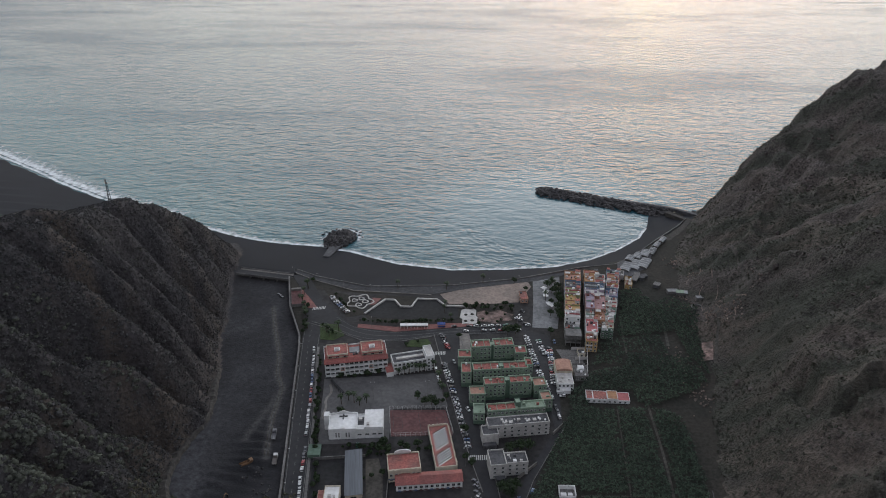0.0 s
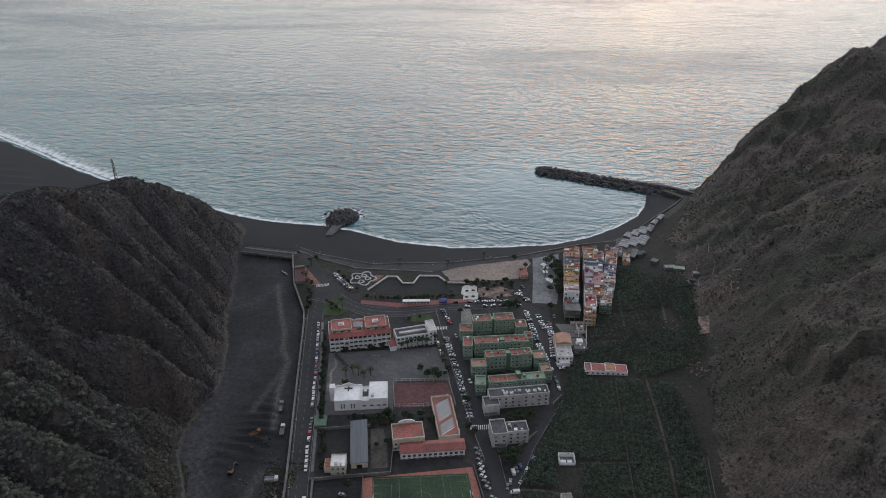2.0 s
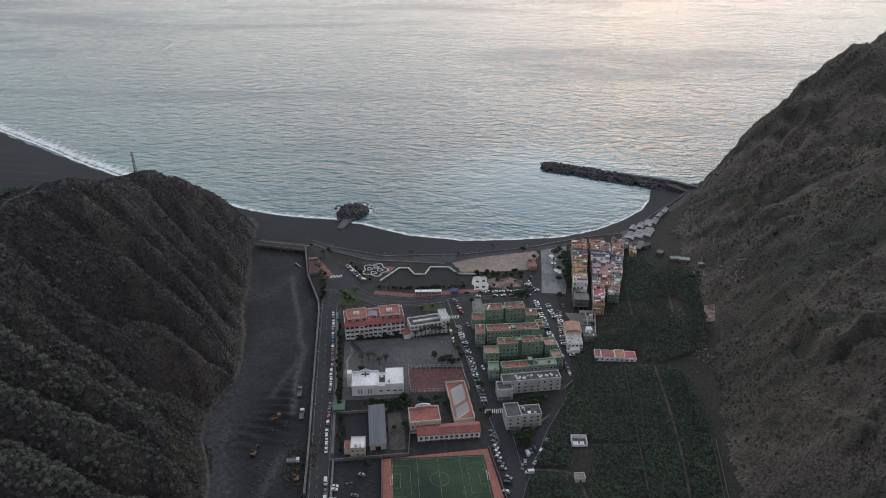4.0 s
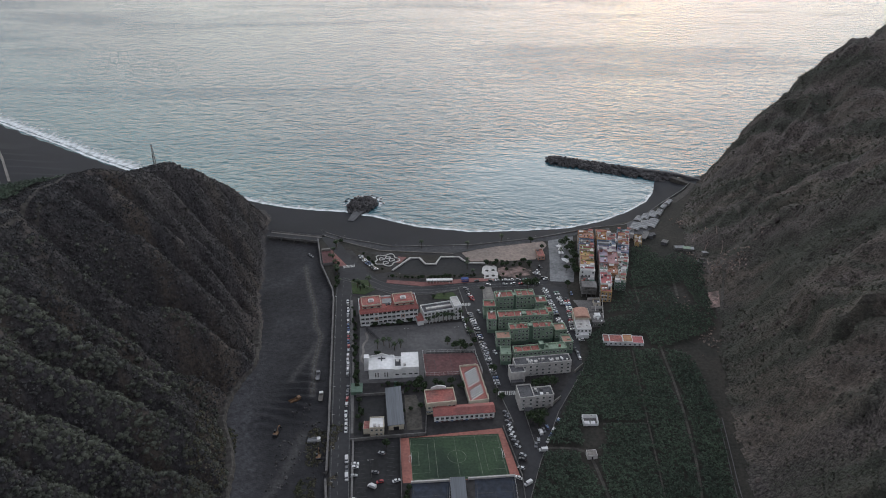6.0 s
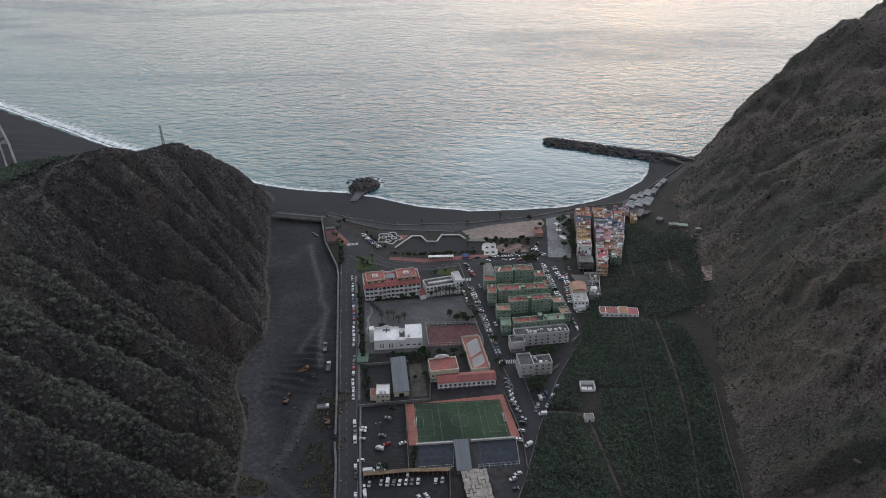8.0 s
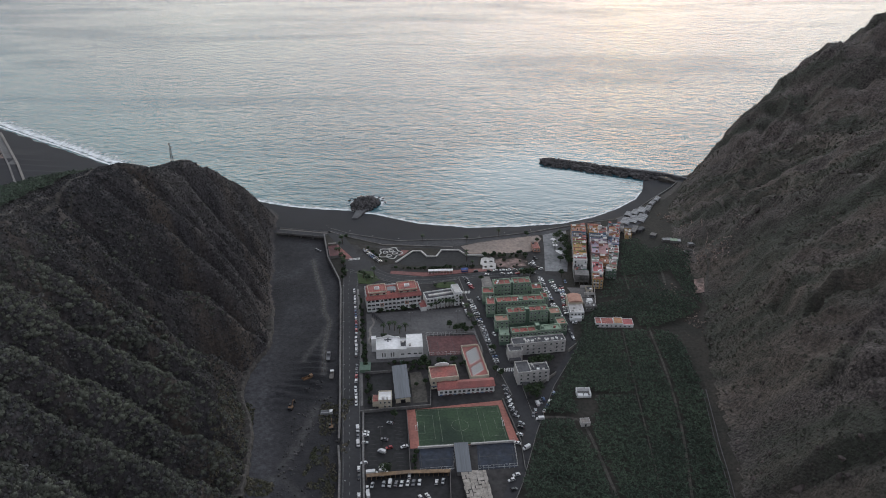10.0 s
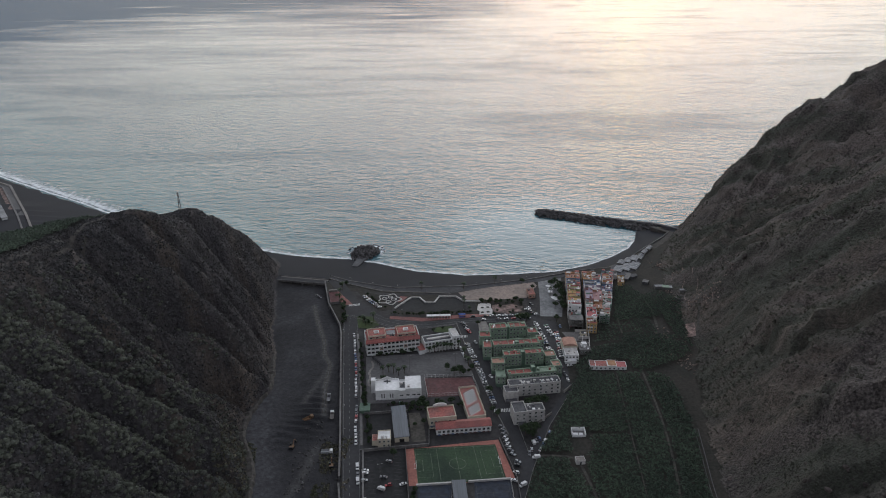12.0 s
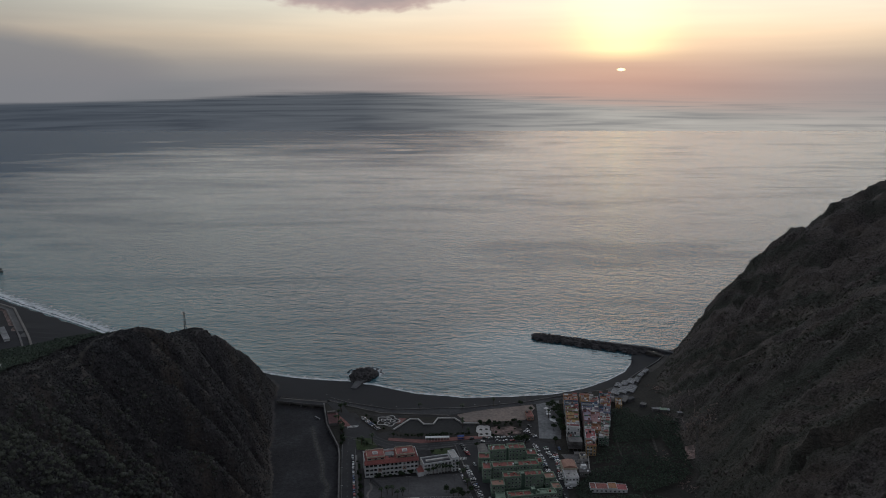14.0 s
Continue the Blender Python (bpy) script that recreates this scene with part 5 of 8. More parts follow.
square = thing("school_house", -44.2, 318.0, Z, 10, "cream two-storey school house with shaped gables and terracotta roof", "school house")
flat_block(square, 0, 0, 18.5, 13.2, -1, 8.4, "cream", "terracotta", 0.9, 0.4)
for x0, w in ((0.0, 6.0), (12.5, 6.0)):
    bm = boxes((x0, -0.9, -1, x0 + w, 0, 8.0))
    gb = [(0, 0), (0, 0.9), (0.8, 1.5), (2.0, 1.2), (3.0, 1.9), (4.0, 1.2), (5.2, 1.5), (6.0, 0.9), (6.0, 0)]
    fr, bk = [bm.verts.new((x0 + x, -1.0, 7.4 + z)) for x, z in gb], [bm.verts.new((x0 + x, -0.5, 7.4 + z)) for x, z in gb]
    bm.faces.new(fr)
    bm.faces.new(list(reversed(bk)))
    for i in range(len(gb)):
        j = (i + 1) % len(gb)
        bm.faces.new([fr[i], bk[i], bk[j], fr[j]])
    part("gable_front", bm, "cream", square, "cream shaped gable front")
    for zz in (2.0, 5.2):
        add_window(square, x0 + 1.6, -0.92, zz, 0, 1.2, 1.5)
        add_window(square, x0 + 4.4, -0.92, zz, 0, 1.2, 1.5)
    part("dado", boxes((x0 - 0.03, -0.98, 1.8, x0 + w + 0.03, -0.92, 2.6)), "car_blue", square, "blue painted band")
part("door_front", boxes((7.6, -0.4, -1, 11, 0, 4.5)), "house_ochre", square, "ochre entrance bay")
bm = bmesh.new()
arch_pts = [(4.2 + 5.0 * (1 - math.cos(math.pi * i / 12)), 7.4 + 1.0 * (0 < i < 12) + 2.2 * math.sin(math.pi * i / 12)) for i in range(13)]
fr, bk = [bm.verts.new((x, 12.8, z)) for x, z in arch_pts], [bm.verts.new((x, 13.5, z)) for x, z in arch_pts]
bm.faces.new(fr)
bm.faces.new(list(reversed(bk)))
for i in range(13):
    j = (i + 1) % 13
    bm.faces.new([fr[i], bk[i], bk[j], fr[j]])
part("arch_gable", bm, "white", square, "white arched gable")
long_wing = thing("school_block", -39.2, 310.6, Z, 7.8, "long white school block with red tiled roof", "school block")
part("wall", boxes((0, 0, -1, 37, 8.2, 4.9)), "white", long_wing)
bm = bmesh.new()
pr = [(-0.6, 4.85), (4.1, 6.6), (8.8, 4.85), (8.8, 4.65), (4.1, 6.4), (-0.6, 4.65)]
a = [bm.verts.new((-0.5, y, z)) for y, z in pr]
c = [bm.verts.new((37.5, y, z)) for y, z in pr]
bm.faces.new(a)
bm.faces.new(list(reversed(c)))
for i in range(6):
    bm.faces.new([a[i], c[i], c[(i + 1) % 6], a[(i + 1) % 6]])
part("roof", bm, "red_roof", long_wing, "red tiled pitched roof")
bm = bmesh.new()
for x in (0.02, 36.98):
    bm.faces.new([bm.verts.new(p) for p in ((x, 0, 4.7), (x, 8.2, 4.7), (x, 4.1, 6.35))])
part("gable_end", bm, "white", long_wing)
for i in range(12):
    add_window(long_wing, 2 + i * 3, 0, 2.4, 0, 1.5, 1.6)
for i in range(6):
    part("step", boxes((3.2 + 6 * i, -0.9, -1, 4.6 + 6 * i, 0, 0.3)), "concrete", long_wing)
for i in range(12):
    part("planter", boxes((1 + 3 * i, -0.6, 0.05, 2.6 + 3 * i, -0.1, 0.7)), "court_red" if i % 3 else "car_blue", long_wing)

# workshops and small houses
shed = thing("workshop", -66.3, 302.5, Z, 8.5, "long workshop with blue-grey sheet roof and cream gable", "workshop")
part("wall", boxes((0, 0, -1, 9.3, 35, 3.9)), "cream", shed)
bm = bmesh.new()
pr = [(-0.4, 3.95), (9.7, 4.5), (9.7, 4.3), (-0.4, 3.75)]
a = [bm.verts.new((x, -0.4, z)) for x, z in pr]
c = [bm.verts.new((x, 35.4, z)) for x, z in pr]
bm.faces.new(a)
bm.faces.new(list(reversed(c)))
for i in range(4):
    bm.faces.new([a[i], c[i], c[(i + 1) % 4], a[(i + 1) % 4]])
part("roof", bm, "metal_roof", shed, "blue-grey sheet metal roof")
part("door", boxes((3.0, -0.08, -1, 6.2, 0, 2.6)), "dark_metal", shed)
cottage = plain_building("house", -77.0, 297.0, 4, 8.4, 9.5, 6.2, 2, 3, "cream", "white", "small pale two-storey house with white roof terrace", "house", 2, 3, ww=1.1)
part("lower_block", boxes((-3.8, 2, -1, 0, 9, 4.2)), "cream", cottage)
part("roof_terrace", boxes((-3.6, 2.2, 4.2, -0.2, 8.8, 4.3)), "terracotta", cottage)
low = thing("low_shed", -26.3, 239.2, Z, 5, "low shed with dark blue-grey roof between the courts", "shed")
part("wall", boxes((0, 0, -1, 7.8, 23.5, 2.9)), "concrete", low)
part("roof", boxes((-0.3, -0.3, 2.9, 8.1, 23.8, 3.15)), "metal_roof", low, "blue-grey sheet roof")
tin = thing("storage_shed", -20.4, 215.0, Z, 9, "open storage shed with patched rusty tin roof", "shed")
part("wall", boxes((0.3, 0.3, -1, 13.7, 24.5, 2.7)), "dark_asphalt", tin)
rng = random.Random(4)
for i in range(7):
    for j in range(9):
        if rng.random() < 0.05:
            continue
        part("roof_sheet", boxes((i * 2.0 + rng.uniform(-0.3, 0.3), j * 2.75 + rng.uniform(-0.3, 0.2), 2.75 + rng.uniform(0, 0.12), i * 2.0 + rng.uniform(1.65, 2.2), j * 2.75 + rng.uniform(2.2, 2.95), 2.95 + rng.uniform(0, 0.1))), "rust", tin)
wall_green = thing("net_shed", -93.5, 334, Z, 4, "small dark green net-covered shed by the road", "shed")
part("wall", boxes((0, 0, -1, 7, 9, 2.6)), "green_dark", wall_green)
part("roof", boxes((-0.2, -0.2, 2.6, 7.2, 9.2, 2.8)), "green_dark", wall_green)
club = thing("beach_club", -141, 500.5, Z, 14, "low beach bar with dull red roof terrace by the river", "bar")
part("wall", boxes((0, 0, -1, 8.5, 24, 2.4)), "concrete", club)
part("roof_terrace", boxes((0.2, 0.2, 2.4, 8.3, 23.8, 2.5)), "court_red", club, "dull red tiled terrace")
part("awning", boxes((0.5, 21, 2.5, 8, 23.4, 4.2)), "paving", club)

# green housing estate: four rows with terracotta terraces, stepped ends
GREEN_LABEL = "green rendered apartment block with terracotta roof terrace"


def estate_block(x, y, rot, w, d, top, cols, label=GREEN_LABEL, roof="terracotta", side_cols=2):
    b = thing("apartment_block", x, y, Z, rot, label, "apartment block", "green housing estate")
    h = top - Z
    flat_block(b, 0, 0, w, d, -1, h + 1, "green_render", roof, 1.1, 0.45)
    part("plinth", boxes((-0.06, -0.06, -1, w + 0.06, d + 0.06, 3.0)), "green_dark", b, "darker green ground storey")
    n = max(2, round((h - 3) / 2.9))
    windows_on(b, w, d, 3.0, n, (h - 3) / n, cols, side_cols, 1.2, 1.35, 0.08)
    part("cornice", boxes((-0.15, -0.15, h - 0.35, w + 0.15, 0.0, h - 0.1), (-0.15, 0, h - 0.35, 0, d + 0.1, h - 0.1), (w, 0, h - 0.35, w + 0.15, d + 0.1, h - 0.1)), "green_dark", b)
    if w > 10:
        for k in (1, 2):
            part("roof_divider", boxes((w * k / 3 - 0.15, 0.45, h, w * k / 3 + 0.15, d - 0.45, h + 0.8)), "green_render", b)
        for k in range(n):
            zb = 3.0 + (h - 3) / n * k
            for x0 in (w * 0.12, w * 0.62):
                part("balcony", boxes((x0, -0.9, zb, x0 + w * 0.24, 0, zb + 0.15), (x0, -0.9, zb + 0.15, x0 + w * 0.24, -0.8, zb + 1.0)), "green_render", b)
    roof_clutter(b, 0.5, 0.5, w - 1, d - 1, h + 0.06, 3 if w > 10 else 1, int(x * 3 + y), ("terracotta", "green_render", "white"))
    return b


for x, y, rot, w, d, top, cols in ((1.5, 432, 8, 13.6, 8.6, 20, 5), (16.8, 434.4, 8, 14.2, 8.8, 20, 5), (-7.6, 424.2, 3, 9, 9, 17, 3), (31.6, 431, 6, 8.2, 8.8, 17, 3),
                                   (2.8, 407, 7, 18.3, 8.4, 19, 7), (21.3, 409.6, 6, 18, 8.0, 19, 7), (-5, 405.6, 3, 6.6, 11, 18, 2), (37.6, 414.6, 5, 5, 8, 19, 2),
                                   (10.2, 392, 8, 13.6, 7.4, 19, 5), (26.6, 394.8, 8, 14.4, 7.4, 19, 5), (0.8, 385.3, 5, 10, 8.6, 16, 3), (42.2, 396.2, 8, 8.4, 8.8, 16, 3),
                                   (12.2, 368.3, 9.5, 18, 7.0, 17, 7), (30.2, 371.5, 9.5, 18, 7.0, 17, 7), (3.2, 368.4, 2, 7, 9.3, 15, 2), (46.2, 381.9, 9, 7, 8.8, 16, 2)):
    estate_block(x, y, rot, w, d, top, cols, roof="green_render" if x == 30.2 or x == 3.2 else "house_salmon" if x in (42.2, 46.2, 0.8) else "terracotta")
for x, y, rot in ((15.2, 436, 8), (20.6, 411, 7), (24.1, 396, 8), (30.0, 374, 9.5)):
    b = thing("stair_tower", x, y, Z, rot, "narrow green stair tower between the estate blocks", "stair tower", "stair towers of the estate")
    flat_block(b, -0.9, -0.5, 3.2, 4.5, -1, 14.6, "green_dark", "green_render", 0.4)
    windows_on(b, 2.3, 4, 2.5, 3, 3.0, 1, 0, 0.9, 1.0)

# grey apartment blocks
g1 = thing("apartment_block", 12.0, 355.4, Z, 9.5, "long pale grey apartment block with dark flat roof", "apartment block")
flat_block(g1, 0, 0, 38, 8.0, -1, 10.2, "grey_render", "roof_grey", 0.8, 0.35)
flat_block(g1, -4, -5.6, 9.6, 8.6, -1, 8.8, "grey_render", "roof_grey", 0.8, 0.35)
windows_on(g1, 38, 8, 0.2, 3, 2.85, 9, 2, 1.3, 1.3, 0.15, ("f", "r"))
roof_clutter(g1, 4, 0.8, 33, 6, 9.26, 16, 31, ("grey_render", "white", "grey_render"))
part("lower_terrace", boxes((-4, -8.5, -1, 4, -5.6, 2.6)), "roof_grey", g1)
g2 = thing("apartment_block", 13.2, 322.2, Z, 9.0, "pale grey apartment block with roof terraces and water tanks", "apartment block")
flat_block(g2, 0, 0, 9.2, 12.5, -1, 10.6, "grey_render", "roof_grey", 0.9, 0.35)
flat_block(g2, 9.2, 1.6, 12.6, 8.6, -1, 9.8, "grey_render", "roof_grey", 0.9, 0.35)
windows_on(g2, 9.2, 12.5, 0.2, 3, 3.0, 2, 0, 1.2, 1.3, 0.2, ("f",))
for s in range(3):
    for k in range(3):
        add_window(g2, 11.4 + 4 * k, 1.6, 1.8 + 2.85 * s, 0, 1.3, 1.2)
    add_window(g2, 21.8, 4, 1.8 + 2.85 * s, 90, 1.3, 1.2)
roof_clutter(g2, 9.6, 2, 11, 7, 8.86, 7, 8, ("grey_render", "white", "roof_grey"))
part("porch", boxes((3, -3.5, -1, 8, 0, 2.4)), "roof_grey", g2)

# houses by the east street and in the fields
h1 = plain_building("house", 58.6, 404.0, 2, 10.6, 13, 5.6, 2, 4, "white", "grey_render", "white house with pale terraces beside the street", "house", 2, 3)
flat_block(h1, 0.4, 12.4, 11.5, 13, -1, 7.6, "cream", "house_salmon", 0.5)
bm = bmesh.new()
vault = [[bm.verts.new((6.15 - 5.4 * math.cos(math.pi * i / 8), yy, 6.7 + 1.9 * math.sin(math.pi * i / 8))) for yy in (13.0, 24.8)] for i in range(9)]
for p, q in zip(vault, vault[1:]):
    bm.faces.new([p[0], q[0], q[1], p[1]])
for e in (0, 1):
    bm.faces.new([v[e] for v in vault])
part("vault", bm, "house_salmon", h1, "peach barrel roof")
part("porch", boxes((1.5, -3, -1, 8.5, 0, 2.8)), "white", h1)
h2 = plain_building("house", 71.5, 415, 4, 9, 14, 4.0, 1, 3, "concrete", "concrete", "unfinished grey concrete house with bare roofs", "house", 2, 4)
part("stair_box", boxes((3, 6, 4, 7, 10, 6.2)), "white", h2)
zo = ground_z(90, 395)
farm = thing("farmhouse", 76.0, 392.5, zo, -2.5, "long low white farmhouse with orange and red roofs in the bananas", "farmhouse")
for x0, w, hh, rf in ((0, 4.2, 3.0, "terracotta"), (4.4, 9.0, 2.8, "terracotta"), (13.6, 6.5, 3.5, "house_orange"), (20.2, 7.6, 2.6, "house_rose")):
    flat_block(farm, x0, 0, w, 8.6, -2, hh + 2, "white", rf, 0.35, 0.2)
for k in range(8):
    add_window(farm, 1.8 + 3.3 * k, 0, 1.4, 0, 1.1, 1.1)
zh = ground_z(56, 308)
hut = thing("farm_store", 50.8, 309.6, zh, 1, "small roofless white farm store among bananas", "farm store")
part("wall", boxes((0, 0, -1.5, 0.35, 7, 3), (8.8, 0, -1.5, 9.15, 7, 3), (0.35, 6.65, -1.5, 8.8, 7, 3), (0.35, 0, -1.5, 8.8, 0.35, 1.6)), "white", hut)
part("floor", boxes((0.35, 0.35, -1.5, 8.8, 6.65, 0.2)), "concrete", hut)
part("crate_stack", boxes((1, 1, 0.2, 4, 3, 1.4), (5, 1.5, 0.2, 7.5, 3.4, 1.0)), "white", hut)
zs = ground_z(52, 284)
pump = thing("pump_house", 49.6, 281.5, zs, 6, "small pale field hut with flat roof", "hut")
flat_block(pump, 0, 0, 5.6, 4.6, -1.5, 4.4, "grey_render", "paving", 0.2, 0.2)
part("door", boxes((2.2, -0.06, -1.5, 3.2, 0, 1.9)), "dark_metal", pump)
for x, y, w, d, lab in ((159, 530, 9, 5, "low net store at the field edge"), (178, 516, 4.5, 4, "small hut at the slope foot")):
    zz = ground_z(x + w / 2, y + d / 2)
    s = thing("field_store", x, y, zz, 4, lab, "store")
    flat_block(s, 0, 0, w, d, -2, 4.2, "concrete", "net", 0.2, 0.2)
    part("lean_to", boxes((w, 1, -2, w + 2.5, d - 1, 1.6)), "concrete", s)

# rows of narrow coloured houses behind the beach
COLS = ["house_" + k for k in HOUSE] + ["white", "cream", "grey_render"]
row_rng = random.Random(11)


def town_house(x, y, rot, w, d, h, wall, roof):
    words = wall.replace("house_", "").replace("_render", "")
    b = plain_building("town_house", x, y, rot, w, d, h, max(1, round(h / 3)), max(2, round(w / 3)), wall, roof, f"narrow {words} rendered town house with flat roof terrace",
                       "town house", 3, 0, ww=1.1, wh=1.4, skip=0.12, group="coloured house rows")
    roof_clutter(b, 0, 0, w, d, h + 0.06, 6, int(x * 13 + y * 7), (wall, wall, "roof_grey", "terracotta", "grey_render", "white"))
    a = row_rng.uniform(2.2, 3.8)
    x0 = 0.4 if row_rng.random() < 0.5 else w - a - 0.4
    part("stair_head", boxes((x0, d - 3.6, h, x0 + a, d - 0.6, h + 2.4)), wall if row_rng.random() < 0.8 else "white", b)
    part("stair_roof", boxes((x0 - 0.15, d - 3.75, h + 2.4, x0 + a + 0.15, d - 0.45, h + 2.6)), row_rng.choice(("terracotta", "grey_render", "roof_grey")), b)
    for s in range(1, max(1, round(h / 3))):
        if row_rng.random() < 0.75:
            zb, bx = h * s / max(1, round(h / 3)), row_rng.uniform(0.3, w * 0.35)
            part("balcony", boxes((bx, -1.0, zb, bx + w * 0.55, 0, zb + 0.15), (bx, -1.0, zb + 0.15, bx + w * 0.55, -0.9, zb + 1.0)), row_rng.choice((wall, "white", "grey_render")), b)
    if row_rng.random() < 0.7:
        part("laundry_wall", boxes((0.3, d * 0.45, h, w - 0.3, d * 0.45 + 0.2, h + 1.2)), row_rng.choice(COLS), b)
    return b


for (x, y, w, d, h, wall, roof) in ((69.6, 466, 11, 10.5, 6.5, "concrete", "concrete"), (70.6, 477, 11, 9.4, 12, "white", "grey_render"), (71.7, 487, 11, 14, 12, "house_salmon", "house_ochre"),
                                    (73.3, 503, 11.5, 8.5, 11, "house_olive", "house_ochre"), (74.3, 512, 12, 9.5, 12, "house_pink", "house_olive"), (75.2, 522.5, 12.4, 10, 12, "house_blue", "roof_grey"),
                                    (76.2, 533.5, 12.8, 10, 12, "house_orange", "house_salmon"), (77.4, 544.5, 13, 9, 9, "house_orange", "terracotta")):
    town_house(x, y, -5, w, d, h, wall, roof)
for (x, y, w, d, h, wall, roof) in ((82.6, 450, 8.2, 9.5, 9, "house_ochre", "terracotta"), (84, 460.5, 8.6, 18.5, 10, "white", "house_rose"), (86, 480, 6.4, 9, 10, "house_pale", "white"),
                                    (93.2, 478, 7, 12.5, 9, "house_orange", "house_salmon"), (87.6, 490.5, 6.8, 22, 12, "house_pink", "house_lilac"), (95, 492, 8, 20, 10, "house_salmon", "house_pink"),
                                    (89.6, 514, 15.4, 8.8, 10, "house_lilac", "grey_render"), (91, 523.8, 15, 9.6, 10, "house_blue", "roof_grey"), (92.3, 534.5, 8, 14, 10, "house_ochre", "house_orange"),
                                    (100.8, 534.5, 8.2, 14.5, 9, "white", "terracotta"), (93.6, 549.5, 12, 8, 8, "house_salmon", "house_orange")):
    town_house(x, y, -6, w, d, h, wall, roof)
for (x, y, w, d, h, wall, roof) in ((96.0, 466.5, 8.4, 4.5, 7, "green_dark", "green_dark"), (97.2, 471.5, 8.4, 8.4, 7, "cream", "cream"), (98.9, 480.5, 8.5, 8.3, 7, "grey_render", "house_pale"),
                                    (101.2, 489.5, 9, 12, 7, "house_mint", "grey_render"), (104, 502.2, 9.3, 13, 7, "white", "house_pale"), (106.5, 515.8, 9.4, 12.8, 8, "house_blue", "house_lilac"),
                                    (109.4, 529.5, 9.4, 12, 8, "white", "terracotta"), (112, 542.3, 9.8, 12, 7, "house_rose", "house_orange"), (113.5, 555, 11, 8, 6, "house_blue", "grey_render"),
                                    (126.2, 539, 5.8, 15.5, 5, "house_ochre", "house_pale"), (121.8, 554.5, 6, 10, 5, "grey_render", "concrete")):
    town_house(x, y, -9, w, d, h, wall, roof)
# bare concrete frame at the head of the first row
skel = thing("building_shell", 69.0, 456.5, Z, -3, "bare concrete building shell with open floors", "building shell")
for zz in (2.9, 5.9, 8.9):
    part("floor_slab", boxes((0, 0, zz, 11.5, 9.5, zz + 0.3)), "concrete", skel)
for i in range(4):
    for j in range(3):
        part("column", boxes((0.2 + 3.6 * i, 0.2 + 4.3 * j, -1, 0.55 + 3.6 * i, 0.55 + 4.3 * j, 8.9)), "concrete", skel)

# net-roofed sheds by the path
for i, (x, y, w, d, r) in enumerate(((127, 572, 9, 14, -28), (135, 575, 9, 16, -28), (143, 578, 9, 17, -28), (135, 590, 7, 9, -28), (142, 594, 7, 11, -28), (149, 599, 8, 12, -28), (157, 603, 6, 12, -28), (165, 618, 5, 9, -34), (172, 628, 5, 10, -34))):
    s = thing("net_shed", x, y, Z - 0.1, r, "pale arched net shed near the beach path", "net shed", "net sheds")
    part("wall", boxes((0.2, 0.2, -2, w - 0.2, d - 0.2, 2.5)), "concrete", s)
    bm = bmesh.new()
    rows_ = []
    for k in range(7):
        a = math.pi * k / 6
        rows_.append([bm.verts.new((w / 2 - w / 2 * math.cos(a), yy, 2.5 + 1.2 * math.sin(a))) for yy in (0, d)])
    for p, q in zip(rows_, rows_[1:]):
        bm.faces.new([p[0], q[0], q[1], p[1]])
    part("roof", bm, "net", s, "pale arched net roof")
    for k in range(5):
        bm, y0 = bmesh.new(), d * k / 4
        arc = [[bm.verts.new((w / 2 - (w / 2 + o) * math.cos(math.pi * j / 6), y0 + e, 2.5 + (1.2 + o) * math.sin(math.pi * j / 6))) for e, o in ((-0.18, 0.03), (0.0, 0.16), (0.18, 0.03))] for j in range(7)]
        for p, q in zip(arc, arc[1:]):
            for i2 in range(2):
                bm.faces.new([p[i2], q[i2], q[i2 + 1], p[i2 + 1]])
        part("rib", bm, "white", s)

# kiosk, shade roof and blue stall on the front
kiosk = plain_building("kiosk", 40, 515, 6, 6, 12, 3.4, 1, 2, "house_salmon", "terracotta", "small salmon kiosk with flat roof on the terrace", "kiosk", 3, 1)
shade = thing("shade_roof", -52.5, 473.5, Z, 3.5, "long white canopy on posts beside the road", "canopy")
part("roof", boxes((0, 0, 2.7, 21, 3.2, 3.0)), "white", shade)
for i in range(9):
    part("post", boxes((0.3 + 2.55 * i, 0.1, 0, 0.5 + 2.55 * i, 0.3, 2.7)), "white", shade)
part("bench", boxes((0.5, 2.2, 0.2, 20.5, 2.7, 0.7)), "concrete", shade)
stall = thing("market_stall", -24.5, 476.5, Z, 6, "blue canvas market stall on the front", "stall")
part("canvas", boxes((0, 0, 2.3, 6, 3.6, 2.6)), "blue", stall)
part("counter", boxes((0.2, 0.2, 0, 5.8, 1.0, 1.1)), "blue", stall)
for a in (0.1, 5.8):
    for c in (0.1, 3.4):
        part("pole", boxes((a, c, 0, a + 0.1, c + 0.1, 2.3)), "dark_metal", stall)
for k in range(4):
    tub = thing("planter", -5 + 5 * (k % 2) + 1.5, 486 + 7 * (k // 2) + k, Z + 0.5, 0, "round dark planting hole in the white deck", "planter", "deck planters")
    bm = bmesh.new()
    bmesh.ops.create_cone(bm, cap_ends=True, segments=16, radius1=1.5, radius2=1.4, depth=0.3)
    part("bed", bm, "earth", tub)

# flower-shaped garden mosaic
mosaic = thing("garden_mosaic", -88.5, 511.5, Z, 0, "flower-shaped garden bed with pale curved borders", "garden bed")


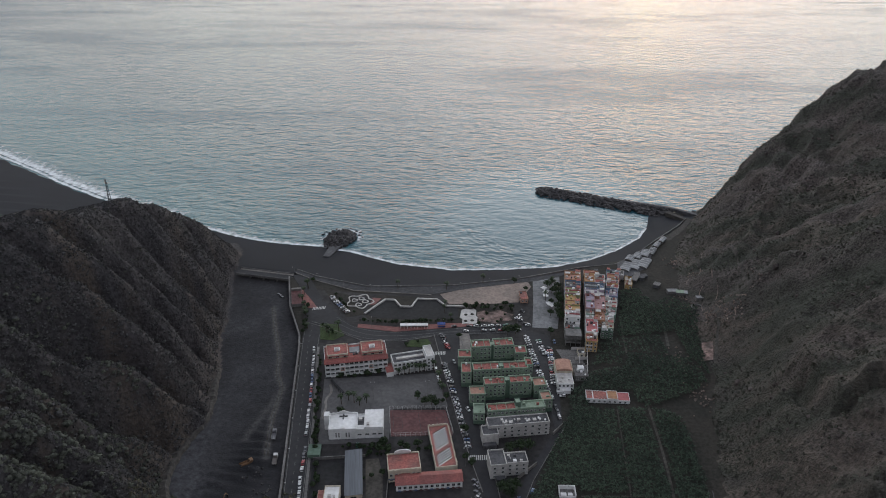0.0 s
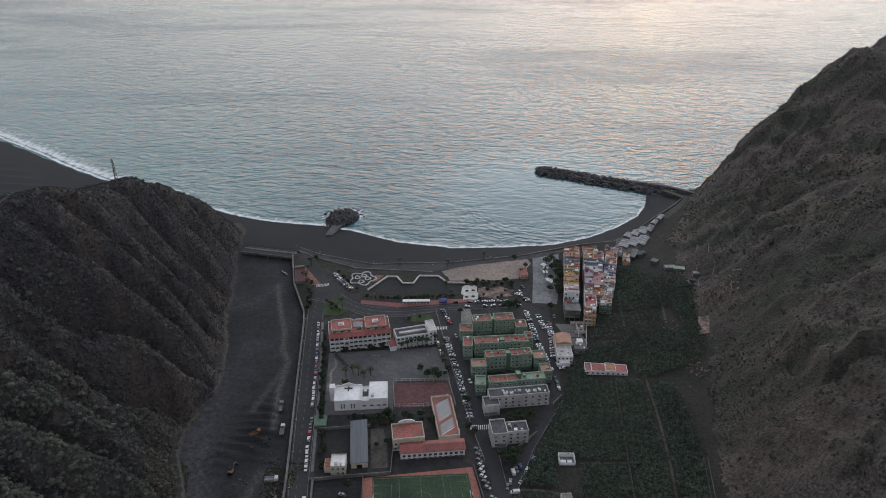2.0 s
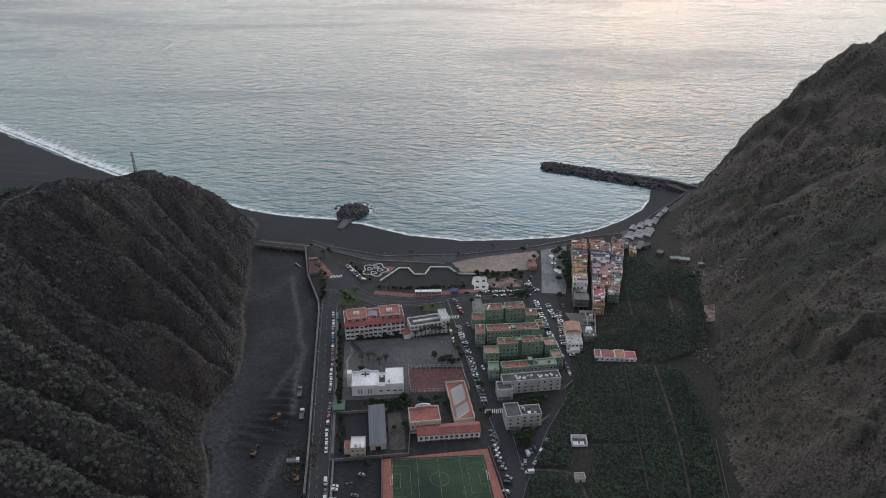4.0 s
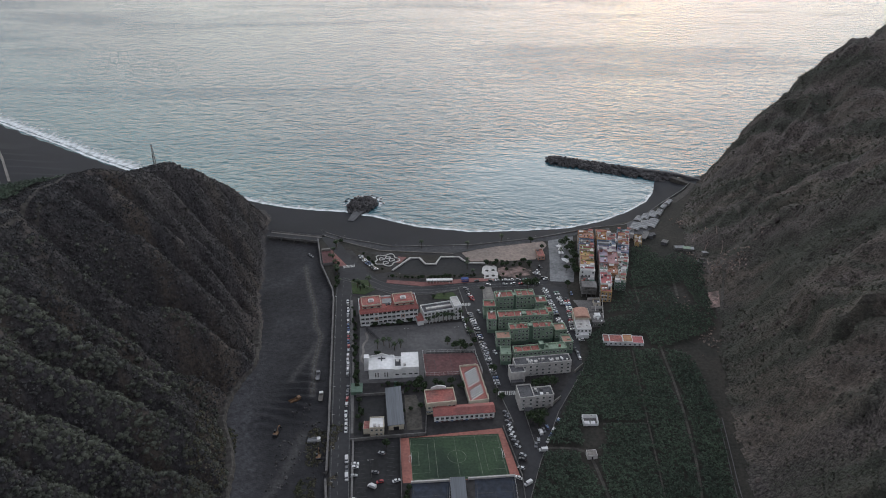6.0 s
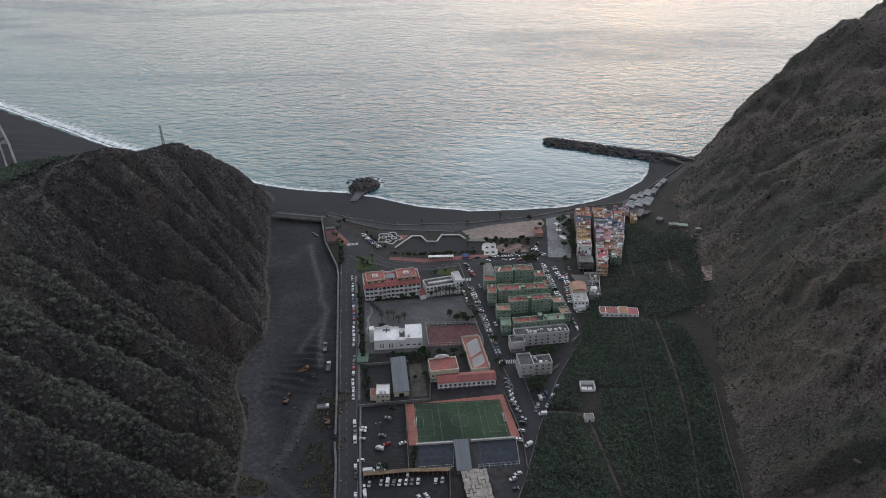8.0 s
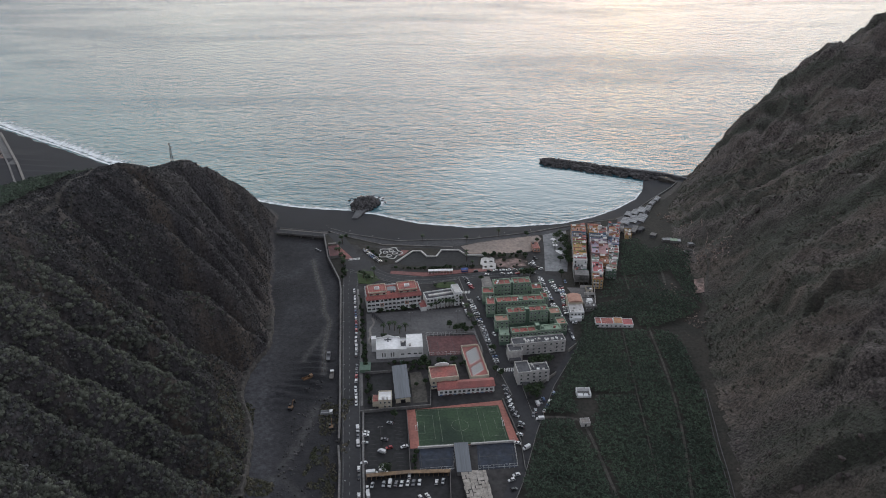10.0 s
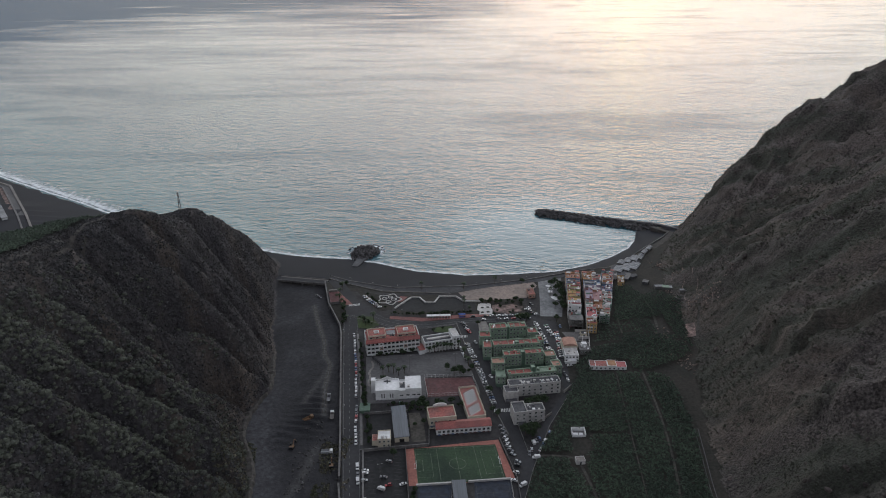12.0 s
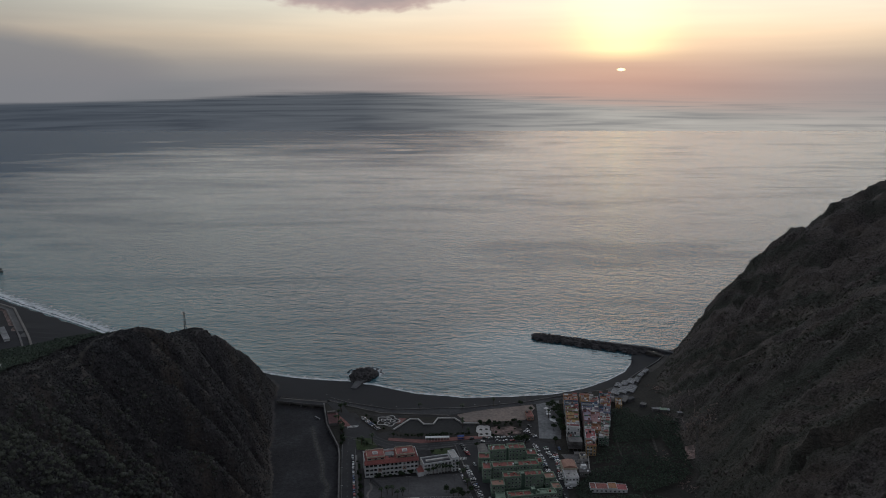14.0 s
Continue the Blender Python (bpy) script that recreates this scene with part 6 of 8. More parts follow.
def ring(parent, cx, cy, rfun, w, z0, z1, mat, name):
    bm = bmesh.new()
    n = 40
    loops = []
    for i in range(n):
        a = 2 * math.pi * i / n
        r = rfun(a)
        loops.append([bm.verts.new((cx + (r + o) * math.cos(a), cy + (r + o) * math.sin(a), z)) for o, z in ((-w / 2, z0), (-w / 2, z1), (w / 2, z1), (w / 2, z0))])
    for i in range(n):
        p, q = loops[i], loops[(i + 1) % n]
        for k in range(3):
            bm.faces.new([p[k], q[k], q[k + 1], p[k + 1]])
    part(name, bm, mat, parent)


ring(mosaic, 0, 0, lambda a: 9.6 + 1.6 * math.cos(5 * a), 1.0, 0, 0.6, "grey_render", "border")
for cx, cy, r in ((-4.5, 1.5, 2.0), (0.5, 4.5, 2.0), (4.2, 0.2, 2.2), (-0.5, -5, 2.2)):
    ring(mosaic, cx, cy, lambda a, r=r: r + 0.3 * math.cos(3 * a), 0.8, 0, 0.5, "grey_render", "inner_border")
slab("pavement", [(-79, 518), (-72, 517), (-76, 508), (-80, 506)], Z + 0.2, 0.4, "red_paving", "small pinkish paved corner by the mosaic")

# ---- bridge over the river mouth ----
bridge = thing("bridge", 0, 0, 0, 0, "low concrete road bridge over the dry river mouth", "bridge")
a, b = Vector((-200, 557.5)), Vector((-152, 548.5))
dr = (b - a).normalized()
nr = Vector((-dr.y, dr.x))
for nm, o0, o1, z0, z1, mt in (("deck", -5, 5, 6.1, 7.0, "asphalt"), ("pavement", 2.5, 5, 7.0, 7.2, "paving"), ("parapet", 4.8, 5.2, 7.0, 8.0, "concrete"), ("parapet", -5.2, -4.8, 6.0, 8.0, "concrete")):
    p = [a + nr * o0, b + nr * o0, b + nr * o1, a + nr * o1]
    slab(nm, [tuple(v) for v in p], z1, z1 - z0, mt, "", parent=bridge)
for f in (0.25, 0.5, 0.75):
    c = a.lerp(b, f)
    p = [c + dr * s + nr * o for s, o in ((-0.5, -4.5), (0.5, -4.5), (0.5, 4.5), (-0.5, 4.5))]
    slab("pier", [tuple(v) for v in p], 6.1, 5.0, "concrete", "", parent=bridge)

# ---- street paint ----
crossing = thing("zebra_crossing", 0, 0, 0, 0, "worn white zebra crossing stripes on the asphalt", "road marking")
for base, dirv, n in (((9.8, 337.5), (1.0, 0.06), 8), ((0.5, 339.8 - 3), (1.0, 0.06), 8), ((-26, 441), (1.0, 0.1), 8), ((-124, 497), (0.97, 0.22), 9)):
    for i in range(n):
        x, y = base[0] + dirv[0] * i * 1.15, base[1] + dirv[1] * i * 1.15
        slab("stripe", [(x, y), (x + 0.6, y), (x + 0.6, y + 4), (x, y + 4)], Z + 0.18, 0.02, "line", "", parent=crossing)
marks = thing("lane_marking", 0, 0, 0, 0, "dashed white centre line of the west road", "road marking")
cl = [((ax + bx) / 2 - 1.2, (ay + by) / 2) for (ax, ay), (bx, by) in zip(west_w[2:8], west_e[2:8])]
for x, y, h in along(cl, 7.0):
    c, s = math.cos(radians(h)), math.sin(radians(h))
    slab("dash", [(x - 0.1 * s, y + 0.1 * c), (x + 0.1 * s, y - 0.1 * c), (x + 2.4 * c + 0.1 * s, y + 2.4 * s - 0.1 * c), (x + 2.4 * c - 0.1 * s, y + 2.4 * s + 0.1 * c)], Z + 0.15, 0.02, "faint_line", "", parent=marks)
edge_lines = thing("edge_marking", 0, 0, 0, 0, "thin worn white edge lines of the village roads", "road marking")
for pts in ([(x + 0.9, y) for x, y in west_w[2:8]], [(x - 0.9, y) for x, y in west_e[2:8]],
            [(-122, 481.5), (-105, 473.4), (-79, 459), (-51, 459.2), (-24, 467.2), (17, 471.2), (42, 475)], [(-103, 487.5), (-85.8, 471.8), (-56, 467.2), (-17, 474.6), (17, 480.6)],
            [(-100, 478.5), (-80, 464.5), (-54, 463.2), (-20, 470.5), (15, 475.5)], [(-6.5, 430), (2, 392), (7.5, 364)], [(15, 330), (19.5, 300), (22.5, 286)]):
    q = rounded(pts, 2)
    slab("line", offset_line(q, 0.1) + list(reversed(offset_line(q, -0.1))), Z + 0.165, 0.02, "faint_line", "", parent=edge_lines)
bays = thing("bay_marking", 0, 0, 0, 0, "faint white parking bay lines", "road marking")
for k in range(16):
    f = k / 15
    for (ax, ay), (bx, by), ln in (((-85, 290), (-76.5, 240), 5.0), ((-62, 292), (-56, 243), -5.0)):
        x, y = ax + (bx - ax) * f, ay + (by - ay) * f
        slab("bay_line", [(x, y), (x + ln, y + 0.7), (x + ln, y + 0.85), (x, y + 0.15)], Z + 0.14, 0.02, "worn_paint", "", parent=bays)

# parasols on the village square
for k, (x, y) in enumerate(((60, 536), (61, 530), (60.5, 524), (62, 512), (64, 509))):
    t = thing("parasol", x, y, Z + 0.15, 20 * k, "large white square parasol on the village square", "parasol", "parasols on the square")
    bm = bmesh.new()
    bmesh.ops.create_cone(bm, cap_ends=True, segments=4, radius1=3.0, radius2=0.2, depth=0.9, matrix=Matrix.Translation((0, 0, 3.0)))
    part("canopy", bm, "white", t)
    part("pole", boxes((-0.06, -0.06, 0, 0.06, 0.06, 3.0)), "frame", t)


def ground_strip(name, pts, w, mat, label, lift=0.12, step=5, category="path"):
    """A strip that follows the ground."""
    q = [p[:2] for p in along(rounded(pts), step)]
    L1, L2 = offset_line(q, w / 2), offset_line(q, -w / 2)
    me = mesh_of(name, [(x, y, ground_z(x, y) + lift) for x, y in L1 + L2], [(i, i + 1, len(q) + i + 1, len(q) + i) for i in range(len(q) - 1)], M[mat], True)
    return tagged(new(name, me), label, category, "", "structure")


# track and low terrace wall along the plateau's edge
ground_strip("plateau_track", [(-268, 240), (-269.5, 271), (-270, 316), (-267, 352), (-263, 391)], 1.8, "slope_path", "worn dirt track along the edge of the plateau", 0.5, 2)
ground_strip("plateau_track", [(-265, 300), (-264.5, 316), (-263, 340)], 1.8, "slope_path", "pale ledge below the plateau's edge", 0.5, 2)


for pts in ([(217, 680), (222, 650), (214, 615)], [(186, 560), (196, 540), (190, 515)]):
    ground_strip("slope_track", pts, 1.6, "slope_path", "narrow dirt track on the rocky slope", 0.3, 2)

bank_line = [p[:2] for p in along(rounded([(x + 1.0, y) for x, y in zip(TOE_L_X[2:13], TOE_L_Y[2:13])]), 2.5)]
bank_rng = random.Random(27)
bank_verts = []
for x, y in bank_line:
    dx, top = bank_rng.uniform(-0.6, 0.6), bank_rng.uniform(1.6, 2.6)
    zb = min(ground_z(x + 4, y), 6.0)
    bank_verts += [(x + 2.2 + dx, y, zb - 0.4), (x + 1.2 + dx, y, zb + top), (x + 0.2 + dx, y, zb + top + 0.3), (x - 6, y, zb + top - 1.5)]
tagged(new("river_bank", mesh_of("river_bank", bank_verts, [(4 * i + k, 4 * i + 4 + k, 4 * i + 5 + k, 4 * i + 1 + k) for i in range(len(bank_line) - 1) for k in range(3)], M["slope_path"])),
       "cut pale earth bank at the foot of the hill", "bank", "", "structure")
wall_along("road_edge", [(60.5, 372), (58.8, 366), (37.4, 322), (22.4, 278), (10.2, 234), (2.4, 213), (-19, 150)], Z - 0.3, 0.9, 0.35, "concrete", "low pale edge wall between road and banana field")
wall_along("kerb", [(-26.8, 468), (-14.8, 409), (-3.5, 358), (8.8, 312)], Z, 0.3, 0.5, "concrete", "pale kerb along the village street")
wall_along("kerb", [(-7.4, 468), (2.6, 409), (10.6, 358), (18.4, 308)], Z, 0.3, 0.5, "concrete", "pale kerb along the village street")
wall_along("kerb", [(-124, 479), (-105, 471.2), (-79, 456.8), (-51, 457.2), (-28, 464.5)], Z, 0.3, 0.5, "concrete", "pale kerb along the sea front road")
slab("pavement", [(-8, 470), (-1, 470), (6, 434), (-1, 432), (-6.5, 440)], Z + 0.16, 0.5, "paving", "pale paved corner beside the estate")


# walled yard with sheds beside the arched hall, hut, tank and rubble at the slope foot
for pts in ([(73, 452), (84.5, 452.3), (80.4, 419)], [(74.5, 440), (82.8, 440.5)], [(73.5, 430), (81.6, 430.4)], [(78.5, 452), (76.5, 430)]):
    wall_along("yard_wall", pts, Z, 2.4, 0.35, "grey_render", "pale weathered wall of the roofless yard")
slab("yard_floor", [(62, 452), (84.2, 452), (80.2, 419.4), (72.5, 419)], Z + 0.12, 0.4, "concrete", "worn concrete floor of the walled yard")
plain_building("cabin", 75.5, 421.5, 4, 5, 4, 2.6, 1, 1, "white", "white", "small white flat-roofed cabin in the yard", "cabin", 1, 1)
plain_building("cabin", 77, 443, 4, 5, 6, 2.6, 1, 1, "cream", "roof_grey", "low cream shed inside the walled yard", "cabin", 1, 1)
hut = thing("hut", 165.5, 528.5, ground_z(168, 530), -8, "low hut with pale green sheet roof at the slope foot", "hut")
part("wall", boxes((0, 0, -2, 8.5, 4.5, 2.4)), "concrete", hut)
part("roof", boxes((-0.3, -0.3, 2.4, 6.2, 4.8, 2.65)), "green_render", hut, "pale green sheet roof")
part("roof", boxes((6.3, -0.3, 2.3, 8.8, 4.8, 2.5)), "net", hut, "white sheet roof")
ground_strip("bare_ground", [(165, 437), (168, 448), (171, 459)], 7.5, "bare", "bare reddish earth strip at the slope foot", 0.25, 2, "ground")
tank_ring = thing("water_tank", 175.5, 505.5, ground_z(175.5, 505.5), 0, "open concrete water tank at the slope foot", "water tank")
ring(tank_ring, 0, 0, lambda a: 4.0, 0.5, -2.0, 1.6, "concrete", "rim")
for pts, w in (([(211, 569), (211, 545), (208.6, 515), (198.7, 473)], 2.0), ([(192.7, 614), (193, 590), (190.8, 559)], 1.8), ([(185, 500), (181, 472), (176.3, 456), (169, 432)], 1.8)):
    ground_strip("slope_track", pts, w, "slope_path", "faint dirt track on the rocky slope", 0.3, 2)

# old dry-stone terraces and debris paths at the slope foot
for k, (x, y, dx, dy) in enumerate(((178, 498, 3, 12), (184, 482, 2, 14), (189, 506, 4, 13), (181, 520, 5, 10), (192, 530, 2, 12), (187, 548, 4, 11), (176, 540, 5, 9), (196, 470, -3, 13), (186, 458, 3, 11), (194, 568, 4, 10))):
    ground_strip("terrace_wall", [(x, y), (x + 0.5 * dx + 1.2 * (k % 3 - 1), y + 0.5 * dy), (x + dx, y + dy)], 0.6, "pale_rubble", "short tumbled dry-stone wall on the slope foot", 0.5, 1.5, "wall")

for side in (-0.95, 0.95):
    ground_strip("wheel_rut", offset_line(TRACKS[0][0], side), 0.75, "slope_path", "pale wheel rut in the black riverbed gravel", 0.12, 1.2)

# small shacks round the net sheds, and the play area by the hall
shack_rng = random.Random(19)
for k in range(7):
    x, y = shack_rng.uniform(127, 152), shack_rng.uniform(541, 560)
    w, d, hh = shack_rng.uniform(3, 6), shack_rng.uniform(3, 6), shack_rng.uniform(1.8, 2.8)
    sh = thing("shack", x, y, ground_z(x + 2, y + 2), shack_rng.uniform(-35, 10), "small grey makeshift shack behind the beach", "shack", "shacks")
    part("wall", boxes((0, 0, -1.5, w, d, hh)), "roof_grey", sh)
    part("roof", boxes((-0.2, -0.2, hh, w + 0.2, d + 0.2, hh + 0.15)), shack_rng.choice(("rust", "roof_grey", "roof_grey", "concrete")), sh)
slab("yard_floor", [(124, 560), (128, 584), (150, 606), (162, 604), (152, 572), (140, 560)], ground_z(140, 570) + 0.12, 2, "roof_grey", "worn concrete yard under the net sheds")
slide = thing("slide_path", 0, 0, 0, 0, "pale winding path beside the assembly hall", "path")
lp = rounded([(-93, 404), (-90, 396), (-93.5, 388), (-91, 380), (-92.5, 372), (-88, 366)], 2)
slab("surface", offset_line(lp, 0.8) + list(reversed(offset_line(lp, -0.8))), Z + 0.2, 0.2, "paving", "", parent=slide)
perg = thing("pergola", -93, 405.5, Z, -52, "long dark timber pergola beside the square", "pergola")
part("roof", boxes((0, 0, 2.6, 17, 1.5, 2.85)), "dark_metal", perg)
for i in range(7):
    part("post", boxes((0.2 + 2.7 * i, 0.1, 0, 0.4 + 2.7 * i, 0.3, 2.6)), "dark_metal", perg)


def mesh_fence(name, pts, h, label, step=3.0):
    """Thin posts with a top rail and a mid rail."""
    f = thing(name, 0, 0, 0, 0, label, "fence")
    for x, y, a in along(pts, step):
        part("post", boxes((x - 0.05, y - 0.05, Z, x + 0.05, y + 0.05, Z + h)), "frame", f)
    for (ax, ay), (bx, by) in zip(pts, pts[1:]):
        for zz in (h, h * 0.5):
            p = offset_line([(ax, ay), (bx, by)], 0.04) + list(reversed(offset_line([(ax, ay), (bx, by)], -0.04)))
            slab("rail", p, Z + zz, 0.06, "frame", "", parent=f)


mesh_fence("court_fence", [(-46.9, 354.6), (-9.0, 358.0), (-14.3, 381.6), (-50.4, 379.7), (-46.9, 354.6)], 3.2, "thin pale wire fence round the red court")
mesh_fence("court_fence", [(-47.4, 241.2), (-28.4, 243.4), (-28.4, 263)], 3.5, "thin pale wire fence round the blue court")
mesh_fence("court_fence", [(-14.5, 243.6), (8.2, 246.2), (7.2, 267.6)], 3.5, "thin pale wire fence round the blue court")

# ---- vehicles ----
def car_model(paint, kind="hatch"):
    """A parked vehicle: body, glasshouse, roof, bumpers, lamps, wheels; length along x."""
    L, W = {"hatch": (4.1, 1.75), "saloon": (4.5, 1.78), "van": (5.0, 1.95), "camper": (6.6, 2.2)}[kind]
    hb, hr = {"hatch": (0.92, 1.5), "saloon": (0.9, 1.44), "van": (1.25, 2.2), "camper": (1.3, 2.9)}[kind]
    names = {"hatch": "parked small {} hatchback car", "saloon": "parked {} saloon car", "van": "parked {} delivery van", "camper": "parked {} camper van"}
    c = thing("van" if kind == "van" else "camper_van" if kind == "camper" else "car", 0, 0, 0, 0, names[kind].format(paint) + " on the asphalt", "van" if kind in ("van", "camper") else "car")

    def prism(profile, y0, y1, inset=0.0, top=None):
        bm = bmesh.new()
        lo = [bm.verts.new((x, y0 + (inset if z > hb + 0.1 else 0), z)) for x, z in profile]
        hi = [bm.verts.new((x, y1 - (inset if z > hb + 0.1 else 0), z)) for x, z in profile]
        bm.faces.new(lo)
        bm.faces.new(list(reversed(hi)))
        for i in range(len(profile)):
            j = (i + 1) % len(profile)
            bm.faces.new([lo[i], hi[i], hi[j], lo[j]])
        return bm
    h = L / 2
    part("body", prism([(-h, 0.3), (-h, hb - 0.1), (-h + 0.15, hb), (h - 1.1, hb), (h - 0.12, hb - 0.2), (h, 0.55), (h, 0.3)], -W / 2, W / 2), "car_" + paint, c)
    if kind in ("hatch", "saloon"):
        back = -h + (0.1 if kind == "hatch" else 0.8)
        part("glasshouse", prism([(back, hb), (back + 0.35, hr - 0.06), (h - 1.95, hr - 0.06), (h - 1.1, hb)], -W / 2 + 0.05, W / 2 - 0.05, 0.14), "glass", c, "dark car windows")
        part("roof", prism([(back + 0.3, hr - 0.08), (back + 0.42, hr), (h - 2.1, hr), (h - 1.9, hr - 0.08)], -W / 2 + 0.06, W / 2 - 0.06, 0.14), "car_" + paint, c)
    else:
        part("cargo_body", prism([(-h, hb), (-h, hr - 0.1), (-h + 0.15, hr), (h - 1.6, hr), (h - 1.3, hr - 0.2), (h - 0.9, hb)], -W / 2, W / 2, 0.06), "car_" + paint, c)
        part("windscreen", prism([(h - 1.25, hr - 0.3), (h - 1.2, hr - 0.28), (h - 0.82, hb), (h - 0.9, hb)], -W / 2 + 0.12, W / 2 - 0.12), "glass", c, "dark windscreen")
    for s, nm, mt in ((h, "headlight", "frame"), (-h, "tail_light", "car_red")):
        for y in (-W / 2 + 0.25, W / 2 - 0.25):
            part(nm, boxes((s - 0.05, y - 0.18, 0.6, s + 0.03, y + 0.18, 0.76)), mt, c)
    for sx_ in (-h + 0.8, h - 0.8):
        for sy_ in (-W / 2 + 0.1, W / 2 - 0.1):
            bm = bmesh.new()
            bmesh.ops.create_cone(bm, cap_ends=True, segments=10, radius1=0.32, radius2=0.32, depth=0.22, matrix=pose(sx_, sy_, 0.32, 90))
            part("wheel", bm, "tyre", c)
    return c


CARS = [car_model(p, k) for p, k in (("white", "hatch"), ("silver", "hatch"), ("black", "hatch"), ("blue", "hatch"), ("red", "hatch"), ("grey", "saloon"), ("white", "saloon"), ("green", "hatch"), ("white", "van"), ("white", "camper"))]
WEIGHT = [8, 6, 5, 3, 2, 6, 4, 0.4, 1.0, 0]
car_rng = random.Random(7)
used = set()


def park(x, y, heading, which=None, group=""):
    i = which if which is not None else car_rng.choices(range(len(CARS)), WEIGHT)[0]
    m = pose(x, y, Z + 0.15, 0, 0, heading + (180 if car_rng.random() < 0.5 else 0) + car_rng.uniform(-2.5, 2.5))
    if i in used:
        o = copy_thing(CARS[i], m)
    else:
        used.add(i)
        o = CARS[i]
        o.matrix_basis = m
    if group:
        o["group"] = group
    return o


def park_line(pts, step, turn=0.0, fill=0.85, group="", jitter=0.25):
    for x, y, h in along(pts, step):
        if car_rng.random() < fill:
            park(x + car_rng.uniform(-jitter, jitter), y + car_rng.uniform(-jitter, jitter), h + turn, None, group)


W1 = "cars along the west road"
park_line([(-111.7, 444), (-104, 395), (-98.5, 352)], 5.3, 0, 0.93, W1)
park_line([(-96.5, 341), (-94.5, 322)], 5.4, 0, 0.75, W1)
park_line([(-94.2, 317), (-91.0, 297)], 5.2, 0, 0.9, W1)
park_line([(-87.6, 277), (-79, 215)], 6.8, 0, 0.6, W1)
S1 = "cars along the village street"
park_line([(-21, 466), (-15, 448)], 3.4, 35, 0.95, S1)
park_line([(-23.2, 424), (-18, 402)], 5.0, 0, 0.9, S1)
park_line([(-17.5, 430), (-11.2, 404), (-4.7, 373), (0.6, 347)], 2.9, 62, 0.95, S1)
park_line([(-10.5, 433), (-6.5, 413), (-2.5, 392), (3.0, 366)], 6.5, 12, 0.2, S1)
park_line([(4.0, 324), (7.5, 300), (11.5, 288)], 4.2, 40, 0.75, S1)
park_line([(13.2, 284), (9.5, 266)], 3.6, 75, 0.85, S1)
E1 = "cars by the green estate"
park_line([(41.5, 466), (47.5, 428), (52.5, 402)], 2.8, 65, 0.93, E1)
park_line([(57.5, 452), (57, 410)], 2.9, 80, 0.9, E1)
park_line([(50, 462), (54.5, 440)], 2.9, 70, 0.85, E1)
park_line([(54.5, 397), (58, 374)], 5.0, 0, 0.85, E1)
park_line([(62, 461), (78, 463)], 3.0, 85, 0.7, E1)
park_line([(60, 404), (62, 396)], 3.0, 80, 0.9, E1)
F1 = "cars along the sea front"
park_line([(-16, 471.5), (42, 476.5)], 6.6, 0, 0.7, F1)
park_line([(-12, 478), (34, 482)], 5.6, 0, 0.75, F1)
park_line([(-113, 519), (-106.5, 509), (-95.5, 494.5)], 2.7, 75, 0.97, F1)
park_line([(-137, 540), (-132, 530)], 8, 0, 0.5, F1)
park_line([(36, 492), (46, 480)], 3.0, 60, 0.8, F1)
park_line([(43, 510), (38, 494)], 4.0, 50, 0.6, F1)
T1 = "cars at the road fork"
park_line([(24.5, 303), (31, 309)], 3.0, 60, 0.8, T1)
park_line([(36.5, 314), (28.5, 296)], 4.8, 0, 0.85, T1)
park_line([(21, 292), (26, 303)], 4.2, 20, 0.6, T1)
for x, y, h, k in ((-82.5, 274, 8, 6), (-82.3, 271.5, 8, 0), (-82, 265, 8, 1), (-80.5, 248, 8, 0), (-68.5, 283, 160, 1), (-70.5, 268, 165, 5), (-67, 261, 20, 4), (-71, 257.5, 155, 8), (-69, 244.5, 160, 8),
                   (-68.5, 241, 165, 8), (-70, 238.5, 170, 1), (-58, 262, 25, 6), (-53.5, 241 - 3, 95, 0), (-75, 239.6, 8, 9), (14.5, 262, 35, 8), (25, 288, 8, 8),
                   (7, 240, 25, 6), (4, 236, 25, 0), (5, 229, 20, 2), (-16, 208, 95, 9), (-10, 207, 95, 9), (-12, 203, 95, 8), (-6, 206, 95, 8), (-66, 346, 90, 7)):
    park(x, y, h, k, "vehicles in the car park")
park_line([(-74, 231), (-32, 234.5)], 3.3, 80, 0.85, "vehicles in the yard")
park_line([(-70, 213.5), (-52, 214.5)], 4.2, 80, 0.7, "vehicles in the yard")
park_line([(-76, 228), (-72, 205)], 4.5, 5, 0.6, "vehicles in the yard")
park_line([(-46, 222), (-36, 226)], 4.0, 100, 0.7, "vehicles in the yard")
park_line([(-157, 524), (-154, 521)], 3.0, 10, 1.0, "cars in the riverbed")
for o in bpy.data.objects:
    if o.get("group") == "cars in the riverbed":
        o.location.z = ground_z(o.location.x, o.location.y)


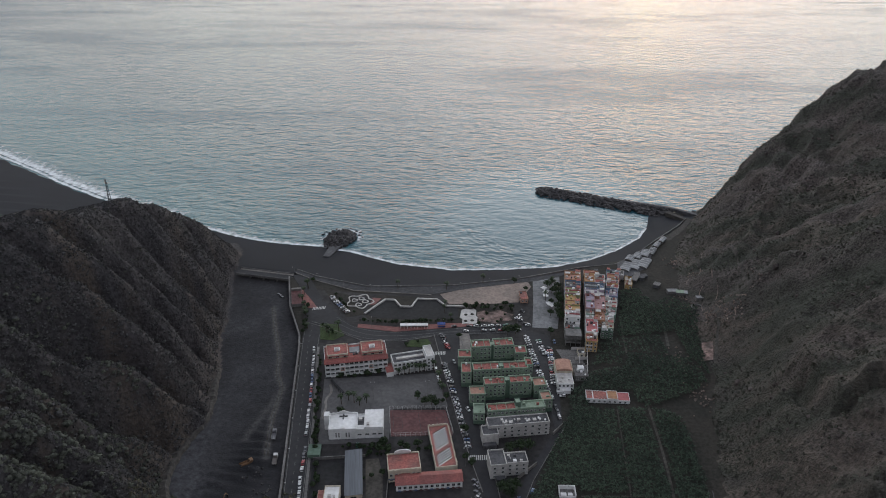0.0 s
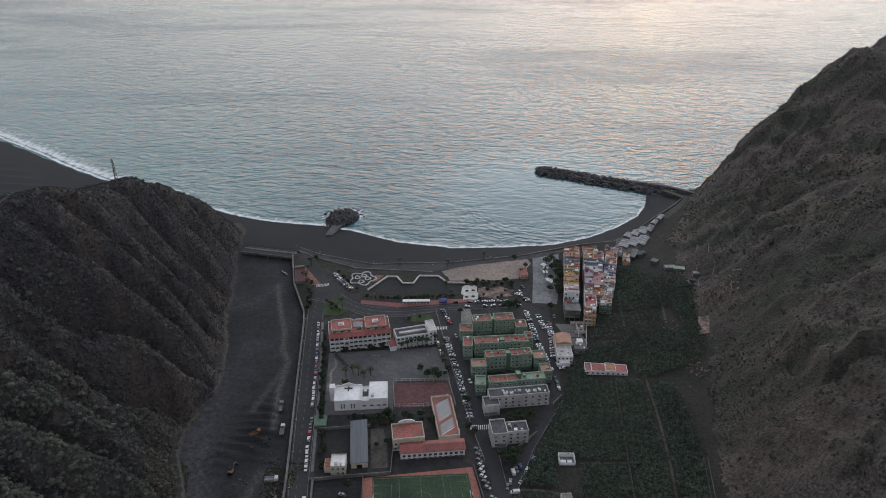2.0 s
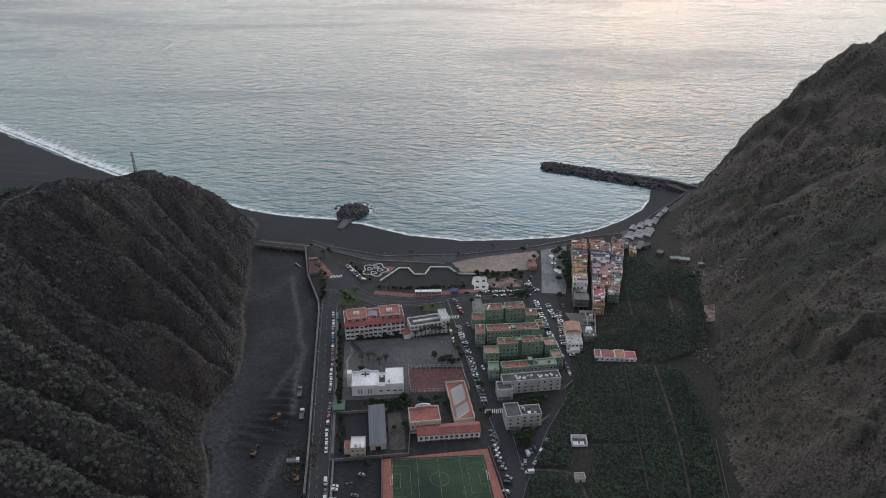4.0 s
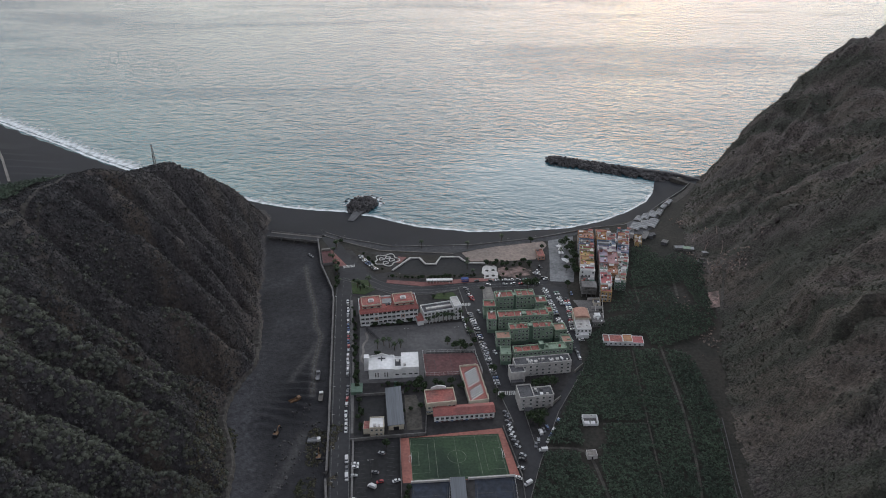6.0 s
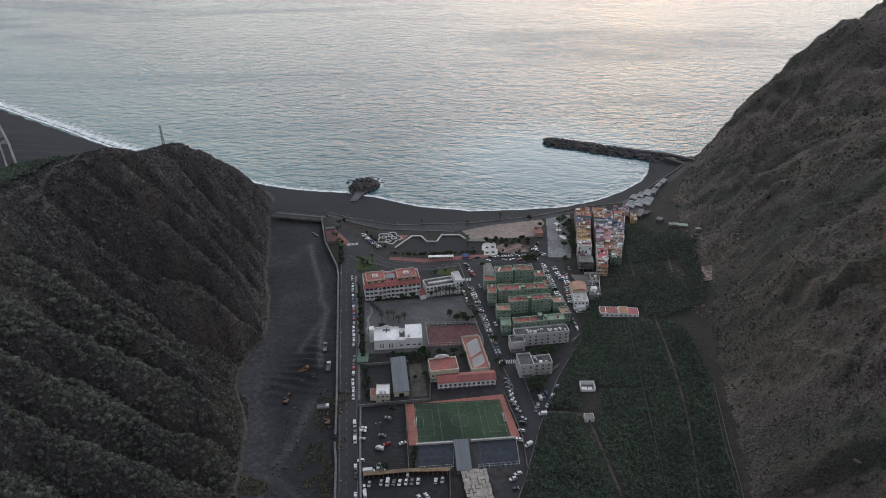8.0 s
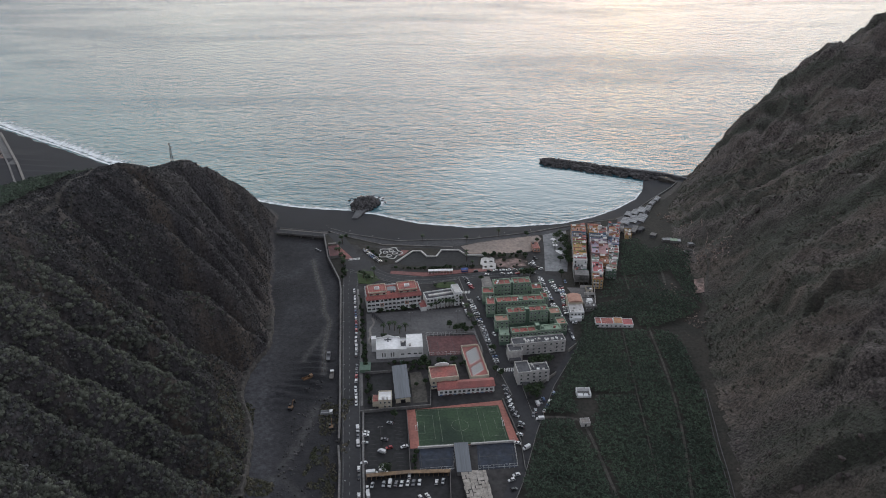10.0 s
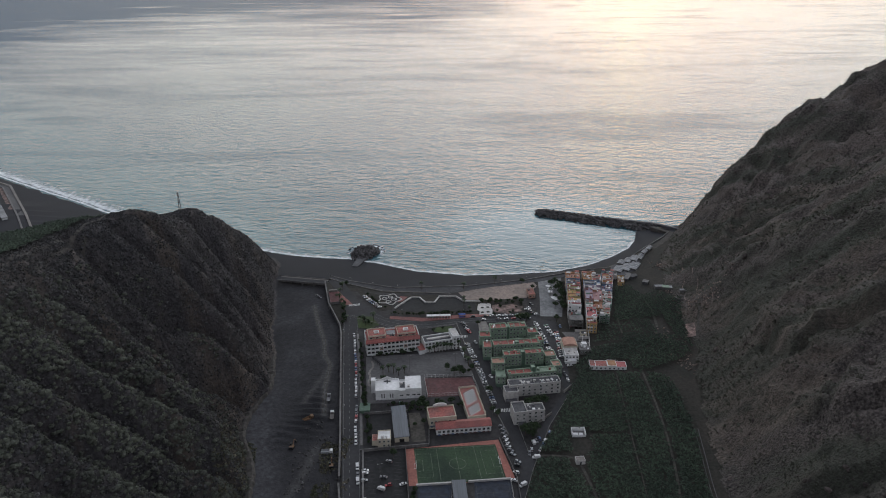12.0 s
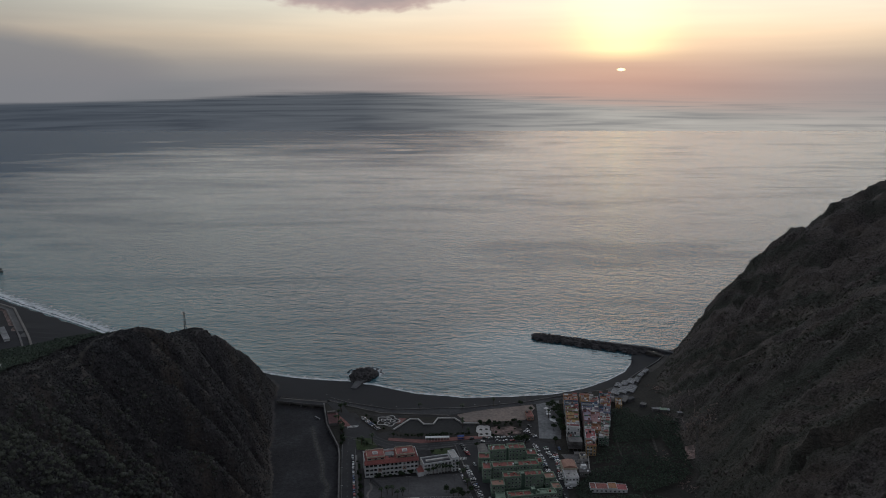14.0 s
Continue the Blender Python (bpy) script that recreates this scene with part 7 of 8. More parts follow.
# ---- site machines in the riverbed ----
def excavator(x, y, rot, mat="yellow", label="yellow tracked excavator standing on black gravel"):
    e = thing("excavator", x, y, ground_z(x, y), rot, label, "excavator")
    for s in (-1.1, 1.1):
        part("track", boxes((-1.9, s - 0.3, 0, 1.9, s + 0.3, 0.8)), "tyre", e)
    part("cab_base", boxes((-1.8, -1.3, 0.85, 1.4, 1.3, 1.7)), mat, e)
    part("cab", boxes((0.0, 0.2, 1.7, 1.4, 1.25, 3.0)), "glass", e)
    part("counterweight", boxes((-2.4, -1.3, 0.9, -1.8, 1.3, 2.0)), "dark_metal", e)
    bm = bmesh.new()
    pr = [(1.2, 1.5), (3.2, 4.2), (5.4, 3.4), (6.4, 1.2), (6.1, 1.0), (5.1, 3.0), (3.3, 3.6), (1.5, 1.2)]
    p, q = [bm.verts.new((a, -0.55, c)) for a, c in pr], [bm.verts.new((a, -0.2, c)) for a, c in pr]
    for i in range(8):
        bm.faces.new([p[i], q[i], q[(i + 1) % 8], p[(i + 1) % 8]])
    for k in (p, list(reversed(q))):
        for i in range(3):
            bm.faces.new([k[i], k[i + 1], k[6 - i], k[7 - i]])
    part("arm", bm, mat, e)
    part("bucket", boxes((5.8, -0.9, 0.2, 6.8, 0.2, 1.2)), "dark_metal", e)


excavator(-134, 299.5, 80)
excavator(-105, 281, 100)


def dump_truck(x, y, rot, mat, bed, label):
    t = thing("dump_truck", x, y, ground_z(x, y), rot, label, "dump truck")
    part("chassis", boxes((-3.8, -0.6, 0.6, 3.8, 0.6, 0.95)), "dark_metal", t)
    part("cab", boxes((1.9, -1.2, 0.95, 3.8, 1.2, 2.9)), mat, t)
    part("windscreen", boxes((3.8, -1.0, 1.9, 3.85, 1.0, 2.7)), "glass", t)
    part("tipper_bed", boxes((-3.9, -1.3, 1.0, 1.7, 1.3, 1.15), (-3.9, -1.3, 1.15, 1.7, -1.2, 2.3), (-3.9, 1.2, 1.15, 1.7, 1.3, 2.3), (1.6, -1.2, 1.15, 1.7, 1.2, 2.5)), bed, t)
    for wx in (-2.9, -1.7, 2.8):
        for wy in (-1.05, 1.05):
            bm = bmesh.new()
            bmesh.ops.create_cone(bm, cap_ends=True, segments=10, radius1=0.52, radius2=0.52, depth=0.35, matrix=pose(wx, wy, 0.52, 90))
            part("wheel", bm, "tyre", t)


dump_truck(-129, 330.5, 40, "yellow", "yellow", "yellow dump truck standing in the dry riverbed")
dump_truck(-113, 334, 95, "car_white", "paving", "white dump truck with pale tipper bed")
dump_truck(-118.5, 354, 95, "car_grey", "car_grey", "grey dump truck in the dry riverbed")
dump_truck(-110, 294.5, 5, "car_white", "car_silver", "white lorry parked beside gravel heaps")


# ---- mast on the hill ----
mz = ground_z(-255.9, 476.6)
mast = thing("radio_mast", -255.9, 476.6, mz - 0.5, 20, "thin steel lattice mast on the hilltop", "mast")
for i in range(3):
    a = 2 * math.pi * i / 3
    bm = bmesh.new()
    p0, p1 = Vector((1.2 * math.cos(a), 1.2 * math.sin(a), 0)), Vector((0.3 * math.cos(a), 0.3 * math.sin(a), 18))
    bmesh.ops.create_cone(bm, cap_ends=True, segments=6, radius1=0.26, radius2=0.16, depth=(p1 - p0).length, matrix=Matrix.Translation((p0 + p1) / 2) @ (p1 - p0).to_track_quat("Z", "Y").to_matrix().to_4x4())
    part("leg", bm, "roof_grey", mast)
for k in range(9):
    r = 1.2 - 0.9 * k / 9
    part("brace", boxes((-r, -0.12, 2 * k + 0.5, r, 0.12, 2 * k + 0.8), (-0.12, -r, 2 * k + 1.3, 0.12, r, 2 * k + 1.6)), "dark_metal", mast)
part("antenna", boxes((-0.9, -0.15, 15.5, -0.6, 0.15, 17.5), (0.6, -0.15, 13.5, 0.9, 0.15, 15.5)), "frame", mast)
part("equipment_box", boxes((1.5, -1, 0, 4.0, 1, 2.2)), "concrete", mast)


# ---- breakwater and groyne ----
def rock_mesh(name, places, mat, seed):
    """Many rough boulders as one joined mesh."""
    r = np.random.RandomState(seed)
    base = bmesh.new()
    bmesh.ops.create_icosphere(base, subdivisions=1, radius=1.0)
    bv = np.array([v.co[:] for v in base.verts])
    bf = np.array([[v.index for v in f.verts] for f in base.faces])
    base.free()
    V, F = [], []
    for i, (x, y, z, s) in enumerate(places):
        v = bv * (1 + 0.28 * r.uniform(-1, 1, (len(bv), 1))) * s * r.uniform(0.7, 1.3, 3)
        a = r.uniform(0, 6.28)
        c, sn = math.cos(a), math.sin(a)
        V.append(np.column_stack((v[:, 0] * c - v[:, 1] * sn + x, v[:, 0] * sn + v[:, 1] * c + y, v[:, 2] + z)))
        F.append(bf + i * len(bv))
    return mesh_of(name, np.concatenate(V).tolist(), np.concatenate(F).tolist(), M[mat], mat in ("shrub", "hill_tree"))


rk = random.Random(3)
mole_axis = [(79, 762), (100, 754), (140, 737), (180, 721), (205, 712)]
mole = thing("breakwater", 0, 0, 0, 0, "long curved breakwater of piled dark boulders", "breakwater")
core = offset_line(mole_axis, 7) + list(reversed(offset_line(mole_axis, -7)))
slab("core", core, 3.2, 6.5, "rock", "", parent=mole)
pl = []
for x, y, h in along(mole_axis, 1.5):
    c, s = math.cos(radians(h)), math.sin(radians(h))
    for k in range(9):
        o = rk.uniform(-14, 13)
        zt = 4.0 - abs(o) * 0.30 + rk.uniform(-0.6, 0.6)
        pl.append((x - s * o, y + c * o, zt, rk.uniform(1.0, 2.1)))
tip = Vector(mole_axis[0])
for k in range(110):
    a, r_ = rk.uniform(0, 6.28), 9.5 * math.sqrt(rk.random())
    pl.append((tip.x + r_ * math.cos(a), tip.y + r_ * math.sin(a), 3.6 - r_ * 0.25 + rk.uniform(-0.5, 0.5), rk.uniform(1.0, 2.1)))
o = part("boulder_pile", rock_mesh("boulder_pile", pl, "rock", 5), None, mole)
tagged(o, "piled dark basalt boulders", kind="stuff")
cap = offset_line([(160, 732), (205, 716), (228, 700)], 2.0) + list(reversed(offset_line([(160, 732), (205, 716), (228, 700)], -2.0)))
slab("crown_path", cap, 5.0, 3.0, "roof_grey", "", parent=mole)
slab("ramp", [(196, 700), (199, 704), (218, 684), (214, 681)], 6.2, 4, "slope_path", "worn dark ramp down to the beach", "ramp")
gro = thing("groyne", 0, 0, 0, 0, "short groyne of piled dark boulders at the waterline", "groyne")
pl = []
for k in range(400):
    a, f = rk.uniform(0, 6.28), math.sqrt(rk.random())
    x, y = -126 + 14.5 * f * math.cos(a) + 0.12 * 20 * f * math.sin(a), 635 + 20 * f * math.sin(a)
    pl.append((x, y, 4.2 * (1 - 0.85 * f * f) + rk.uniform(-0.6, 0.5), rk.uniform(0.9, 2.0)))
for k in range(24):
    a = rk.uniform(0.2, 2.9)
    pl.append((-126 + 19 * math.cos(a) + rk.uniform(-3, 3), 637 + 24 * math.sin(a) + rk.uniform(-2, 2), rk.uniform(-0.5, 0.2), rk.uniform(0.7, 1.3)))
o = part("boulder_pile", rock_mesh("boulder_pile", pl, "rock", 6), None, gro)
tagged(o, "piled dark basalt boulders", kind="stuff")
slab("core", [(-134, 622), (-118, 620), (-115, 646), (-136, 648)], 2.2, 6, "rock", "", parent=gro)
slab("path", [(-135, 597), (-129, 596), (-121, 624), (-131, 627)], 2.3, 3, "roof_grey", "worn concrete path on the groyne", parent=gro)
pl = []
for k in range(260):
    f = rk.random()
    x, y = 222 + 60 * f + rk.uniform(-6, 6), 708 + 12 * f + rk.uniform(-5, 5)
    pl.append((x, y, rk.uniform(0, 1.5), rk.uniform(0.8, 2.0)))
tagged(new("shore_rocks", rock_mesh("shore_rocks", pl, "rock", 7)), "dark fallen rocks at the foot of the sea cliff", "rocks", "", "stuff")
pl = []
for k in range(380):
    x, y = rk.uniform(-130, -98), rk.uniform(205, 330)
    if ground_z(x, y) < 6.3 and value_noise(np.array([x / 16]), np.array([y / 16]), 77)[0] > 0.5:
        pl.append((x, y, ground_z(x, y) + 0.1, rk.uniform(0.3, 0.9) * (1.5 if rk.random() < 0.08 else 1)))
tagged(new("river_stones", rock_mesh("river_stones", pl, "rock", 8)), "scattered dark stones on the dry riverbed", "stones", "", "stuff")


pl = []
for cx, cy, sp, num in ((179, 482, 5, 30), (186, 493, 4, 26), (187, 468, 5, 34), (177, 586, 4, 22), (185, 553, 3, 12), (210, 502, 2, 7), (203, 474, 2, 7), (146, 440, 7, 30), (150, 398, 6, 26), (168, 515, 6, 22)):
    for _ in range(2 * num):
        x, y = cx + rk.gauss(0, sp * 0.7), cy + rk.gauss(0, sp * 1.2)
        pl.append((x, y, ground_z(x, y) + 0.1, rk.uniform(0.25, 0.95)))
tagged(new("rubble", rock_mesh("rubble", pl, "pale_rubble", 10)), "pale reddish rubble along the slope foot", "rubble", "", "stuff")


# ---- plants ----
def leaf_cloud(name, centres, sizes, per, leaf, mat, seed, flat=0.7, shape=(1, 1, 0.8)):
    """Clumps of small leaf quads scattered in ellipsoids, as one mesh."""
    r = np.random.RandomState(seed)
    c = np.repeat(np.asarray(centres, float), per, axis=0)
    s = np.repeat(np.asarray(sizes, float), per)[:, None]
    n = len(c)
    d = r.normal(size=(n, 3))
    d /= np.linalg.norm(d, axis=1, keepdims=True)
    d[:, 2] = np.abs(d[:, 2]) * 1.0 - 0.15
    p = c + d * s * np.array(shape) * r.uniform(0.55, 1.0, (n, 1))
    u = np.cross(d, r.normal(size=(n, 3)))
    u /= np.linalg.norm(u, axis=1, keepdims=True) + 1e-9
    v = np.cross(d, u) + d * (r.uniform(-0.5, 0.5, (n, 1)))
    ls = leaf * r.uniform(0.6, 1.4, (n, 1)) * (0.5 + 0.5 * s / s.mean())
    q = np.stack((p - u * ls - v * ls * flat, p + u * ls - v * ls * flat, p + u * ls * 0.7 + v * ls * flat, p - u * ls * 0.7 + v * ls * flat), axis=1).reshape(-1, 3)
    return mesh_of(name, q.tolist(), np.arange(4 * n).reshape(-1, 4).tolist(), M[mat])


def banana_field(name, poly, step, seed, label, size=1.0):
    r = np.random.RandomState(seed)
    xs, ys_ = [p[0] for p in poly], [p[1] for p in poly]
    X, Y = np.meshgrid(np.arange(min(xs), max(xs), step * 1.2), np.arange(min(ys_), max(ys_), step * 0.72))
    X, Y = (X - 0.06 * (Y - min(ys_)) % step + r.uniform(-0.2, 0.2, X.shape) * step).ravel(), (Y + r.uniform(-0.3, 0.3, Y.shape) * step).ravel()
    inside = np.zeros(len(X), bool)
    n = len(poly)
    for i in range(n):
        (x0, y0), (x1, y1) = poly[i], poly[(i + 1) % n]
        cross = ((y0 > Y) != (y1 > Y)) & (X < (x1 - x0) * (Y - y0) / (y1 - y0 + 1e-9) + x0)
        inside ^= cross
    inside &= r.rand(len(X)) > 0.05
    X, Y = X[inside], Y[inside]
    H = height(X, Y)[0]
    per = 7
    N = len(X) * per
    bx, by, bz = np.repeat(X, per), np.repeat(Y, per), np.repeat(H, per)
    hgt = np.repeat(r.uniform(1.5, 2.6, len(X)), per) * size
    a = r.uniform(0, 6.283, N)
    ln = r.uniform(1.4, 2.4, N) * size
    w = r.uniform(0.28, 0.42, N) * size
    up = r.uniform(0.3, 1.1, N)
    verts = []
    for f, lift, ww in ((0.05, 0.0, 0.4), (0.55, 0.75, 1.0), (1.0, 0.45, 0.35)):
        px, py, pz = bx + np.cos(a) * ln * f, by + np.sin(a) * ln * f, bz + hgt + lift * up * ln * 0.6
        for s in (-1, 1):
            verts.append(np.column_stack((px - np.sin(a) * w * ww * s, py + np.cos(a) * w * ww * s, pz)))
    V = np.stack(verts, axis=1).reshape(-1, 3)
    k = np.arange(N)[:, None] * 6
    F = np.concatenate((k + np.array([0, 1, 3, 2]), k + np.array([2, 3, 5, 4])))
    return tagged(new(name, mesh_of(name, V.tolist(), F.tolist(), M["leaf"])), label, "banana plants", "", "stuff")


FIELD = "dense dark green banana plants in rows"
for k, plot in enumerate(([(27, 293), (49, 292), (49, 318), (62, 318), (62, 313), (89, 313), (92, 340), (94, 384), (66, 386), (61, 372), (42, 323)],
                          [(57, 291), (63, 291), (63, 309.5), (88, 310), (86, 262), (83, 205), (66, 205), (62, 230), (57, 266)],
                          [(12, 205), (11, 234), (23.5, 276), (27, 287), (46, 286), (46, 279), (53, 266), (58, 230), (62, 205)],
                          [(95.5, 385), (92, 335), (88, 262), (83, 205), (96.6, 205), (100, 226), (105.2, 255), (110.2, 289), (113.6, 339), (113, 386)],
                          [(115.8, 387), (116.6, 339), (113, 289), (108, 255), (102.8, 226), (99.5, 205), (118, 205), (120.5, 224), (122.5, 239), (124.5, 260), (127.5, 284), (132, 309), (134, 356), (131.5, 378)])):
    banana_field("banana_field", plot, 2.15, k + 1, FIELD)
banana_field("banana_field", [(64, 384), (76, 388), (76, 404), (106, 404), (111, 386), (146, 402), (160, 412), (153, 440), (112, 446), (108, 430), (84, 424), (66, 400)], 2.4, 5, FIELD)
banana_field("banana_field", [(86, 432), (104, 432), (110, 448), (140, 445), (140, 470), (110, 462), (96, 462), (92, 448)], 3.2, 6, "patchy banana plants behind the coloured houses")
banana_field("banana_field", [(108, 466), (150, 474), (148, 500), (136, 536), (122, 534), (116, 500)], 2.3, 7, FIELD)
banana_field("banana_field", [(153, 445), (162, 420), (166, 466), (176, 505), (158, 524), (142, 512), (152, 474)], 2.4, 8, FIELD)
banana_field("banana_field", [(-272, 240), (-272.5, 275), (-275, 314), (-275, 335), (-272, 362), (-272, 388), (-310, 372), (-350, 346), (-360, 240)], 2.0, 9, "banana plants on the plateau above the cliff")
for pts, w in (([(115, 392), (115, 339), (111.5, 289), (106.5, 255), (101.3, 226), (98, 205)], 1.5), ([(95, 386), (91.5, 335), (87.3, 262), (84, 205)], 0.9), ([(63, 311.3), (89, 311.4), (103, 312)], 1.0),
               ([(24, 290), (40, 291), (51, 288.5), (55.4, 266), (60, 230), (64, 205)], 1.7), ([(143, 457), (146.4, 489), (143.5, 518)], 2.0), ([(112, 448), (113, 470), (116, 500)], 1.6)):
    ground_strip("field_path", pts, w, "field_track", "narrow pale earth track between banana plots", 0.15)
for o in (-1.1, 1.1):
    ground_strip("water_channel", offset_line([(134, 316), (129.8, 284), (126.4, 260), (124.6, 239), (122.2, 222), (120, 205)], o), 0.5, "plaza", "grey concrete water channel along the slope foot", 0.4, 3, "channel")


def scatter(x0, x1, y0, y1, n, want, seed, dens=None):
    r = np.random.RandomState(seed)
    X, Y = r.uniform(x0, x1, n), r.uniform(y0, y1, n)
    H, K = height(X, Y)
    keep = K == want
    if dens is not None:
        keep &= dens(X, Y) > r.rand(n)
    return np.column_stack((X, Y, H))[keep]


def spur_cover(x, y):
    return np.clip(0.45 + 0.4 * gullies(x, y) + 0.9 * (value_noise(x / 20, y / 20, 91) - 0.5), 0, 1)


pts = scatter(-300, -140, 115, 600, 78000, 1, 12, lambda x, y: spur_cover(x, y) * np.interp(y, [300, 420, 520], [1.0, 0.92, 0.85]))
pts = pts[pts[:, 2] > 6]
sz = np.random.RandomState(5).gamma(2.0, 0.24, len(pts)) + 0.28
sz = sz * np.interp(pts[:, 1], [200, 300, 420], [1.25, 1.15, 0.85])
cores = [(x, y, z - 0.15 * s, 0.55 * s) for (x, y, z), s in zip(pts, sz)]
tagged(new("hill_scrub", rock_mesh("hill_scrub", cores, "shrub", 21)), "low dark scrub bushes covering the steep hill", "scrub", "", "stuff")
tagged(new("scrub_leaves", leaf_cloud("scrub_leaves", pts, sz, 13, 0.32, "shrub", 13)), "small leaves of the dark hill scrub", "scrub", "", "stuff")
pts2 = scatter(-290, -148, 120, 560, 9000, 1, 14, lambda x, y: value_noise(x / 18, y / 18, 95) ** 2 * np.interp(y, [200, 280, 340], [1.0, 0.8, 0.35]))
tagged(new("dry_scrub", leaf_cloud("dry_scrub", pts2, np.full(len(pts2), 0.9), 14, 0.35, "shrub_dry", 15)), "pale dry bushes on the steep hill", "scrub", "", "stuff")
pts3 = scatter(-258, -140, 110, 350, 10000, 1, 18, lambda x, y: np.clip(1.6 * value_noise(x / 22, y / 22, 99) + np.interp(y, [200, 290], [0.1, -0.35]), 0, 1) * (0.3 + 0.7 * gullies(x, y)) * np.interp(y, [180, 300, 400], [1.0, 0.75, 0.15]))
sz3 = np.minimum(np.random.RandomState(8).gamma(3.0, 0.38, len(pts3)) + 0.4, 2.8)
cores = [(x, y, z + 0.2 * s, 0.55 * s) for (x, y, z), s in zip(pts3, sz3)]
tagged(new("hill_bushes", rock_mesh("hill_bushes", cores, "hill_tree", 23)), "dense hearts of the larger hill bushes", "bushes", "", "stuff")
tagged(new("hill_trees", leaf_cloud("hill_trees", pts3 + np.array((0, 0, 0.5)), sz3, 46, 0.34, "hill_tree", 19)), "larger rounded green bushes on the lower hill", "bushes", "", "stuff")
# tan brush on the spur at the foot of the hill and on the rough end of the riverbed
r_br = np.random.RandomState(33)
bx, by = r_br.uniform(-176, -92, 9000), r_br.uniform(205, 306, 9000)
on_spur = (line_gap(bx, by, [(-166, 296), (-160, 262), (-152, 225), (-150, 205)])[0] < 9) & (r_br.rand(9000) < 0.85)
on_bed = (line_gap(bx, by, [(-104, 300), (-102, 262), (-106, 225), (-100, 205)])[0] < 11) & (value_noise(bx / 9, by / 9, 111) > 0.5) & (r_br.rand(9000) < 0.6)
on_heap = line_gap(bx, by, [(-146, 232), (-136, 230)])[0] < 6
keep = on_spur | on_bed | on_heap
pb = np.column_stack((bx, by, height(bx, by)[0]))[keep]
pb = pb[pb[:, 2] < 40]
tagged(new("tan_brush", leaf_cloud("tan_brush", pb, r_br.gamma(2.4, 0.2, len(pb)) + 0.3, 14, 0.3, "brush", 35)), "tan and olive brush at the foot of the hill", "brush", "", "stuff")
pts = scatter(118, 420, 120, 700, 46000, 2, 16, lambda x, y: 0.06 + np.clip(1.9 * fbm((0.8 * x + 0.6 * y) / 22, (0.6 * x - 0.8 * y) / 85, 4, 86) + 0.25, 0, 1))
sz = np.random.RandomState(6).gamma(1.5, 0.30, len(pts)) + 0.2
tagged(new("slope_scrub", leaf_cloud("slope_scrub", pts, sz, 9, 0.32, "shrub_dry", 17, shape=(1, 1, 0.6))), "sparse dry bushes on the rocky mountain slope", "scrub", "", "stuff")


pts = scatter(130, 400, 120, 690, 18000, 2, 61, lambda x, y: np.clip(2.4 * fbm((0.8 * x + 0.6 * y) / 9, (0.6 * x - 0.8 * y) / 50, 4, 93) + 0.22, 0, 1))
sz = np.random.RandomState(62).gamma(1.5, 0.26, len(pts)) + 0.2
tagged(new("slope_bushes", leaf_cloud("slope_bushes", pts, sz, 10, 0.34, "slope_leaf", 63, shape=(1, 1, 0.45))), "dark low bushes in the rills of the mountain slope", "scrub", "", "stuff")
rr = np.random.RandomState(44)
out = scatter(130, 330, 120, 690, 9000, 2, 45, lambda x, y: np.clip(2.2 * fbm((0.8 * x + 0.6 * y) / 12, (0.6 * x - 0.8 * y) / 60, 4, 92) + 0.1, 0, 1))
tagged(new("rock_outcrops", rock_mesh("rock_outcrops", [(x, y, z - 0.5 * s, s) for (x, y, z), s in zip(out, rr.gamma(1.4, 0.34, len(out)) + 0.25)], "outcrop", 46)),
       "broken dark rocks scattered over the mountain slope", "rocks", "", "stuff")


def tree_model(seed, h, spread, name="tree", label="rounded dark green street tree"):
    r = random.Random(seed)
    t = thing(name, 0, 0, 0, 0, label, "tree")
    bm = bmesh.new()
    bmesh.ops.create_cone(bm, cap_ends=True, segments=7, radius1=0.24, radius2=0.1, depth=h * 0.65, matrix=Matrix.Translation((0, 0, h * 0.325)))
    for k in range(5):
        a = 6.283 * k / 5 + r.uniform(-0.3, 0.3)
        p0, p1 = Vector((0, 0, h * 0.45)), Vector((math.cos(a) * spread * 0.6, math.sin(a) * spread * 0.6, h * r.uniform(0.65, 0.85)))
        bmesh.ops.create_cone(bm, cap_ends=True, segments=5, radius1=0.1, radius2=0.04, depth=(p1 - p0).length, matrix=Matrix.Translation((p0 + p1) / 2) @ (p1 - p0).to_track_quat("Z", "Y").to_matrix().to_4x4())
    part("trunk", bm, "bark", t)
    cs = [(math.cos(a) * spread * q, math.sin(a) * spread * q, h * z) for a, q, z in [(6.283 * k / 7 + r.uniform(-0.4, 0.4), r.uniform(0.35, 0.62), r.uniform(0.6, 0.8)) for k in range(7)]] + [(0, 0, h * 0.88), (0.3, 0.2, h * 0.7)]
    part("crown", leaf_cloud("crown", cs, [spread * r.uniform(0.38, 0.55) for _ in cs], 60, 0.32, "tree_leaf", seed), None, t)
    return t


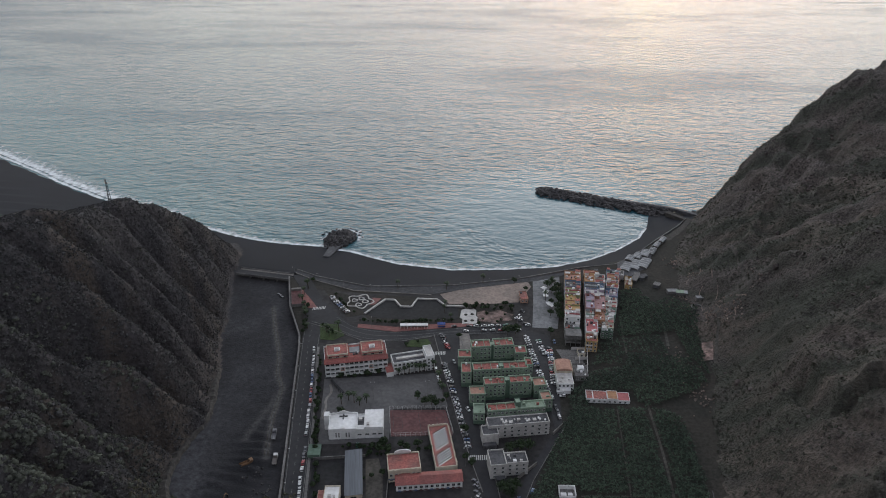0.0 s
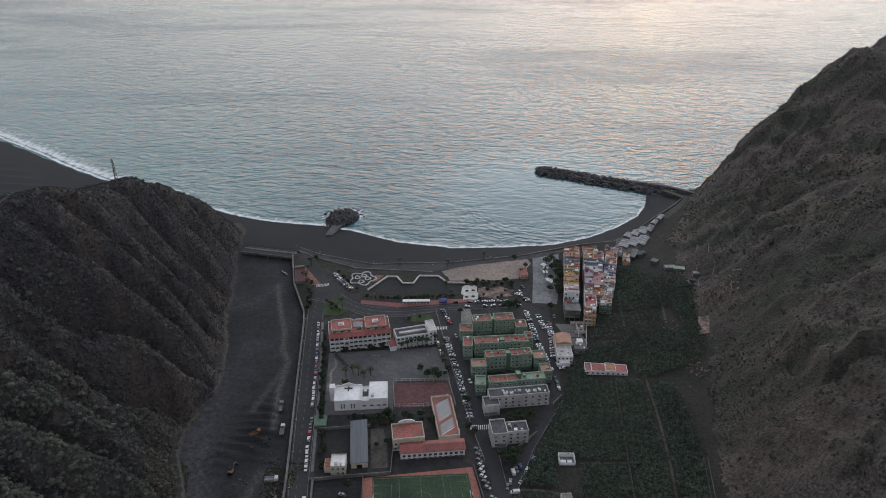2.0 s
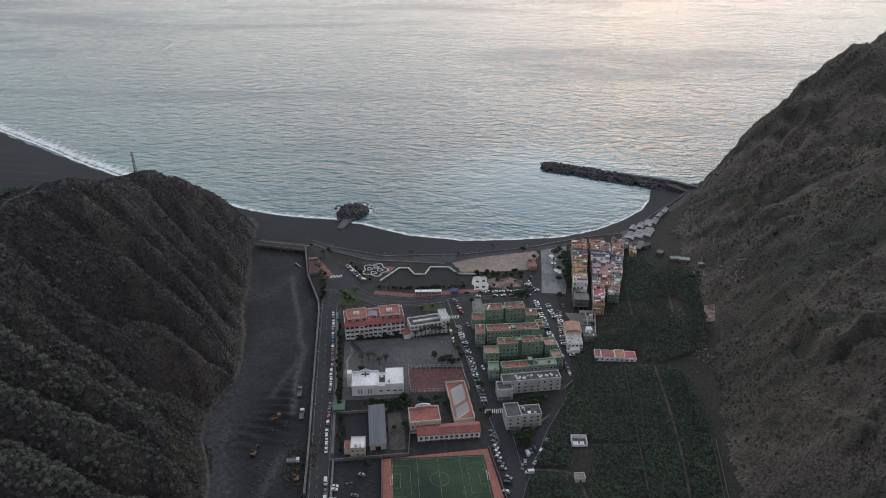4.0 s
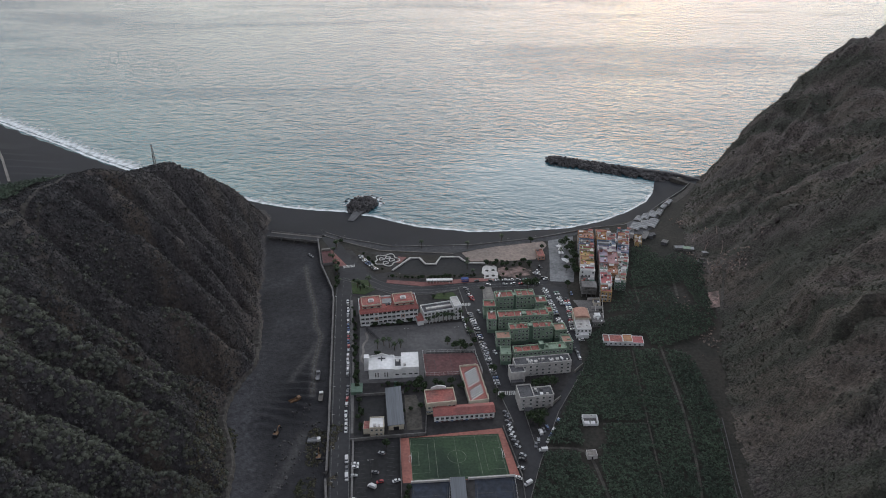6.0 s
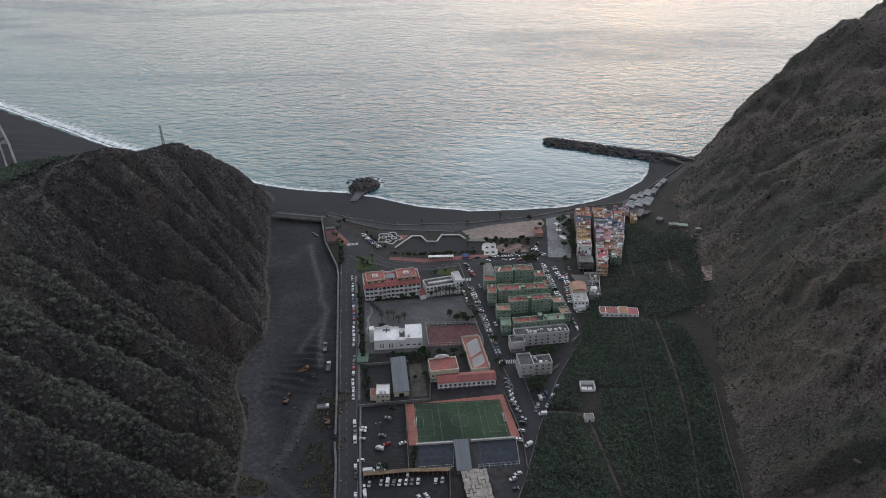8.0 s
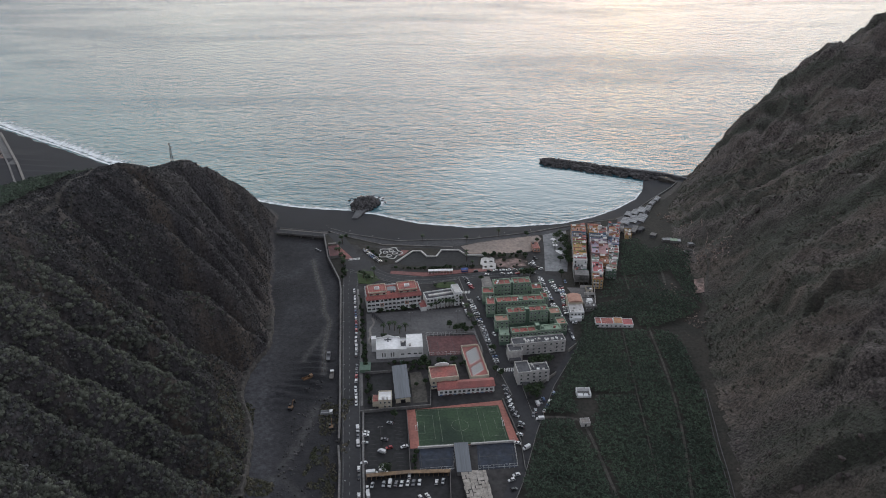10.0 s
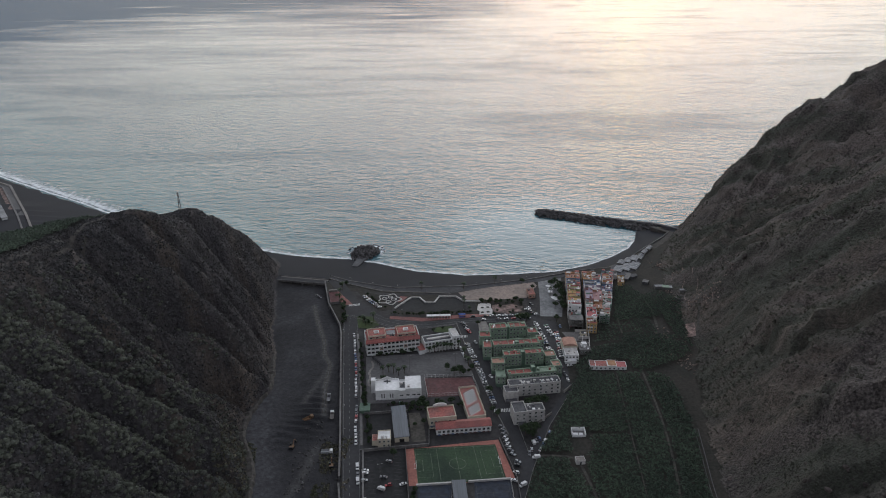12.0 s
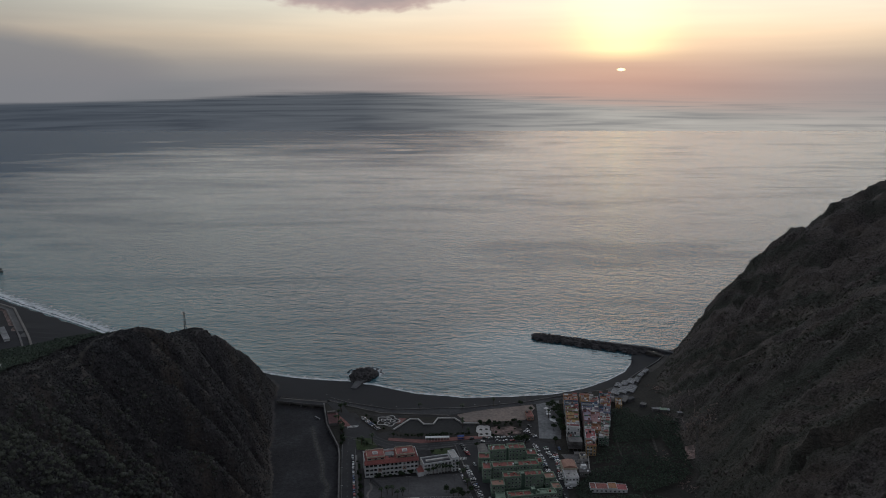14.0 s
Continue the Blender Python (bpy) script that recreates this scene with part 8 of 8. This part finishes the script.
def palm_model(seed, h):
    r = random.Random(seed)
    t = thing("palm_tree", 0, 0, 0, 0, "slender palm tree with drooping fronds", "palm tree")
    bm = bmesh.new()
    bmesh.ops.create_cone(bm, cap_ends=True, segments=7, radius1=0.26, radius2=0.16, depth=h, matrix=Matrix.Translation((0, 0, h / 2)))
    part("trunk", bm, "bark", t)
    V, F = [], []
    for k in range(18):
        a, up, ln = 6.283 * k / 18 + r.uniform(-0.15, 0.15), r.uniform(0.1, 1.0), r.uniform(2.0, 2.8)
        i0 = len(V)
        for f, w in ((0.05, 0.12), (0.4, 0.34), (0.75, 0.3), (1.0, 0.05)):
            d, z = ln * f, h + up * ln * f - 1.0 * ln * f * f
            for s in (-1, 1):
                V.append((math.cos(a) * d - math.sin(a) * w * s, math.sin(a) * d + math.cos(a) * w * s, z))
        F += [(i0 + 2 * j, i0 + 2 * j + 1, i0 + 2 * j + 3, i0 + 2 * j + 2) for j in range(3)]
    part("crown", mesh_of("crown", V, F, M["tree_leaf"]), None, t)
    return t


def plant(models, places, group, scale=(0.85, 1.2), zof=None):
    r = random.Random(len(places) * 17)
    for i, (x, y) in enumerate(places):
        z = zof(x, y) if zof else Z + 0.05
        s = r.uniform(*scale)
        o = copy_thing(models[i % len(models)], pose(x, y, z, 0, 0, r.uniform(0, 360)) @ Matrix.Scale(s, 4))
        o["group"] = group


TREES = [tree_model(1, 6.0, 3.0), tree_model(2, 5.0, 2.6), tree_model(3, 7.5, 4.2, label="large spreading dark green tree")]
PALMS = [palm_model(4, 6.0), palm_model(5, 7.5)]
SHRUBS = [tree_model(6, 2.6, 1.6, "bush", "dense dark green garden bush"), tree_model(7, 2.2, 1.3, "bush", "dense dark green garden bush")]
for m, (x, y) in zip(TREES + PALMS + SHRUBS, ((-33.5, 391), (-14.5, 392), (-24, 386), (-44, 417.5), (-37, 419), (-46, 452), (-38, 456))):
    m.matrix_basis = pose(x, y, Z + 0.1)
plant([TREES[0], TREES[1]], [(-28, 385), (-21, 384.5), (-80, 372.5), (-1, 337), (2.5, 332), (-8, 318), (-66, 288), (-44, 330), (-48, 322), (-47, 341), (-36, 343), (-22, 343), (-30, 346), (-40, 346), (-50, 347),
                              (62, 497), (64, 514), (66, 532), (60, 470), (36, 546), (45, 533), (-132, 541), (-136, 536), (-8, 463), (-2, 360), (-52, 341), (-97, 421)],
      "street trees")
plant([TREES[2]], [(25, 344), (31, 346), (36, 347), (20, 312), (26, 313), (24, 308), (28, 468), (34, 470), (68, 506), (70, 522), (63, 540), (-67, 240.5)], "large trees")
plant(PALMS, [(-30.5, 421), (-24.5, 423), (-48, 416), (-41, 418.5), (-34, 420.2), (-135, 520), (-137, 512), (-133, 505), (-130, 498), (-134, 530), (-128, 490), (-126, 484), (-122, 470), (-20, 505), (-15, 488),
              (-20, 498), (-70, 383), (-74, 386), (-78, 388), (-82, 384), (-66, 386), (-20, 410), (-19, 404), (-17, 397), (-88, 367), (-60, 533), (-20, 534), (10, 545), (68, 550), (60, 520), (-107, 466), (-98, 468), (-104, 461)],
      "palm trees")
hedge = [p[:2] for p in along([(-106, 436), (-100, 398), (-94, 362), (-91, 340)], 3.0)] + [p[:2] for p in along([(-87, 330), (-83.5, 300)], 2.6)] + [p[:2] for p in along([(-75, 343), (-48, 347)], 2.6)] \
    + [p[:2] for p in along([(-60, 338), (-46, 339)], 3)] + [p[:2] for p in along([(-90, 411), (-60, 417)], 4)] + [(6 + 2.9 * (k % 9) + 1.3 * (k % 2), 482 + 5.6 * (k // 9) + 1.7 * (k % 3)) for k in range(0, 27, 5)] \
    + [p[:2] for p in along([(-115, 526), (-90, 492)], 4)] + [p[:2] for p in along([(-128, 505), (-124, 460)], 3)] + [p[:2] for p in along([(-112, 475), (-97, 462)], 3)] + [p[:2] for p in along([(-64, 318), (-50, 321)], 3)] \
    + [p[:2] for p in along([(-38, 340), (-24, 344)], 2.6)] + [p[:2] for p in along([(-26, 390), (-17, 390)], 2.2)] + [p[:2] for p in along([(-52, 262), (-50, 242)], 3)]
hr = random.Random(41)
plant(SHRUBS, [(x + hr.uniform(-1.2, 1.2), y + hr.uniform(-1.2, 1.2)) for x, y in hedge if hr.random() < 0.85] + [(hr.uniform(-8, 34), hr.uniform(503, 512)) for _ in range(26)] + [(x + hr.uniform(-0.8, 0.8), y + hr.uniform(-0.6, 0.6)) for x, y, h in along([(-84, 483), (-54, 480.5), (-12, 486.5)], 3.2)], "garden bushes", (0.5, 1.45))


# ---- street lamps ----
def lamp_model(h=8.0, arms=1):
    t = thing("street_lamp", 0, 0, 0, 0, "tall thin grey street lamp", "street lamp", "street lamps")
    bm = bmesh.new()
    bmesh.ops.create_cone(bm, cap_ends=True, segments=6, radius1=0.11, radius2=0.06, depth=h, matrix=Matrix.Translation((0, 0, h / 2)))
    part("pole", bm, "concrete", t)
    for s in (1, -1)[:arms]:
        part("arm", boxes((min(0, 1.6 * s), -0.05, h - 0.1, max(0, 1.6 * s), 0.05, h)), "concrete", t)
        part("lamp_head", boxes((1.2 * s - 0.4, -0.18, h - 0.2, 1.2 * s + 0.4, 0.18, h - 0.05)), "frame", t)
    return t


lampm, lamp2 = lamp_model(), lamp_model(14, 2)
spots = [(x, y, 8) for x, y, h in along([(-121, 440), (-109, 360), (-99.5, 297), (-92, 245), (-87, 212)], 27)] + [(x, y, 180) for x, y, h in along([(-150, 552), (-96, 527), (-32, 523), (5, 536), (54, 549)], 25)] \
    + [(x, y, 90) for x, y, h in along([(-100, 486), (-56, 468), (-17, 475), (40, 480)], 28)]
lampm.matrix_basis = pose(spots[0][0], spots[0][1], Z, 0, 0, spots[0][2])
for x, y, r in spots[1:]:
    copy_thing(lampm, pose(x, y, Z, 0, 0, r))
tall = [(-62, 390), (-27, 393), (-72, 264), (-1, 332)]
lamp2.matrix_basis = pose(*tall[0], Z)
for x, y in tall[1:]:
    copy_thing(lamp2, pose(x, y, Z, 0, 0, 15))

# shore road wall and concrete works on the far beach
far_wall = thing("shore_wall", 0, 0, 0, 0, "pale concrete shore wall round a yard on the distant beach", "wall")
outer = [(-760, 925), (-669, 873), (-635, 852), (-551, 739), (-505, 672)]
for nm, o0, o1, top, mt in (("wall", 0, -2.6, 8.0, "paving"), ("roadway", -2.6, -9.5, 6.6, "plaza"), ("lower_wall", -9.5, -11.5, 7.6, "concrete"), ("bed", -11.5, -16, 6.2, "bare")):
    slab(nm, offset_line(outer, o0) + list(reversed(offset_line(outer, o1))), top, 8, mt, "", parent=far_wall)
slab("yard", offset_line(outer, -16) + [(-560, 640), (-760, 820)], 5.8, 8, "dark_asphalt", "", parent=far_wall)
depot = thing("depot_building", -599, 766, 6.0, -52.5, "long low white depot with pale blue roof by the beach", "depot")
part("wall", boxes((0, -6, -1, 56, 0, 3.4)), "white", depot)
part("roof", boxes((-0.4, -6.4, 3.4, 56.4, 0.4, 3.8)), "net", depot)
for k in range(8):
    add_window(depot, 4 + 7 * k, -6, 1.8, 0, 2.0, 1.2)
zz = ground_z(-300, 300)
tank = plain_building("water_tank", -292, 268, 10, 9, 6, 3.2, 1, 2, "white", "paving", "small white water tank building on the plateau", "water tank", 1, 1, z=ground_z(-288, 271) - 0.5)

pl = [(-815 + rk.uniform(-22, 22), 1065 + rk.uniform(-16, 16), rk.uniform(-0.5, 4.5), rk.uniform(1.5, 3.0)) for _ in range(260)]
tagged(new("far_groyne", rock_mesh("far_groyne", pl, "rock", 9)), "dark rock groyne on the distant beach", "groyne", "", "stuff")
plant([TREES[2]], [(67, 545), (71, 538), (69, 530), (71, 514), (68, 498), (69, 490)], "large trees")
